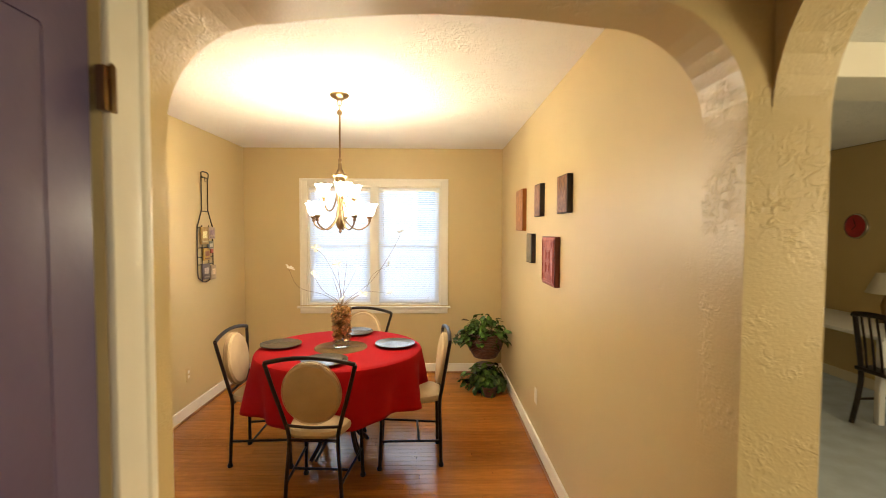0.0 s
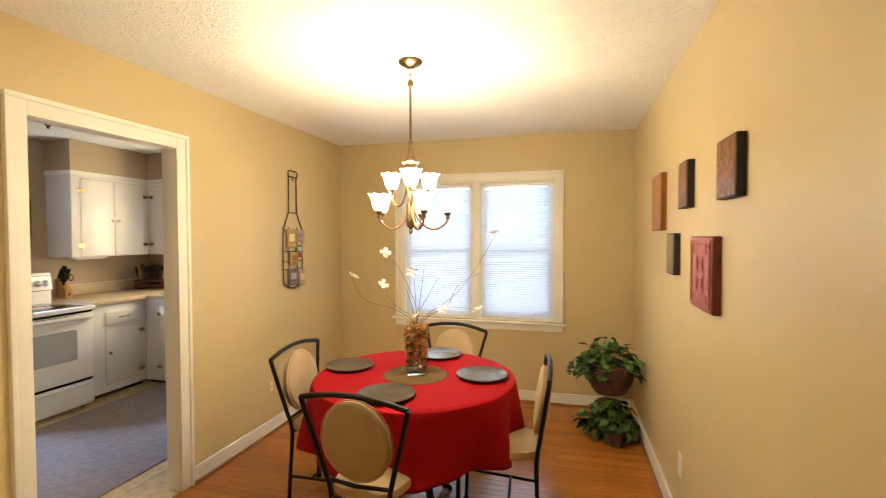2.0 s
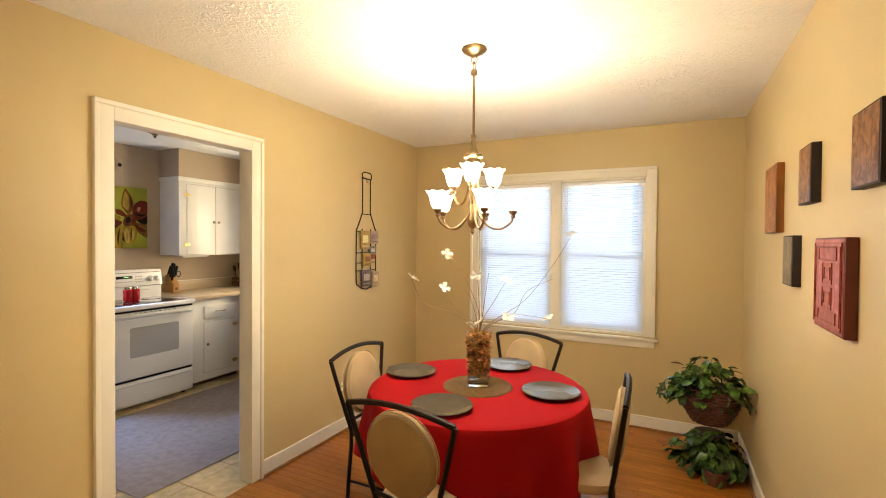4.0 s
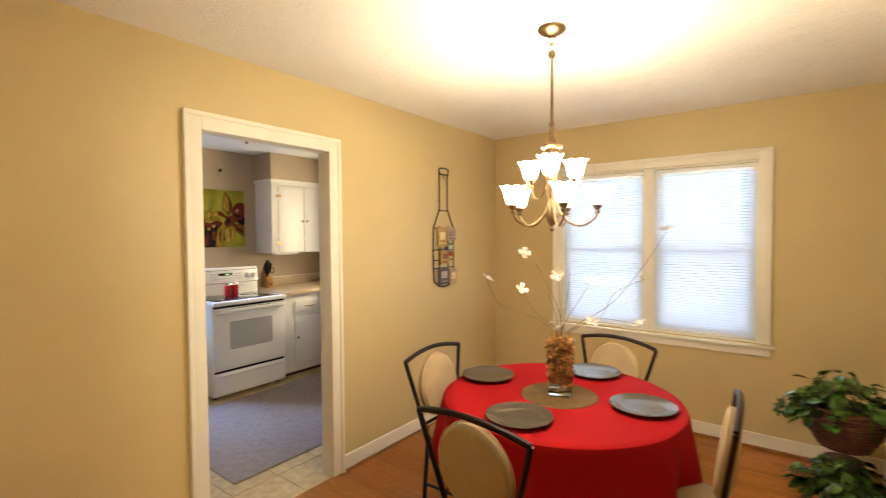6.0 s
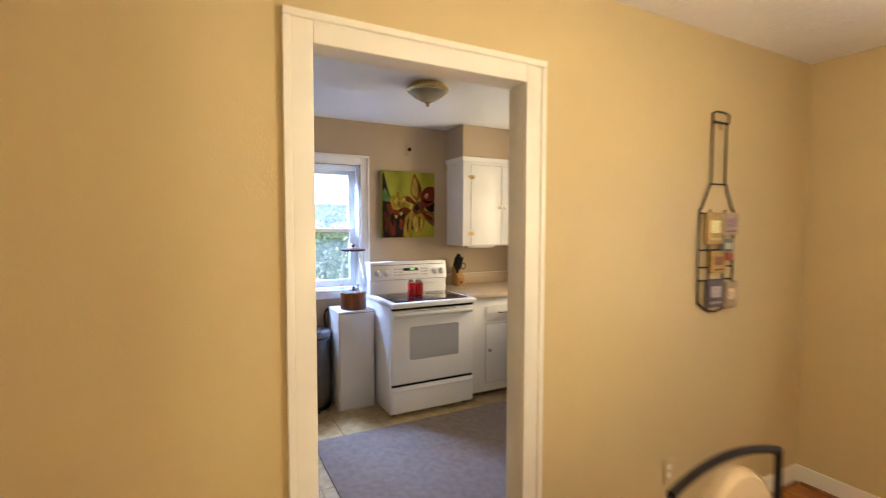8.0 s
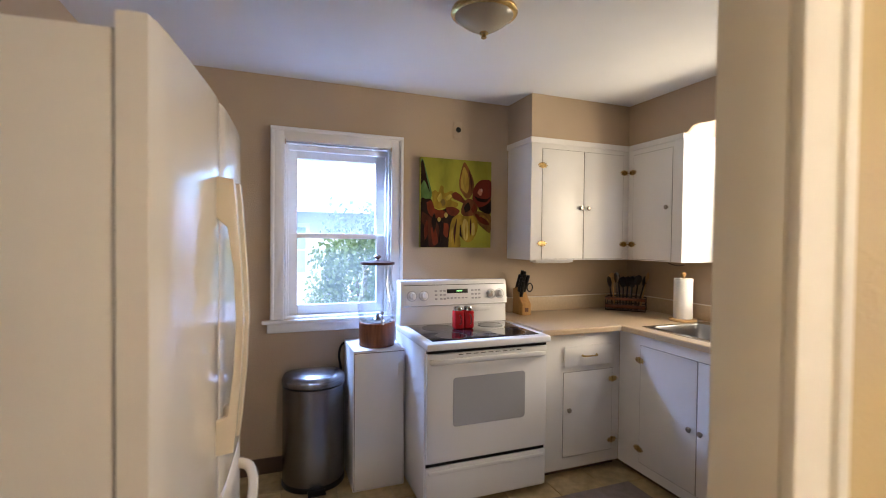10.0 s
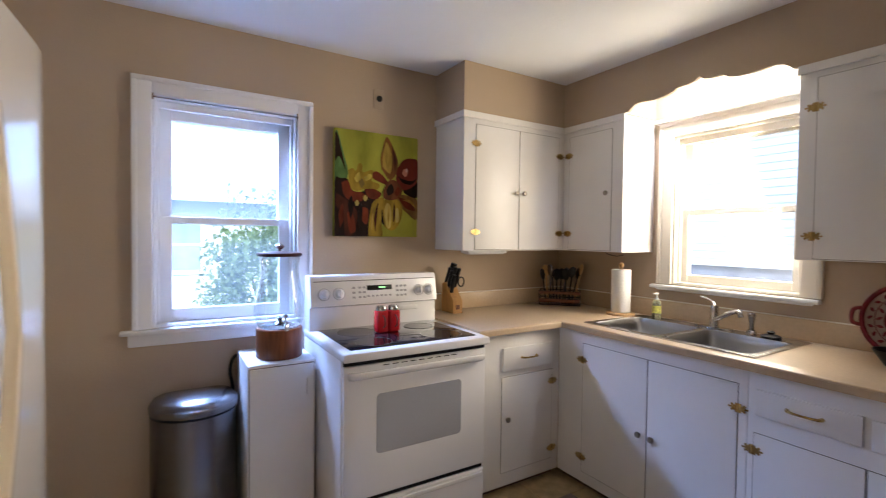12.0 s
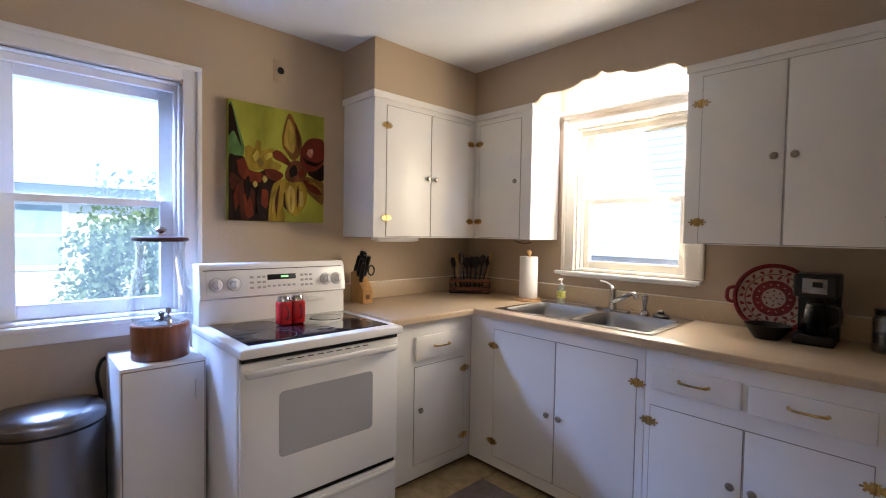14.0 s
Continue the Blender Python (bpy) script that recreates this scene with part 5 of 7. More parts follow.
def sink():
    t = thing("kitchen_sink", "double bowl stainless steel sink in the worktop", "sink", (-3.57, 5.29, 0.938))
    x0, x1, y0, y1 = -4.012, -3.112, 5.01, 5.56
    mid = (x0 + x1) / 2
    bowls = [(x0 + 0.035, mid - 0.018, y0 + 0.035, y1 - 0.105), (mid + 0.018, x1 - 0.035, y0 + 0.035, y1 - 0.105)]
    rim = pierced("z", (x0, x1), (y0, y1), [(a, b, c, d) for a, b, c, d in bowls], 0.9385, 0.9435)
    part("rim", rim, M_SINK, t)
    for a, b, c, d in bowls:
        bm = bmesh.new()
        rows = []
        N = 32
        for s, z in ((1.0, 0.9438), (0.985, 0.938), (0.97, 0.90), (0.95, 0.80), (0.90, 0.776), (0.6, 0.770), (0.12, 0.766)):
            row = []
            for i in range(N):
                th = 2 * math.pi * i / N
                e = 0.22 if s > 0.8 else 0.5
                u = math.copysign(abs(math.cos(th)) ** e, math.cos(th))
                v = math.copysign(abs(math.sin(th)) ** e, math.sin(th))
                row.append(bm.verts.new(((a + b) / 2 + u * (b - a) / 2 * s, (c + d) / 2 + v * (d - c) / 2 * s, z)))
            rows.append(row)
        for p, q in zip(rows, rows[1:]):
            for i in range(N):
                bm.faces.new((p[i], q[i], q[(i + 1) % N], p[(i + 1) % N]))
        bm.faces.new(rows[-1])
        bmesh.ops.recalc_face_normals(bm, faces=bm.faces[:])
        for f in bm.faces:
            f.normal_flip()
        bowl = part("bowl", bm, M_BOWL, t)
        part("drain", lathe([(0, 0.002), (0.03, 0.003), (0.043, 0.004), (0.045, 0.0)], 24, ((a + b) / 2, (c + d) / 2, 0.767)), M_CHROME, bowl)
    f = thing("kitchen_faucet", "chrome single-lever kitchen faucet on the sink", "faucet", (-3.540, 5.50, 0.9435))
    part("base_plate", prism([(-3.540 + 0.105 * math.cos(a), 5.51 + 0.028 * math.sin(a)) for a in [i * math.pi / 14 for i in range(28)]], "z", 0.9438, 0.952), M_CHROME, f)
    part("body", lathe([(0.024, 0.952), (0.022, 0.98), (0.020, 1.02), (0.021, 1.05), (0.018, 1.068), (0, 1.072)], 20, (-3.540, 5.51, 0)), M_CHROME, f)
    part("spout", tube(smoothpath([(-3.540, 5.505, 0.99), (-3.480, 5.47, 1.02), (-3.410, 5.43, 1.055), (-3.365, 5.40, 1.066), (-3.350, 5.395, 1.040)], 5), [0.013] * 12 + [0.012] * 9, 10), M_CHROME, f)
    part("lever", tube(smoothpath([(-3.540, 5.51, 1.068), (-3.555, 5.52, 1.085), (-3.590, 5.53, 1.098), (-3.630, 5.535, 1.105)], 4), 0.0065, 8), M_CHROME, f)
    s = thing("side_sprayer", "chrome side sprayer beside the faucet", "sprayer", (-3.355, 5.515, 0.9435))
    part("holder", lathe([(0.026, 0.9438), (0.024, 0.955), (0.016, 0.965)], 18, (-3.355, 5.515, 0)), M_CHROME, s)
    part("handle", lathe([(0.010, 0.96), (0.012, 1.0), (0.017, 1.03), (0.019, 1.045), (0.014, 1.055), (0, 1.057)], 18, (-3.355, 5.515, 0)), M_CHROME, s)
    d = thing("sink_stopper", "black rubber sink stopper on the rim", "stopper", (-3.26, 5.50, 0.9435))
    part("disc", lathe([(0, 0.0), (0.042, 0.0), (0.044, 0.01), (0.030, 0.016), (0.014, 0.02), (0.018, 0.03), (0.008, 0.036), (0, 0.036)], 24, (-3.26, 5.50, 0.944)), M_BLACK, d)


sink()


# ---- kitchen: appliances ----
def stove():
    Y0, Y1, XF, XB = 3.572, 4.330, -4.055, KW + 0.155
    t = thing("stove", "white freestanding electric range with black glass cooktop", "stove", (-4.35, 3.95, 0))
    part("body", box(XB, XF - 0.01, Y0, Y1, 0.03, 0.905, 0.006), M_ENAMEL, t)
    for y in (Y0 + 0.05, Y1 - 0.05):
        for x in (XB + 0.06, XF - 0.08):
            part("foot", lathe([(0, 0), (0.018, 0), (0.018, 0.012), (0.008, 0.015), (0.008, 0.032)], 12, (x, y, 0)), M_BLACK, t)
    top = part("cooktop", box(XB, -4.015, Y0 - 0.003, Y1 + 0.003, 0.888, 0.928, 0.010, 3), M_ENAMEL, t)
    part("glass_top", box(XB + 0.075, -4.070, Y0 + 0.045, Y1 - 0.045, 0.9275, 0.9305, 0.001), mat("black_ceramic_glass", (0.012, 0.011, 0.016), 0.06, coat=0.3), top, "black ceramic glass")
    M_RING = mat("burner_print", (0.010, 0.007, 0.007), 0.10)
    for x, y, r in ((-4.18, 3.77, 0.088), (-4.18, 4.14, 0.105), (-4.42, 3.78, 0.100), (-4.42, 4.14, 0.080)):
        b = part("burner", lathe([(0, 0.0), (r, 0.0), (r, 0.0006), (0, 0.0006)], 40, (x, y, 0.9306)), M_RING, top)
        part("ring", tube([(x + r * math.cos(2 * math.pi * i / 48), y + r * math.sin(2 * math.pi * i / 48), 0.9313) for i in range(48)], 0.0008, 4, cyclic=True), mat("grey_print", (0.20, 0.19, 0.19), 0.3), b)
    # backguard
    g = part("backguard", prism([(XB, 0.91), (XB + 0.105, 0.91), (XB + 0.098, 1.045), (XB + 0.120, 1.055), (XB + 0.098, 1.195), (XB + 0.085, 1.212), (XB, 1.212)], "y", Y0 + 0.002, Y1 - 0.002, bev=0.006), M_ENAMEL, t)
    lean = math.degrees(math.atan2(0.022, 0.14))
    def panel(name, y0, y1, z0, z1, m, d0, d1, parent=g, label=""):
        bm = box(d0, d1, y0, y1, z0 - 1.055, z1 - 1.055, 0.0006)
        return part(name, moved(bm, Matrix.Translation((XB + 0.120, 0, 1.055)) @ pose(0, 0, 0, 0, -lean, 0)), m, parent, label)
    # dark strip along the top edge, a shadow line put in as colour
    panel("shadow_line", Y0 + 0.02, Y1 - 0.02, 1.183, 1.187, mat("shadow_line_grey", (0.05, 0.05, 0.055), 0.5), -0.004, 0.0015)
    panel("control_panel", Y0 + 0.03, Y1 - 0.03, 1.062, 1.180, M_ENAMEL, -0.004, 0.002)
    panel("display", 3.885, 4.035, 1.128, 1.155, M_BLACK, 0.002, 0.0035, label="black clock display")
    ink = mat("grey_keypad_print", (0.38, 0.38, 0.40), 0.4)
    for a in range(4):
        for k in (3.80, 3.835, 3.86, 4.06, 4.085, 4.11):
            if a < 3:
                panel("key", k, k + 0.017, 1.088 + a * 0.026, 1.099 + a * 0.026, ink, 0.002, 0.0026)
    for k in range(6):
        panel("key", 3.885 + k * 0.026, 3.900 + k * 0.026, 1.092, 1.102, ink, 0.002, 0.0026)
    panel("digits", 3.955, 3.995, 1.138, 1.147, mat("green_digits", (0.2, 0.6, 0.2), 0.4, emit=0.5, emit_color=(0.4, 0.9, 0.3)), 0.0035, 0.004)
    for y in (3.645, 3.725, 4.205, 4.270):
        m = Matrix.Translation((XB + 0.120, 0, 1.055)) @ pose(0, 0, 0, 0, -lean, 0) @ Matrix.Translation((0.002, y, 0.062)) @ pose(0, 0, 0, 0, 90, 0)
        part("dial", moved(lathe([(0, 0.0), (0.034, 0.0), (0.034, 0.0012), (0, 0.0012)], 28), m), mat("grey_dial_print", (0.52, 0.52, 0.54), 0.5), g)
        kb = part("control_knob", moved(lathe([(0.028, 0.001), (0.028, 0.004), (0.022, 0.008), (0.019, 0.024), (0.016, 0.027), (0, 0.028)], 24), m), M_ENAMEL, g)
        part("grip", moved(box(-0.017, 0.017, -0.004, 0.004, 0.022, 0.034, 0.002), m), M_ENAMEL, kb)
    part("vent_slot", box(XB + 0.103, XB + 0.112, 4.06, 4.20, 1.005, 1.03, 0.004), M_ENAMEL, g)
    # door, window, handle, drawer
    d = part("oven_door", box(XF - 0.01, XF + 0.012, Y0 + 0.006, Y1 - 0.006, 0.275, 0.866, 0.006, 3), M_ENAMEL, t)
    wm = mat("frosted_grey_glass", (0.38, 0.39, 0.42), 0.25, var=0.03, var_scale=300)
    wz0, wz1, wy0, wy1, rr = 0.462, 0.730, 3.730, 4.178, 0.02
    outline = []
    for cy, cz, a0 in ((wy1 - rr, wz1 - rr, 0), (wy0 + rr, wz1 - rr, 90), (wy0 + rr, wz0 + rr, 180), (wy1 - rr, wz0 + rr, 270)):
        outline += [(cy + rr * math.cos(radians(a0 + k * 18)), cz + rr * math.sin(radians(a0 + k * 18))) for k in range(6)]
    part("oven_window", prism(outline, "x", XF + 0.0115, XF + 0.0135), wm, d, "grey speckled glass")
    part("handle", tube(smoothpath([(XF + 0.012, Y0 + 0.03, 0.822), (XF + 0.040, Y0 + 0.06, 0.828), (XF + 0.055, Y0 + 0.20, 0.833), (XF + 0.060, 3.95, 0.835), (XF + 0.055, Y1 - 0.20, 0.833), (XF + 0.040, Y1 - 0.06, 0.828), (XF + 0.012, Y1 - 0.03, 0.822)], 6), 0.014, 10, flat=1.4), M_ENAMEL, d)
    # black strip under the cooktop, the open gap's shade put in as colour
    part("dark_gap_strip", box(XF - 0.02, XF + 0.0085, Y0 + 0.01, Y1 - 0.01, 0.868, 0.8875), M_BLACK, t)
    for k in range(9):
        part("vent_slot", box(XF + 0.0118, XF + 0.0128, 3.76 + k * 0.045, 3.79 + k * 0.045, 0.853, 0.857, 0.0003), M_BLACK, d)
    # likewise black for the shade between door and drawer
    part("gap_strip", box(XF - 0.02, XF - 0.004, Y0 + 0.01, Y1 - 0.01, 0.25, 0.276), M_BLACK, t)
    w = part("drawer", box(XF - 0.01, XF + 0.010, Y0 + 0.006, Y1 - 0.006, 0.045, 0.252, 0.006, 3), M_ENAMEL, t)
    part("pull_lip", box(XF + 0.006, XF + 0.018, Y0 + 0.02, Y1 - 0.02, 0.213, 0.236, 0.006, 3), M_ENAMEL, w)


stove()


def red_shaker(y, group="red shakers"):
    t = thing("salt_shaker", "red enamel shaker with steel cap on the stove", "shaker", (-4.36, y, 0.931), group=group)
    bm = box(-4.390, -4.330, y - 0.031, y + 0.031, 0.9308, 1.045, 0.012, 3)
    part("body", bm, mat("red_enamel", (0.42, 0.012, 0.018), 0.15, coat=0.3), t)
    part("cap", lathe([(0.028, 1.043), (0.028, 1.060), (0.024, 1.068), (0, 1.070)], 20, (-4.36, y, 0)), M_CHROME, t)
    part("handle", tube(smoothpath([(-4.329, y, 1.02), (-4.312, y, 1.01), (-4.308, y, 0.99), (-4.312, y, 0.97), (-4.329, y, 0.96)], 4), 0.004, 6), mat("dark_red", (0.10, 0.005, 0.006), 0.3), t)


red_shaker(3.888)
red_shaker(3.955)


def fridge():
    """A French-door refrigerator: two doors with bowed blade handles over a freezer drawer."""
    X0, X1, YF = -3.55, -2.60, 2.612
    t = thing("refrigerator", "glossy white two-door refrigerator with a freezer drawer below", "refrigerator", ((X0 + X1) / 2, 2.60, 0))
    t.rotation_euler.z = radians(-5.0)
    part("cabinet", box(X0 + 0.01, X1 - 0.01, KS + 0.05, YF - 0.008, 0.02, 1.80, 0.006), M_FRIDGE, t)
    part("gasket", box(X0 + 0.016, X1 - 0.016, YF - 0.009, YF + 0.002, 0.10, 1.80), M_GASKET, t, "grey door gasket")
    part("grille", box(X0 + 0.02, X1 - 0.02, YF - 0.01, YF + 0.03, 0.015, 0.09, 0.004), M_BLACK, t)
    split = (X0 + X1) / 2
    def front(a, b, z0, z1, name):
        pts = [(a, YF), (b, YF)]
        n = 14
        for i in range(n + 1):
            u = b + (a - b) * i / n
            k = (u - X0) / (X1 - X0)
            edge = min(i, n - i)
            pts.append((u, YF + 0.050 + 0.016 * (1 - (2 * k - 1) ** 2) - (0.005, 0.001, 0)[min(edge, 2)]))
        return part(name, prism(pts, "z", z0, z1, bev=0.008), M_FRIDGE, t)
    for a, b, s in ((X0, split - 0.003, -1), (split + 0.003, X1, 1)):
        d = front(a, b, 0.795, 1.825, "door")
        hx, y = split + s * 0.052, YF + 0.064
        # blade: deep flat feet at both ends, a slim bowed bar between them
        bar = [(y + 0.006, 1.625), (y + 0.040, 1.620), (y + 0.046, 1.565), (y + 0.058, 1.40), (y + 0.064, 1.27), (y + 0.058, 1.13), (y + 0.046, 0.99), (y + 0.040, 0.94), (y + 0.006, 0.935)]
        inner = [(y - 0.004, 0.935), (y - 0.004, 1.02), (y + 0.026, 1.03), (y + 0.040, 1.14), (y + 0.046, 1.27), (y + 0.040, 1.40), (y + 0.026, 1.50), (y - 0.004, 1.53), (y - 0.004, 1.625)]
        part("handle", prism(bar + inner, "x", hx - 0.012, hx + 0.012, bev=0.004), M_BISQUE, d)
    w = front(X0, X1, 0.10, 0.785, "freezer_drawer")
    part("handle", tube(smoothpath([(X0 + 0.10, YF + 0.058, 0.715), (X0 + 0.14, YF + 0.095, 0.715), (split - 0.2, YF + 0.122, 0.715), (split, YF + 0.128, 0.715), (split + 0.2, YF + 0.122, 0.715), (X1 - 0.14, YF + 0.095, 0.715), (X1 - 0.10, YF + 0.058, 0.715)], 6), 0.014, 10, flat=1.2), M_BISQUE, w)
    part("hinge_cap", box(X0 + 0.03, X0 + 0.13, YF - 0.07, YF + 0.035, 1.826, 1.848, 0.006), M_BLACK, t)
    part("hinge_cap", box(split - 0.06, split + 0.06, YF - 0.07, YF + 0.035, 1.826, 1.848, 0.006), M_BLACK, t)


M_BISQUE = mat("bisque_handle_enamel", (0.80, 0.70, 0.53), 0.16)
M_GASKET = mat("grey_gasket", (0.30, 0.30, 0.30), 0.7)

fridge()

# ---- kitchen: loose things ----
t = thing("side_cabinet", "narrow white cabinet between trash can and stove", "cabinet", (-4.57, 3.41, 0))
part("body", box(-4.755, -4.405, 3.255, 3.562, 0.0, 0.825, 0.002), M_WHITE, t)
d = part("door", box(-4.405, -4.397, 3.263, 3.554, 0.012, 0.808, 0.002), M_WHITE, t)
# dark sheet round the door, coloured as the gap's shade
part("gap", box(-4.4062, -4.4045, 3.2595, 3.5575, 0.008, 0.812), M_GAP, t)
part("handle", box(-4.397, -4.389, 3.518, 3.524, 0.66, 0.74, 0.002), M_WHITE, d)


def trash_can():
    CX, CY, rx, ry = -4.62, 3.055, 0.15, 0.182
    t = thing("trash_can", "brushed steel semi-round step trash can by the wall", "trash can", (CX, CY, 0))
    def shape(k=1.0):
        pts = []
        for i in range(41):
            a = -math.pi / 2 + math.pi * i / 40
            pts.append((CX + k * rx * 1.15 * math.cos(a) - 0.02, CY + k * ry * math.sin(a)))
        for a, b in ((-0.10, 0.93), (-0.13, 0.80), (-0.14, 0.55), (-0.14, -0.55), (-0.13, -0.80), (-0.10, -0.93)):
            pts.append((CX + a * k, CY + b * ry * k))
        return pts
    part("body", prism(shape(), "z", 0.035, 0.595), M_STEEL, t)
    part("base_ring", prism(shape(1.02), "z", 0.0, 0.035, bev=0.005), M_BLACK, t)
    part("rim_band", prism(shape(0.985), "z", 0.594, 0.608), M_BLACK, t)
    bm = prism(shape(1.03), "z", 0.606, 0.640, bev=0.004)
    part("lid", bm, M_STEEL, t, "brushed steel lid")
    dome = bmesh.new()
    rings = []
    for k, z in ((1.015, 0.640), (0.97, 0.652), (0.85, 0.664), (0.6, 0.674), (0.3, 0.679), (0.03, 0.680)):
        rings.append([dome.verts.new((CX + (x - CX) * k, CY + (y - CY) * k, z)) for x, y in shape(1.0)])
    n = len(rings[0])
    for p, q in zip(rings, rings[1:]):
        for i in range(n):
            dome.faces.new((p[i], p[(i + 1) % n], q[(i + 1) % n], q[i]))
    dome.faces.new(rings[-1])
    part("lid_dome", dome, M_STEEL, t)
    part("pedal", box(CX + rx - 0.01, CX + rx + 0.06, CY - 0.05, CY + 0.05, 0.012, 0.022, 0.004), M_BLACK, t)


trash_can()


def dispenser():
    DX, DY, Z = -4.545, 3.422, 0.826
    t = thing("glass_beverage_dispenser", "curved clear glass drink dispenser on a wooden base", "drink dispenser", (DX, DY, Z))
    part("base", lathe([(0, 0), (0.106, 0), (0.110, 0.004), (0.110, 0.140), (0.106, 0.145), (0.095, 0.145), (0.095, 0.120), (0, 0.120)], 40, (DX, DY, Z)), M_WOOD, t, "striped acacia wood ring")
    prof = [(0.085, 0.146), (0.100, 0.150), (0.112, 0.175), (0.120, 0.225), (0.118, 0.275), (0.104, 0.34), (0.092, 0.40), (0.090, 0.45), (0.096, 0.495)]
    bm = lathe([(0, 0.148)] + prof, 44, (DX, DY, Z))
    j = part("jar", bm, M_JAR, t, "clear glass")
    j.visible_shadow = False
    part("plate", lathe([(0, 0.141), (0.094, 0.141), (0.094, 0.1455), (0, 0.1455)], 32, (DX, DY, Z)), M_CHROME, t)
    part("inner_fitting", lathe([(0, 0.156), (0.040, 0.156), (0.030, 0.168), (0.010, 0.176), (0.014, 0.19), (0, 0.198)], 20, (DX + 0.01, DY, Z)), M_CHROME, t)
    lid = part("lid", lathe([(0, 0.492), (0.104, 0.495), (0.108, 0.503), (0.104, 0.511), (0.05, 0.518), (0, 0.520)], 36, (DX, DY, Z)), mat("dark_mahogany_lid", (0.055, 0.016, 0.010), 0.3, var=0.2), t)
    part("knob", lathe([(0.010, 0.518), (0.008, 0.528), (0.022, 0.538), (0.024, 0.546), (0.012, 0.556), (0, 0.558)], 20, (DX, DY, Z)), M_CHROME, lid)
    part("tap", tube(smoothpath([(DX + 0.108, DY, Z + 0.185), (DX + 0.14, DY, Z + 0.185), (DX + 0.152, DY, Z + 0.17), (DX + 0.152, DY, Z + 0.15)], 4), 0.009, 8), M_CHROME, t)
    part("tap_lever", lathe([(0.004, 0.19), (0.004, 0.205), (0.011, 0.21), (0.011, 0.222), (0, 0.226)], 12, (DX + 0.132, DY, Z)), M_CHROME, t)


dispenser()
t = thing("power_cord", "black cord hanging behind the narrow cabinet", "cord", (-4.79, 3.24, 0.75))
part("cord", tube(smoothpath([(-4.78, 3.30, 0.80), (-4.775, 3.245, 0.79), (-4.775, 3.225, 0.72), (-4.78, 3.24, 0.60), (-4.775, 3.25, 0.30), (-4.78, 3.26, 0.06)], 5), 0.008, 8), M_BLACK, t)


def oil(name, col, var, sc):
    """Matt oil paint, streaked darker and lighter along the brush."""
    m = mat(name, col, 0.6, var=min(0.85, var * 1.5), var_scale=sc * 1.4, bump=0.0012, bump_scale=90, stretch=(1, 1.0, 0.45))
    m.node_tree.nodes["Principled BSDF"].inputs["Specular IOR Level"].default_value = 0.12
    return m


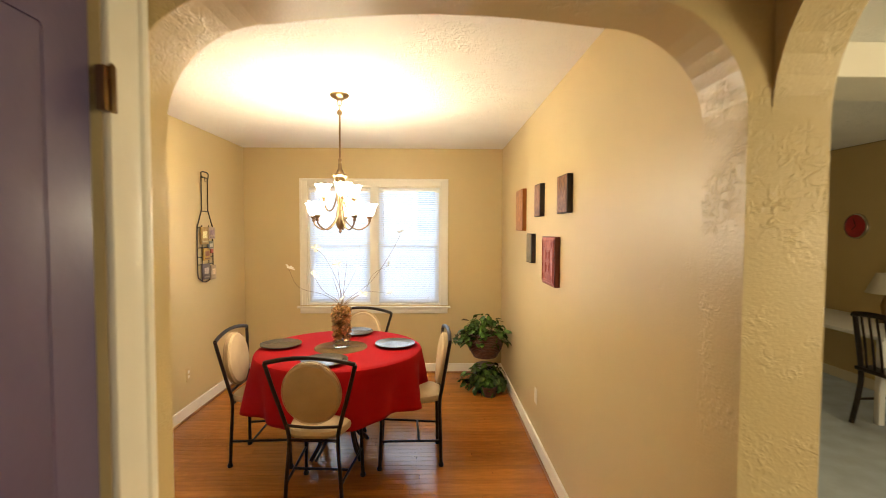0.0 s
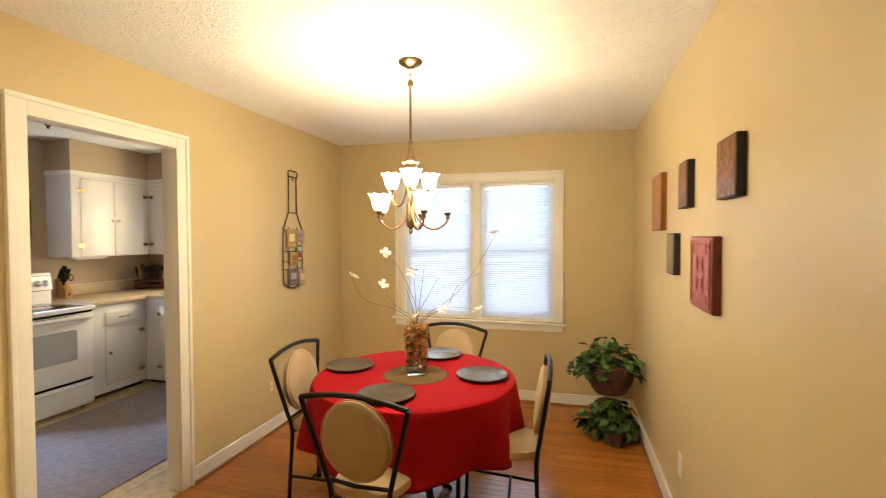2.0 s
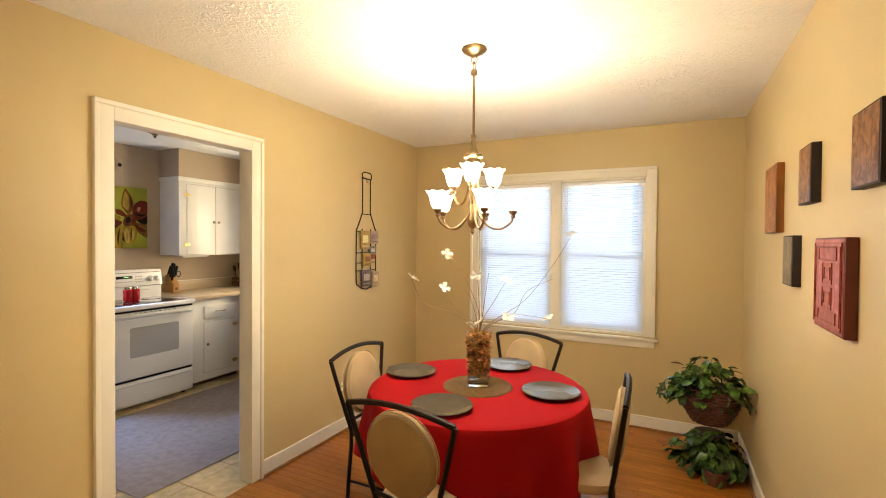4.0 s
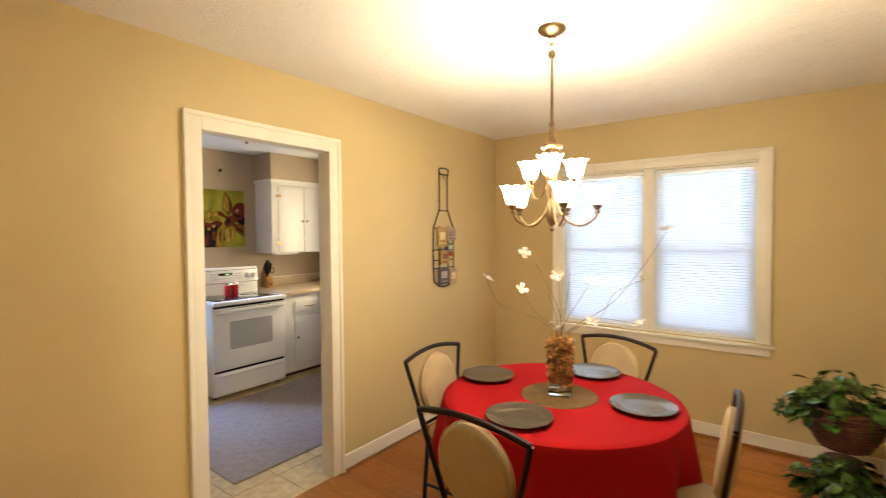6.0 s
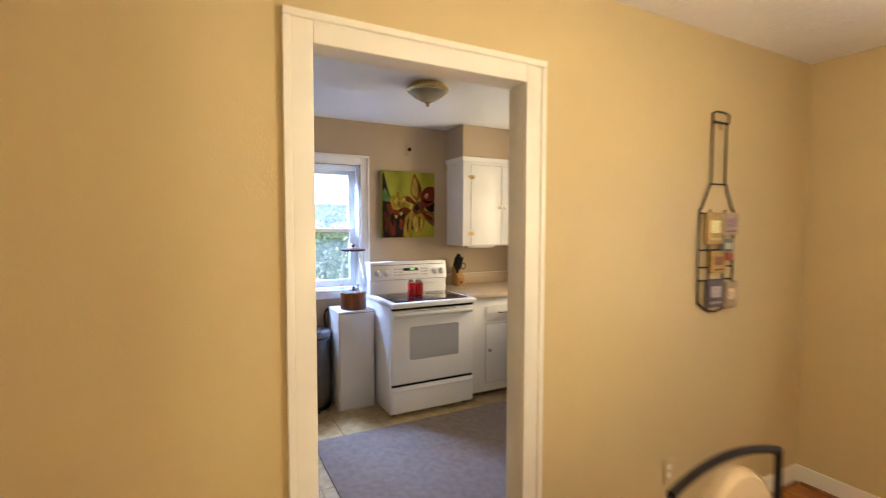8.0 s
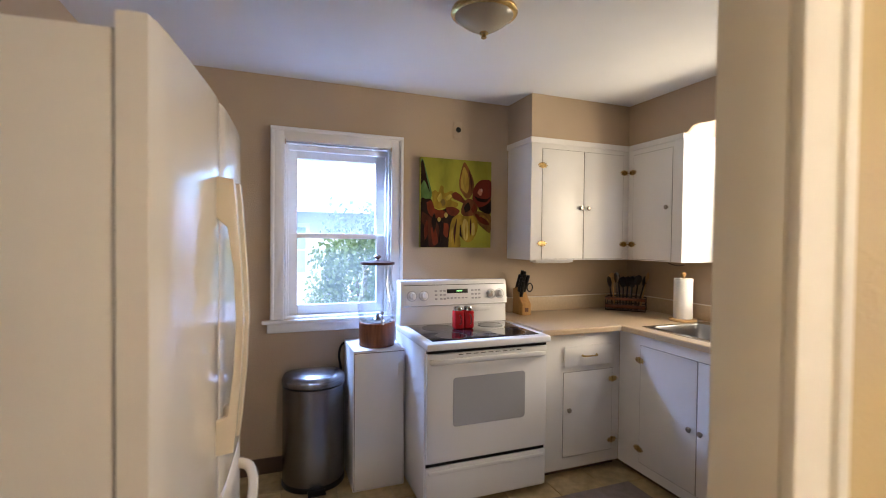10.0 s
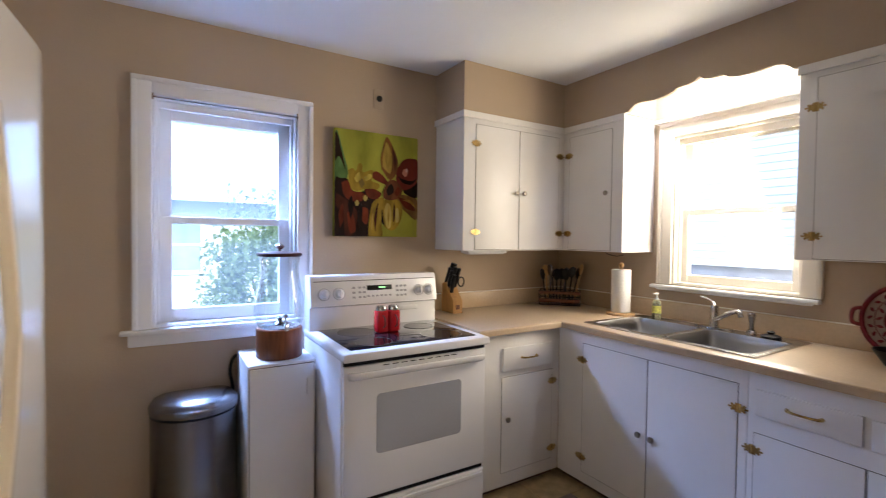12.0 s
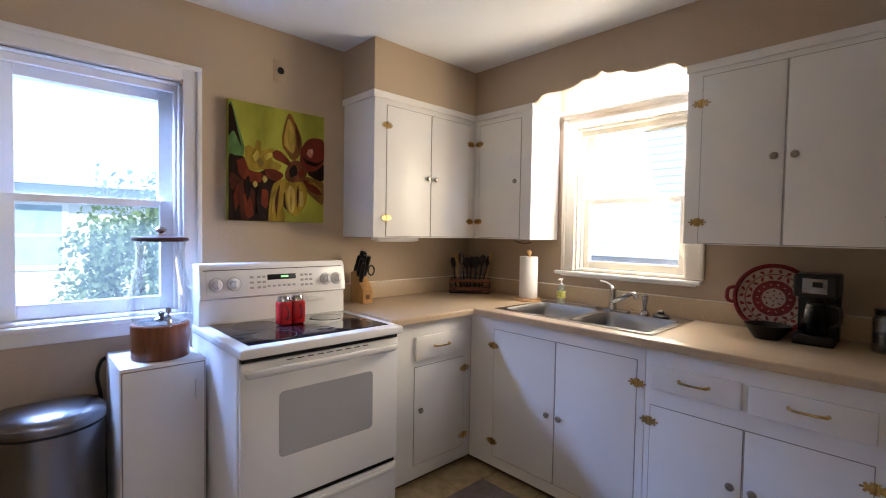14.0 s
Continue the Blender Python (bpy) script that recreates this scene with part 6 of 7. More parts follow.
def canvas():
    """A flower painting on a deep canvas: petals as paint laid on the cloth, each a shallow shape."""
    y0, y1, z0, z1, x = 3.772, 4.315, 1.424, 2.050, KW + 0.038
    t = thing("canvas_painting", "green and brown flower canvas hung above the stove", "painting", (KW, 4.06, z0))
    part("canvas", box(KW + 0.002, x, y0, y1, z0, z1, 0.003), oil("olive_painted_canvas", (0.30, 0.30, 0.035), 0.3, 3.0), t)
    w, h = y1 - y0, z1 - z0
    layer = [0]
    def blob(pts, col, name="petal", var=0.45, sc=9):
        layer[0] += 1
        d = x + 0.0004 + 0.00014 * layer[0]
        sm = smoothpath([(0, y0 + u * w, z0 + v * h) for u, v in pts] + [(0, y0 + pts[0][0] * w, z0 + pts[0][1] * h)], 5)[:-1]
        clamp = [(min(y1 - 0.001, max(y0 + 0.001, p.y)), min(z1 - 0.001, max(z0 + 0.001, p.z))) for p in sm]
        part(name, prism(clamp, "x", x - 0.0005, d), oil("oil_" + name, col, var, sc), t, smooth=False)
    rust, brown, dark, gold, cream = (0.105, 0.018, 0.006), (0.042, 0.011, 0.005), (0.012, 0.005, 0.003), (0.22, 0.145, 0.014), (0.36, 0.27, 0.06)
    blob([(0.0, 0.96), (0.03, 0.97), (0.09, 0.80), (0.15, 0.60), (0.10, 0.50), (0.0, 0.50)], (0.08, 0.15, 0.045), "leaf")
    blob([(0.0, 0.94), (0.03, 0.95), (0.08, 0.78), (0.12, 0.62), (0.05, 0.74), (0.0, 0.70)], dark, "shade")
    blob([(0.0, 0.0), (0.0, 0.50), (0.07, 0.54), (0.15, 0.53), (0.17, 0.45), (0.28, 0.42), (0.40, 0.46), (0.52, 0.42), (0.46, 0.34), (0.41, 0.20), (0.38, 0.0)], dark, "ground")
    blob([(0.15, 0.62), (0.20, 0.64), (0.24, 0.62), (0.27, 0.69), (0.31, 0.68), (0.32, 0.61), (0.42, 0.64), (0.46, 0.60), (0.42, 0.54), (0.52, 0.50), (0.46, 0.44), (0.34, 0.45), (0.24, 0.43), (0.17, 0.47), (0.16, 0.55)], (0.23, 0.155, 0.015), "pale_flower", 0.3)
    blob([(0.27, 0.52), (0.31, 0.55), (0.34, 0.50), (0.30, 0.46)], (0.13, 0.09, 0.02), "pale_flower", 0.3)
    blob([(0.08, 0.50), (0.15, 0.52), (0.20, 0.43), (0.30, 0.42), (0.36, 0.38), (0.28, 0.33), (0.16, 0.34), (0.10, 0.40)], rust, "petal")
    blob([(0.34, 0.45), (0.44, 0.46), (0.54, 0.42), (0.48, 0.36), (0.38, 0.38)], rust, "petal")
    blob([(0.02, 0.40), (0.10, 0.36), (0.20, 0.30), (0.26, 0.20), (0.20, 0.02), (0.12, 0.02), (0.10, 0.20), (0.02, 0.28)], brown, "petal")
    blob([(0.30, 0.28), (0.38, 0.26), (0.37, 0.12), (0.31, 0.16)], rust, "petal")
    blob([(0.14, 0.22), (0.20, 0.22), (0.24, 0.06), (0.17, 0.04)], rust, "petal")
    blob([(0.385, 0.0), (0.40, 0.18), (0.44, 0.33), (0.56, 0.38), (0.58, 0.28), (0.54, 0.16), (0.55, 0.0)], gold, "petal")
    blob([(0.54, 0.14), (0.55, 0.26), (0.60, 0.24), (0.58, 0.12)], dark, "shade")
    blob([(0.68, 0.42), (0.82, 0.42), (0.99, 0.38), (0.99, 0.18), (0.88, 0.23), (0.76, 0.32)], (0.15, 0.075, 0.018), "petal")
    blob([(0.74, 0.40), (0.88, 0.36), (0.97, 0.27), (0.84, 0.29)], rust, "petal")
    blob([(0.80, 0.48), (0.99, 0.56), (0.99, 0.40), (0.84, 0.43)], dark, "shade")
    blob([(0.58, 0.10), (0.56, 0.24), (0.58, 0.36), (0.68, 0.38), (0.78, 0.34), (0.80, 0.22), (0.74, 0.10), (0.66, 0.06)], gold, "petal")
    blob([(0.59, 0.12), (0.58, 0.26), (0.61, 0.33), (0.66, 0.28), (0.66, 0.12), (0.63, 0.08)], cream, "petal", 0.35)
    blob([(0.72, 0.14), (0.71, 0.26), (0.75, 0.28), (0.76, 0.16)], cream, "petal", 0.3)
    blob([(0.54, 0.66), (0.53, 0.76), (0.57, 0.92), (0.61, 0.97), (0.69, 0.86), (0.74, 0.74), (0.72, 0.62), (0.64, 0.56)], (0.15, 0.06, 0.015), "petal")
    blob([(0.55, 0.68), (0.55, 0.78), (0.59, 0.92), (0.64, 0.86), (0.67, 0.74), (0.64, 0.62)], (0.30, 0.20, 0.03), "petal", 0.35)
    blob([(0.43, 0.61), (0.48, 0.63), (0.56, 0.59), (0.64, 0.50), (0.52, 0.53), (0.44, 0.56)], rust, "petal")
    blob([(0.72, 0.56), (0.74, 0.68), (0.82, 0.77), (0.93, 0.79), (0.995, 0.76), (0.995, 0.58), (0.92, 0.50), (0.80, 0.47)], (0.12, 0.018, 0.010), "bud", 0.35, 4)
    blob([(0.79, 0.63), (0.82, 0.68), (0.87, 0.66), (0.84, 0.60)], (0.40, 0.16, 0.09), "glint", 0.3)
    blob([(0.56, 0.44), (0.60, 0.52), (0.66, 0.56), (0.74, 0.54), (0.80, 0.46), (0.74, 0.38), (0.64, 0.36), (0.57, 0.38)], (0.11, 0.035, 0.012), "flower_heart")
    # lights and darks laid over the petals
    for pts, col in (([(0.60, 0.66), (0.585, 0.78), (0.61, 0.90), (0.625, 0.78)], (0.27, 0.19, 0.03)), ([(0.70, 0.66), (0.715, 0.76), (0.66, 0.90), (0.685, 0.76)], brown),
                     ([(0.74, 0.60), (0.80, 0.54), (0.92, 0.53), (0.99, 0.60), (0.92, 0.565), (0.81, 0.575)], dark), ([(0.835, 0.66), (0.85, 0.685), (0.868, 0.665), (0.85, 0.645)], (0.72, 0.42, 0.30)),
                     ([(0.47, 0.04), (0.455, 0.18), (0.50, 0.33), (0.485, 0.18)], brown), ([(0.42, 0.05), (0.42, 0.16), (0.45, 0.28), (0.44, 0.14)], (0.27, 0.18, 0.03)),
                     ([(0.625, 0.10), (0.615, 0.22), (0.635, 0.31), (0.64, 0.20)], (0.26, 0.17, 0.03)), ([(0.69, 0.12), (0.685, 0.24), (0.70, 0.34), (0.71, 0.22)], brown),
                     ([(0.18, 0.16), (0.15, 0.30), (0.19, 0.38), (0.21, 0.26)], dark), ([(0.06, 0.08), (0.05, 0.22), (0.09, 0.30), (0.10, 0.16)], rust), ([(0.28, 0.06), (0.26, 0.20), (0.31, 0.30), (0.31, 0.16)], dark),
                     ([(0.62, 0.40), (0.60, 0.46), (0.66, 0.52), (0.69, 0.44)], dark), ([(0.70, 0.44), (0.74, 0.50), (0.77, 0.46), (0.73, 0.40)], rust), ([(0.80, 0.37), (0.90, 0.34), (0.98, 0.29), (0.90, 0.37)], (0.24, 0.13, 0.02)),
                     ([(0.22, 0.55), (0.27, 0.61), (0.29, 0.56), (0.25, 0.51)], (0.36, 0.28, 0.04)), ([(0.33, 0.56), (0.40, 0.60), (0.42, 0.57), (0.36, 0.53)], (0.36, 0.28, 0.04))):
        blob(pts, col, "stroke", 0.4, 14)
    for u, v, s in ((0.25, 0.315, 0.024), (0.345, 0.365, 0.026)):
        blob([(u - s, v), (u, v + s * 1.2), (u + s, v), (u, v - s * 1.2)], cream, "dot", 0.2)


canvas()

t = thing("flush_ceiling_light", "brass flush ceiling light with ribbed glass bowl, off", "ceiling light", (-3.55, 3.65, KH))
part("pan", lathe([(0, 0), (0.112, 0), (0.122, -0.012), (0.140, -0.028), (0.143, -0.042), (0.132, -0.052), (0.122, -0.054), (0, -0.054)], 40, (-3.55, 3.65, KH)), M_BRASS, t)
part("glass_bowl", lathe([(0.126, -0.052), (0.116, -0.064), (0.085, -0.088), (0.050, -0.108), (0.020, -0.120), (0, -0.121)], 40, (-3.55, 3.65, KH)), mat("ribbed_glass", (0.72, 0.68, 0.55), 0.10, trans=0.55, bump=0.002, bump_scale=25), t)
part("finial", lathe([(0.018, -0.118), (0.020, -0.126), (0.008, -0.134), (0.013, -0.143), (0, -0.150)], 16, (-3.55, 3.65, KH)), M_BRASS, t)


def knife_block():
    t = thing("knife_block", "light wooden knife block full of black-handled knives", "knife block", (-4.68, 4.50, 0.9385))
    X, Y = -4.69, 4.535
    part("block", prism([(X - 0.07, 0.939), (X + 0.070, 0.939), (X + 0.070, 1.02), (X + 0.02, 1.075), (X - 0.02, 1.135), (X - 0.07, 1.125)], "y", Y - 0.036, Y + 0.036, bev=0.004), mat("honey_wood", (0.40, 0.22, 0.07), 0.45, var=0.15, var_scale=12, stretch=(6, 6, 0.7), bump=0.0004), t)
    part("mark", box(X + 0.070, X + 0.0715, Y - 0.014, Y + 0.014, 0.965, 0.993, 0.0005), mat("dark_brand_mark", (0.12, 0.05, 0.03), 0.6), t)
    rng = random.Random(2)
    for i in range(7):
        a, b = (i % 3 - 1) * 0.021, (i // 3) * 0.034
        p = Vector((X - 0.045 + b, Y + a, 1.115 - 0.022 * (i // 3)))
        d = Vector((0.35 + rng.uniform(-0.05, 0.05), rng.uniform(-0.05, 0.05), 1)).normalized()
        part("knife_handle", tube([p, p + d * 0.04, p + d * rng.uniform(0.12, 0.16)], [0.012, 0.015, 0.013], 8), M_BLACK, t)
    c = Vector((X + 0.055, Y + 0.03, 1.09))
    sc = part("scissors", tube([c + Vector((0.004, 0.022 * math.cos(a), 0.05 + 0.03 * math.sin(a))) for a in [i * math.pi / 8 for i in range(16)]], 0.005, 6, cyclic=True), M_BLACK, t)
    part("steel_handle", tube([(X - 0.03, Y, 1.10), (X - 0.01, Y, 1.20)], 0.008, 8), M_STEEL, t)


knife_block()


def utensils():
    CX, CY = -4.62, 5.44
    t = thing("utensil_basket", "dark wire basket of kitchen utensils in the corner", "utensil holder", (CX, CY, 0.9385))
    rot = Matrix.Translation((CX, CY, 0)) @ pose(0, 0, 0, 0, 0, 42)
    W, D = 0.145, 0.065
    for z in (0.942, 0.985, 1.04):
        part("wire", moved(tube([(-W, -D, z), (W, -D, z), (W, D, z), (-W, D, z)], 0.004, 6, cyclic=True), rot), M_IRON, t)
    for x in (-W, -W / 2, 0, W / 2, W):
        for y in (-D, D):
            part("wire", moved(tube([(x, y, 0.940), (x, y, 1.042)], 0.003, 5), rot), M_IRON, t)
    part("tray", moved(box(-W, W, -D, D, 0.939, 0.944, 0.001), rot), M_WOOD, t)
    part("slat", moved(box(-W, W, -D - 0.008, -D, 0.96, 0.985, 0.002), rot), M_WOOD, t)
    part("slat", moved(box(-W, W, -D - 0.008, -D, 1.02, 1.04, 0.002), rot), M_WOOD, t)
    rng = random.Random(6)
    for i in range(11):
        a = -0.10 + 0.02 * i
        m = M_BEECH if i in (1, 10) else (M_STEEL if i % 4 == 2 else M_BLACK)
        p, q = Vector((a, rng.uniform(-0.03, 0.03), 0.946)), Vector((a * 1.35 + rng.uniform(-0.02, 0.02), rng.uniform(-0.04, 0.04), 1.13 + rng.uniform(-0.02, 0.04)))
        u = part("utensil", moved(tube([p, q], 0.006, 6), rot), m, t)
        dr = (q - p).normalized()
        head = lathe([(0, -0.045), (0.018, -0.032), (0.030, 0.0), (0.025, 0.034), (0, 0.048)], 12)
        part("head", moved(head, rot @ Matrix.Translation(q + dr * 0.03) @ dr.to_track_quat("Z", "Y").to_matrix().to_4x4() @ Matrix.Diagonal((1, 0.35, 1, 1))), m, u)


utensils()
t = thing("paper_towel_holder", "roll of white paper towel on a wooden stand", "paper towel", (-4.105, 5.46, 0.9385))
part("base", lathe([(0, 0), (0.088, 0), (0.090, 0.006), (0.086, 0.016), (0, 0.016)], 36, (-4.105, 5.46, 0.9388)), M_BEECH, t)
part("roll", lathe([(0.02, 0.018), (0.058, 0.018), (0.060, 0.022), (0.060, 0.288), (0.058, 0.292), (0.02, 0.292)], 36, (-4.105, 5.46, 0.9388)), mat("white_paper", (0.82, 0.81, 0.79), 0.95, bump=0.0015, bump_scale=90), t, "white quilted paper roll")
part("post", lathe([(0.009, 0.016), (0.009, 0.305), (0.016, 0.312), (0.017, 0.325), (0.008, 0.336), (0, 0.337)], 16, (-4.105, 5.46, 0.9388)), M_BEECH, t)
t = thing("soap_bottle", "clear green dish soap bottle with white pump", "soap bottle", (-3.935, 5.575, 0.9385))
part("bottle", lathe([(0, 0), (0.024, 0), (0.026, 0.006), (0.026, 0.09), (0.020, 0.105), (0.010, 0.112), (0, 0.113)], 20, (-3.897, 5.53, 0.944)), mat("green_soap", (0.72, 0.76, 0.55), 0.12, trans=0.7), t)
part("label", lathe([(0.0264, 0.03), (0.0264, 0.075)], 20, (-3.897, 5.53, 0.944)), mat("soap_label", (0.62, 0.62, 0.14), 0.5, var=0.4, var_scale=80), t)
part("pump", lathe([(0.011, 0.112), (0.011, 0.122), (0.004, 0.124), (0.004, 0.145), (0.010, 0.147), (0.010, 0.155), (0, 0.156)], 16, (-3.897, 5.53, 0.944)), M_ENAMEL, t)
part("nozzle", tube([(-3.897, 5.53, 1.095), (-3.897, 5.497, 1.093)], 0.004, 6), M_ENAMEL, t)


def platter():
    """A large patterned serving platter leaning on the wall."""
    t = thing("serving_platter", "red and cream patterned round platter leaning on the wall", "platter", (-2.80, 5.53, 0.9385))
    m = Matrix.Translation((-2.770, 5.53, 1.10)) @ pose(0, 0, 0, 90 - 14) @ Matrix.Diagonal((0.94, 0.94, 1, 1))
    M_CREAM = mat("cream_glaze", (0.40, 0.27, 0.22), 0.18, var=0.08)
    M_REDG = mat("red_glaze", (0.17, 0.014, 0.022), 0.2, var=0.2, var_scale=30)
    part("plate", moved(lathe([(0, 0.0), (0.12, 0.0), (0.168, 0.018), (0.170, 0.022), (0.164, 0.022), (0.118, 0.006), (0, 0.006)], 56), m), M_CREAM, t)
    for r, wdt in ((0.161, 0.011), (0.120, 0.0022), (0.085, 0.004), (0.052, 0.003)):
        z = 0.0235 if r > 0.15 else 0.0075
        part("ring", moved(tube([(r * math.cos(a), r * math.sin(a), z) for a in [2 * math.pi * i / 56 for i in range(56)]], wdt, 5, cyclic=True, flat=1.0), m), M_REDG, t)
    part("rosette", moved(lathe([(0.055, 0.0065), (0.083, 0.0068)], 48), m), M_REDG, t)
    n = 0
    for r, k, s in ((0.136, 22, 0.014), (0.104, 18, 0.013), (0.068, 14, 0.006), (0.036, 8, 0.007), (0.014, 4, 0.006)):
        z = 0.0075 if r < 0.12 else 0.0135
        for i in range(k):
            a = 2 * math.pi * i / k
            mm = m @ pose(0, 0, 0, 0, 0, math.degrees(a)) @ Matrix.Translation((r, 0, z)) @ pose(0, 0, 0, 0, 0, 35 if i % 2 else -35) @ Matrix.Diagonal((s, s * 0.5, 0.0015, 1))
            part("motif", moved(lathe([(0, 1), (0.7, 0.7), (1, 0)], 8), mm), M_CREAM if 0.055 < r < 0.083 else M_REDG, t)
    for s in (-1, 1):
        part("ear", moved(tube(smoothpath([(s * 0.165, 0.04, 0.02), (s * 0.19, 0.03, 0.024), (s * 0.196, 0, 0.025), (s * 0.19, -0.03, 0.024), (s * 0.165, -0.04, 0.02)], 4), 0.009, 8), m), M_REDG, t)


platter()
t = thing("black_bowl", "low black ceramic bowl on the worktop", "bowl", (-2.80, 5.37, 0.9385))
part("bowl", lathe([(0, 0.0), (0.05, 0.0), (0.055, 0.008), (0.085, 0.055), (0.088, 0.062), (0.083, 0.062), (0.05, 0.015), (0, 0.012)], 36, (-2.76, 5.38, 0.9388)), M_BLACK, t)


def coffee_maker():
    X, Y, Z = -2.60, 5.44, 0.9388
    t = thing("coffee_maker", "black drip coffee maker with grey control panel", "coffee maker", (X, Y, Z))
    t.scale = (0.74, 0.85, 0.88)
    part("base", box(X - 0.095, X + 0.095, Y - 0.11, Y + 0.11, Z, Z + 0.045, 0.01, 3), M_BLACK, t)
    part("column", box(X - 0.095, X + 0.095, Y + 0.03, Y + 0.11, Z + 0.04, Z + 0.27, 0.008, 3), M_BLACK, t)
    part("head", box(X - 0.098, X + 0.098, Y - 0.105, Y + 0.11, Z + 0.225, Z + 0.335, 0.012, 3), M_BLACK, t)
    p = part("control_panel", box(X - 0.055, X + 0.055, Y - 0.108, Y - 0.104, Z + 0.245, Z + 0.315, 0.001), M_STEEL, t, "brushed grey panel")
    part("display", box(X - 0.01, X + 0.035, Y - 0.110, Y - 0.108, Z + 0.275, Z + 0.30, 0.0005), M_BLACK, p)
    c = part("carafe", lathe([(0, 0.0), (0.058, 0.0), (0.066, 0.02), (0.068, 0.07), (0.055, 0.12), (0.045, 0.145)], 32, (X, Y - 0.035, Z + 0.047)), thin_glass("smoked_glass", (0.30, 0.27, 0.25), 0.5), t, "smoked glass carafe")
    part("lid", lathe([(0, 0.165), (0.035, 0.162), (0.046, 0.150), (0.046, 0.143), (0, 0.143)], 24, (X, Y - 0.035, Z + 0.047)), M_BLACK, c)
    part("handle", tube(smoothpath([(X + 0.045, Y - 0.05, Z + 0.19), (X + 0.105, Y - 0.07, Z + 0.185), (X + 0.112, Y - 0.072, Z + 0.12), (X + 0.07, Y - 0.055, Z + 0.085)], 5), 0.009, 8), M_BLACK, c)


coffee_maker()
t = thing("glass_canister", "small glass jar with dark beans and black lid", "jar", (-2.37, 5.44, 0.9388))
part("jar", lathe([(0, 0), (0.055, 0), (0.06, 0.01), (0.06, 0.13), (0.05, 0.15), (0.047, 0.15), (0.056, 0.13), (0.056, 0.01), (0, 0.006)], 28, (-2.37, 5.44, 0.9388)), M_JAR, t)
part("beans", lathe([(0, 0.008), (0.054, 0.008), (0.054, 0.075), (0, 0.08)], 24, (-2.37, 5.44, 0.9388)), mat("dark_beans", (0.03, 0.016, 0.01), 0.5, bump=0.004, bump_scale=90), t)
part("lid", lathe([(0.052, 0.148), (0.054, 0.17), (0, 0.175)], 24, (-2.37, 5.44, 0.9388)), M_BLACK, t)

o = new("rug", finish(box(-3.95, -2.54, 2.94, 4.86, 0.002, 0.011, 0.004), "rug", M_RUG))
tagged(o, "large grey low-pile rug on the kitchen floor", "rug")
# unseen strip and lamp, added to brighten the niche round the sink window
tube_light = thing("valance_light", "unseen white strip light added behind the scalloped valance, lit", "light fixture", (-3.54, 5.36, 2.40))
part("housing", box(-3.86, -3.22, 5.336, 5.385, 2.425, 2.484, 0.004), M_ENAMEL, tube_light)
part("tube", moved(lathe([(0, -0.29), (0.013, -0.29), (0.013, 0.29), (0, 0.29)], 16), Matrix.Translation((-3.54, 5.362, 2.405)) @ pose(0, 0, 0, 0, 90, 0)), mat("lit_tube", (1, 0.95, 0.85), 0.4, emit=6.0, emit_color=(1.0, 0.93, 0.80)), tube_light)
lamp("valance_fill_lamp", "AREA", 4.0, (1.0, 0.97, 0.92), look((-3.54, 5.40, 2.375), (-3.54, 5.62, 2.13)), size=0.58, size_y=0.06)

# ---- living room seen through the side archway ----
t = thing("wall_clock", "round red wall clock with a chrome rim", "clock", (LE, 5.06, 1.64))
fm = Matrix.Translation((LE, 5.06, 1.64)) @ pose(0, 0, 0, 0, -90, 0)
part("case", moved(lathe([(0, 0), (0.125, 0), (0.135, 0.012), (0.130, 0.03), (0.118, 0.032), (0.116, 0.02), (0, 0.02)], 40), fm), M_CHROME, t)
f = part("face", moved(lathe([(0, 0.021), (0.116, 0.021)], 40), fm), mat("red_clock_face", (0.42, 0.02, 0.03), 0.3, var=0.1), t)
for a, l in ((40, 0.06), (290, 0.09)):
    part("hand_bar", moved(box(-0.004, 0.004, 0, l, 0.023, 0.025), fm @ pose(0, 0, 0, 0, 0, a)), M_BLACK, f)
t = thing("white_side_table", "white topped desk against the living room wall", "desk", (3.95, 4.75, 0))
part("top", box(3.55, 4.33, 3.95, 6.00, 0.70, 0.735, 0.006), M_WHITE, t)
for x in (3.60, 4.28):
    for y in (4.01, 5.94):
        part("leg", box(x - 0.025, x + 0.025, y - 0.025, y + 0.025, 0.002, 0.70, 0.004), M_WHITE, t)


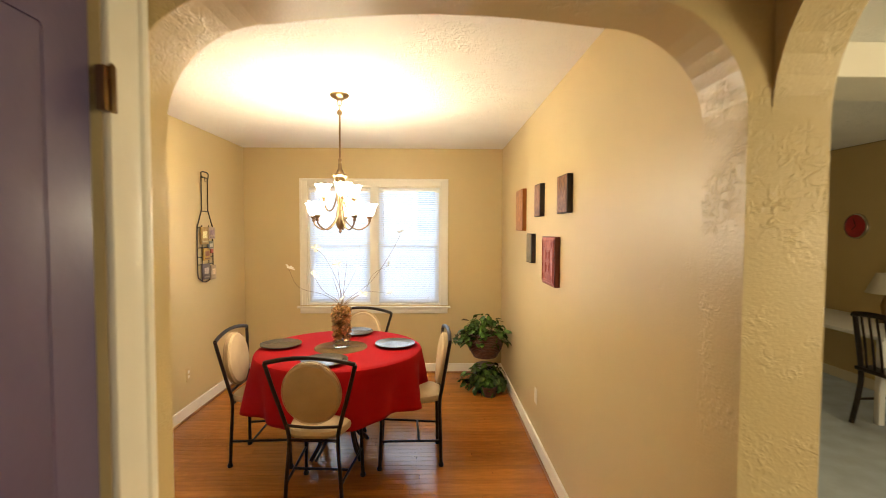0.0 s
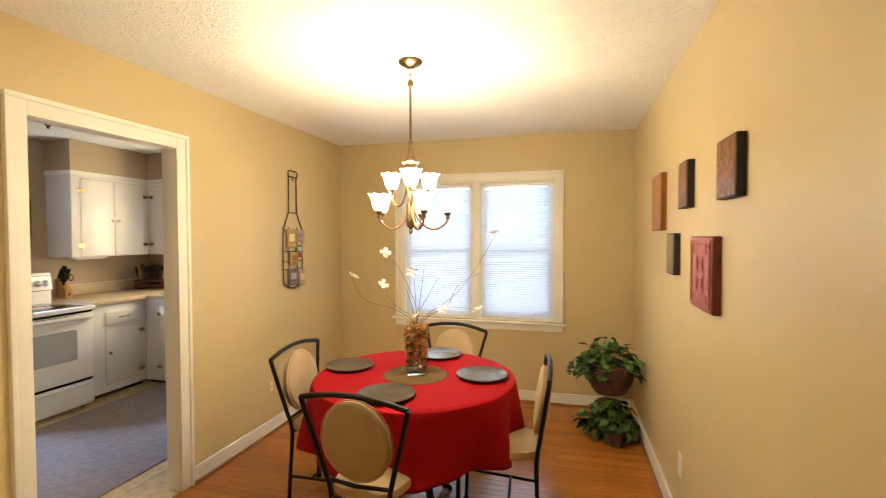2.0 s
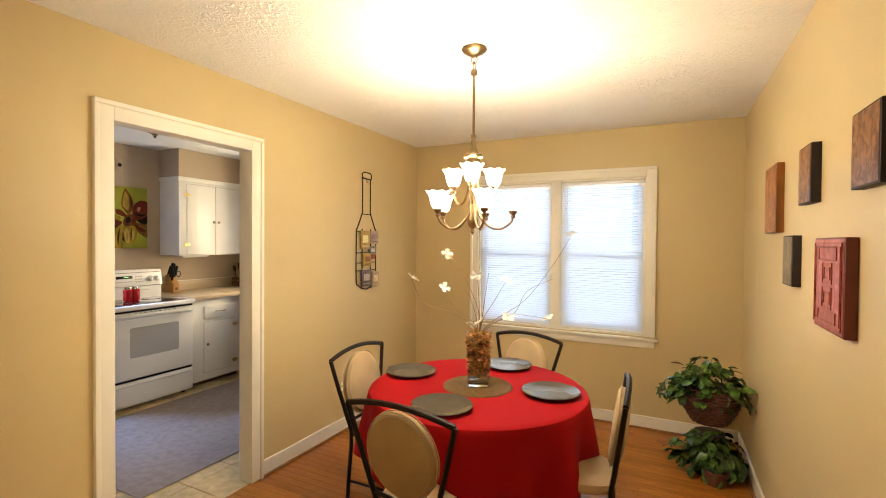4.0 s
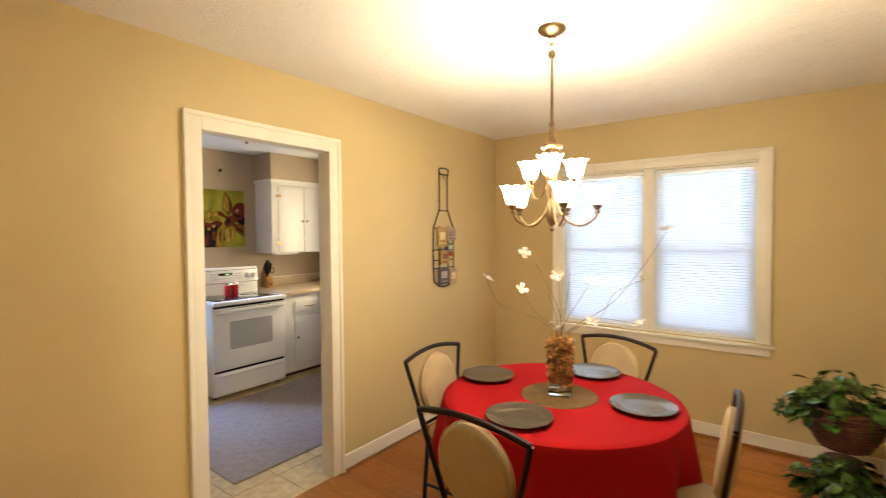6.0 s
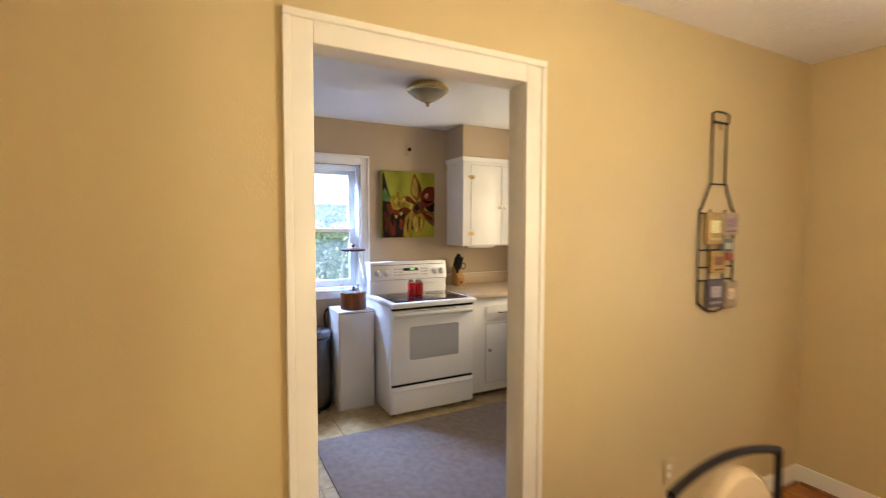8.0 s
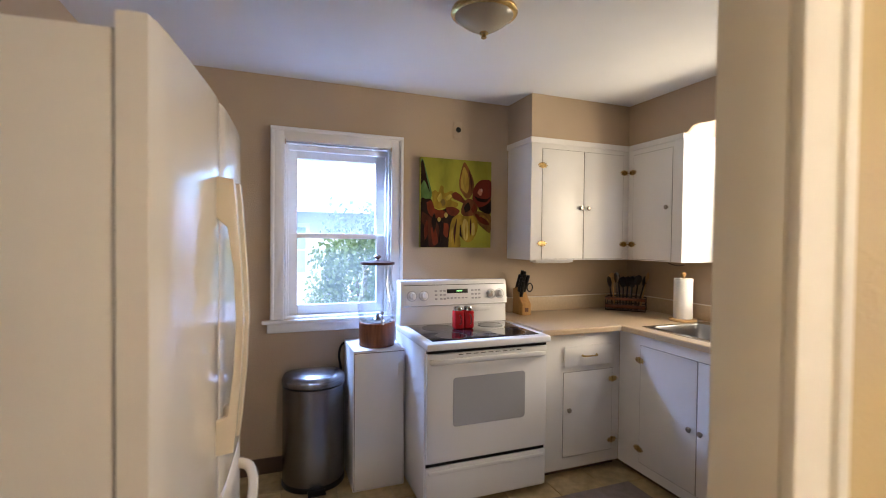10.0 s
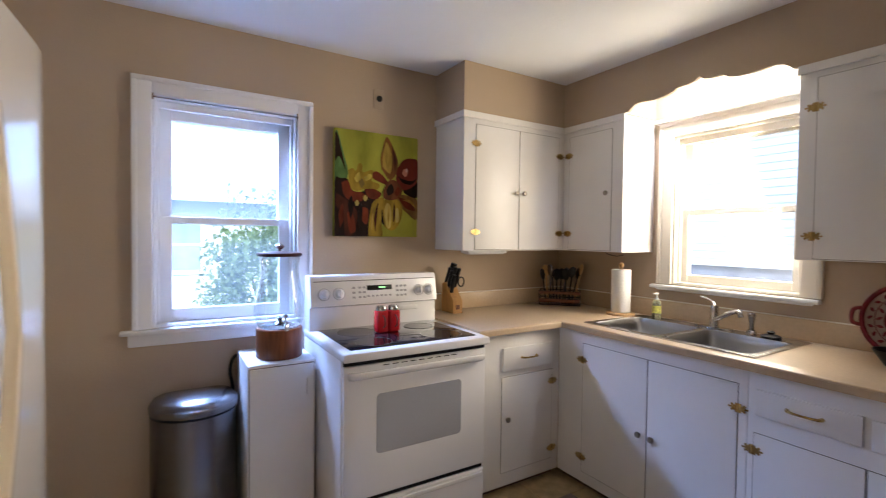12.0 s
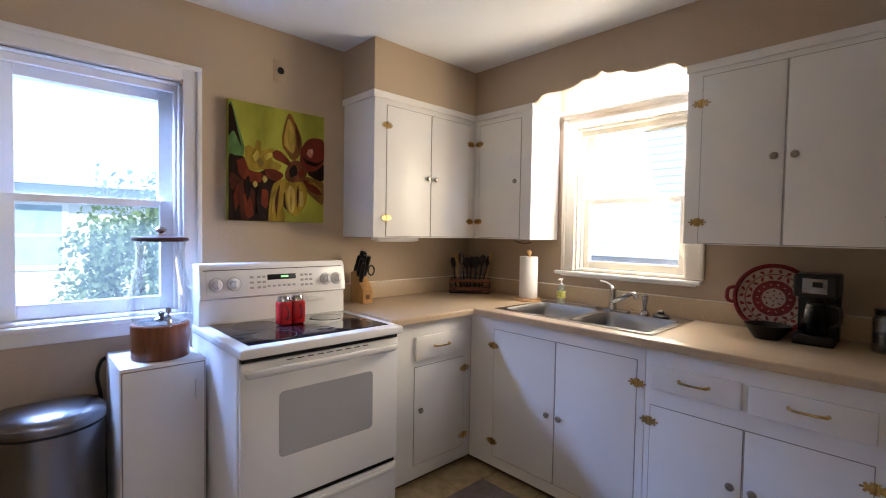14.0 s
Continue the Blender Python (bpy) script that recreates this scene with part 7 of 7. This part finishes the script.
def slat_chair():
    t = thing("wooden_chair", "dark wooden slat-back chair on the carpet", "chair", (3.66, 3.86, 0.002))
    M_ESP = mat("espresso_wood", (0.022, 0.012, 0.010), 0.3, var=0.2)
    def w(x, y, z):
        return (3.66 + x, 3.86 + y, 0.002 + z)
    for s in (-1, 1):
        part("rear_leg", tube(smoothpath([w(-0.20 - 0.05, s * 0.19, 0), w(-0.20, s * 0.19, 0.25), w(-0.19, s * 0.19, 0.46), w(-0.25, s * 0.20, 0.92)], 5), 0.02, 8), M_ESP, t)
        part("front_leg", tube([w(0.2, s * 0.2, 0), w(0.2, s * 0.2, 0.44)], 0.019, 8), M_ESP, t)
        part("side_rail", tube([w(-0.2, s * 0.19, 0.2), w(0.2, s * 0.2, 0.2)], 0.011, 6), M_ESP, t)
    part("seat", box(3.66 - 0.22, 3.66 + 0.23, 3.86 - 0.225, 3.86 + 0.225, 0.442, 0.475, 0.012, 3), M_ESP, t)
    part("top_rail", tube([w(-0.252 - 0.02 * (1 - u * u), 0.215 * u, 0.905 + 0.02 * (1 - u * u)) for u in (-1, -0.5, 0, 0.5, 1)], 0.026, 8, flat=0.6), M_ESP, t)
    for k in range(5):
        y = -0.13 + 0.065 * k
        part("slat", tube([w(-0.195, y, 0.47), w(-0.225, y, 0.70), w(-0.262, y, 0.90)], 0.010, 6), M_ESP, t)


slat_chair()
t = thing("table_lamp", "table lamp with a pale cone shade on the desk", "lamp", (4.17, 4.55, 0.736))
part("base", lathe([(0, 0), (0.07, 0), (0.075, 0.012), (0.02, 0.03), (0.035, 0.10), (0.045, 0.16), (0.015, 0.25), (0.01, 0.30)], 28, (4.17, 4.55, 0.736)), M_BRONZE, t)
part("shade", lathe([(0.15, 0.27), (0.155, 0.272), (0.08, 0.46), (0.075, 0.46), (0.15, 0.27)], 32, (4.17, 4.55, 0.736)), translucent("linen_shade", (0.75, 0.70, 0.6), 0.4), t)
solid("trim_living_beam", box(XE + 0.136, LE - 0.002, 2.55, 2.95, H - 0.16, H + 0.006, 0.006), M_TRIM, "cream painted ceiling beam in the living room", "beam")

# ---- outside ----
M_GRASS = mat("lawn", (0.07, 0.11, 0.03), 0.95, var=0.4, var_scale=1.5, bump=0.03, bump_scale=25)
solid("ground", box(-300, 300, -300, 300, -0.75, -0.62), M_GRASS, "green lawn around the house", "ground")
M_SIDING = mat("white_siding", (0.66, 0.68, 0.70), 0.5, var=0.04, var_scale=2)
M_ROOF = mat("pale_grey_shingle", (0.42, 0.42, 0.43), 0.9, var=0.3, var_scale=6, bump=0.01, bump_scale=30)
M_FOUND = mat("grey_foundation", (0.28, 0.30, 0.33), 0.9, var=0.15)
M_BLUEWIN = mat("pale_blue_blind", (0.30, 0.40, 0.50), 0.4, var=0.1)


def siding_board():
    me = bpy.data.meshes.get("siding_board")
    if me is None:
        me = finish(prism([(0.0, 0.0), (-0.009, 0.0), (-0.003, 0.118), (0.0, 0.118)], "x", -0.5, 0.5), "siding_board", M_SIDING, smooth=False)
    return me


def neighbour(name, label, m, length, rows, windows, base=0.35):
    """A clapboard house; in its own frame the near wall lies along x at y = 0, facing -y."""
    t = thing(name, label, "house", m.translation)
    t.matrix_basis = m
    def p(n, bm, mt, parent=None, lab=""):
        ob = new(n, finish(bm, n, mt, False))
        ob.parent = parent or t
        return ob
    top = base + rows * 0.115
    wall = p("wall", box(-length / 2, length / 2, 0.002, 5.0, base, top), M_SIDING)
    p("foundation", box(-length / 2 + 0.03, length / 2 - 0.03, 0.03, 4.97, 0, base), M_FOUND)
    for k in range(rows):
        ob = new("siding_board", siding_board())
        ob.parent = wall
        ob.matrix_basis = Matrix.Translation((0, 0, base + k * 0.115)) @ Matrix.Diagonal((length, 1, 1, 1))
    p("roof", prism([(-0.45, top - 0.02), (-0.45, top + 0.08), (2.5, top + 0.9), (5.45, top + 0.08), (5.45, top - 0.02), (2.5, top + 0.75)], "x", -length / 2 - 0.3, length / 2 + 0.3), M_ROOF)
    p("gutter", box(-length / 2 - 0.3, length / 2 + 0.3, -0.55, -0.44, top - 0.02, top + 0.08, 0.02), M_WHITE)
    for wx, wz, ww, wh in windows:
        wd = p("window", box(wx - ww / 2 - 0.09, wx + ww / 2 + 0.09, -0.035, 0.01, wz - 0.09, wz + wh + 0.09, 0.004), M_WHITE)
        p("pane", box(wx - ww / 2, wx + ww / 2, -0.040, -0.034, wz, wz + wh / 2 - 0.02), M_BLUEWIN, wd)
        p("pane", box(wx - ww / 2, wx + ww / 2, -0.040, -0.034, wz + wh / 2 + 0.02, wz + wh), M_BLUEWIN, wd)
    return t


neighbour("neighbour_house", "white clapboard house close beside the kitchen", pose(-4.5, 10.2, -0.62, 0, 0, 0), 16, 40, [(4.5, 2.1, 0.8, 1.2)], base=1.66)
neighbour("neighbour_house", "white clapboard house with blue-grey windows behind the bush", pose(-12.4, 4.4, -0.62, 0, 0, 90), 14, 19, [(-1.30, 1.35, 0.95, 1.0), (2.5, 1.35, 0.9, 1.0)], base=0.5)


def bush(name, label, x, y, zc, rx, ry, rz, n, seed, size):
    t = thing(name, label, "tree", (x, y, -0.62))
    M_BARK = mat("grey_bark", (0.12, 0.09, 0.07), 0.9, var=0.3, bump=0.01, bump_scale=30)
    rng = random.Random(seed)
    tr = bmesh.new()
    for k in range(5):
        a = rng.uniform(0, 6.3)
        q = Vector((x + rx * 0.5 * math.cos(a), y + ry * 0.5 * math.sin(a), zc + rz * 0.3))
        tube(smoothpath([(x + 0.05 * math.cos(a), y + 0.05 * math.sin(a), -0.62), (x + 0.12 * math.cos(a), y + 0.12 * math.sin(a), 0.1), q], 5), [0.05 - 0.004 * i for i in range(11)], 7, bm=tr)
    part("trunk", tr, M_BARK, t)
    bm = bmesh.new()
    for i in range(n):
        c = rng.random()
        th, ph = rng.uniform(0, 6.283), math.acos(rng.uniform(-1, 1))
        lump = 1 + 0.3 * math.sin(3 * th + 1) * math.sin(4 * ph)
        k = (0.5 + 0.5 * rng.random()) * lump
        pnt = Vector((x + rx * k * math.sin(ph) * math.cos(th), y + ry * k * math.sin(ph) * math.sin(th), zc + rz * k * math.cos(ph)))
        leaf_mesh(bm, Matrix.Translation(pnt) @ Euler((rng.uniform(-0.8, 0.8), rng.uniform(-0.3, 1.2), rng.uniform(0, 6.3))).to_matrix().to_4x4(), size * rng.uniform(0.6, 1.3), rng)
    part("crown", bm, M_TREE, t)


M_TREE = translucent("bush_leaf", (0.24, 0.31, 0.15), 0.5)
bush("leafy_bush", "large leafy green shrub outside the kitchen window", -8.8, 4.18, 0.50, 0.95, 0.92, 1.40, 9000, 11, 0.065)
bush("leafy_bush", "green shrub near the neighbouring house", -10.2, 6.3, 0.6, 1.2, 1.3, 1.4, 1800, 12, 0.13)

# ---- floor pieces ----
def plank_mesh():
    me = bpy.data.meshes.get("floor_board")
    if me is None:
        c = 0.0012
        me = finish(prism([(-0.0284, -0.012), (0.0284, -0.012), (0.0284, -c), (0.0284 - c, 0), (-0.0284 + c, 0), (-0.0284, -c)], "x", -0.5, 0.5), "floor_board", M_OAK, smooth=False)
    return me


rng = random.Random(21)
y = YS - 0.14
while y < YN:
    x = XW
    first = True
    while x < XE - 0.01:
        l = rng.uniform(0.35, 0.9) if first else rng.uniform(0.7, 1.5)
        first = False
        l = min(l, XE - x)
        if XE - x - l < 0.25:
            l = XE - x
        piece("board", plank_mesh(), floor, pose(x + l / 2, y, 0) @ Matrix.Diagonal((l - 0.0012, 1, 1, 1)))
        x += l
    y += 0.0572


def tile_mesh():
    me = bpy.data.meshes.get("floor_tile")
    if me is None:
        b = box(-0.1505, 0.1505, -0.1505, 0.1505, -0.006, 0.0)
        bmesh.ops.bevel(b, geom=[e for e in b.edges if all(v.co.z > -0.001 for v in e.verts)], offset=0.0025, segments=1, affect="EDGES")
        me = finish(b, "floor_tile", M_TILE, smooth=False)
    return me


for i in range(9):
    for j in range(13):
        x, yy = XW - 0.152 - i * 0.305, KS + 0.152 + j * 0.305
        if x - 0.15 > KW - 0.2 and yy - 0.15 < 5.0:
            if i == 0 and not (2.45 < yy < 3.5):
                continue
            piece("tile", tile_mesh(), kfloor, pose(x, yy, 0, 0, 0, 90 * rng.randint(0, 3)))
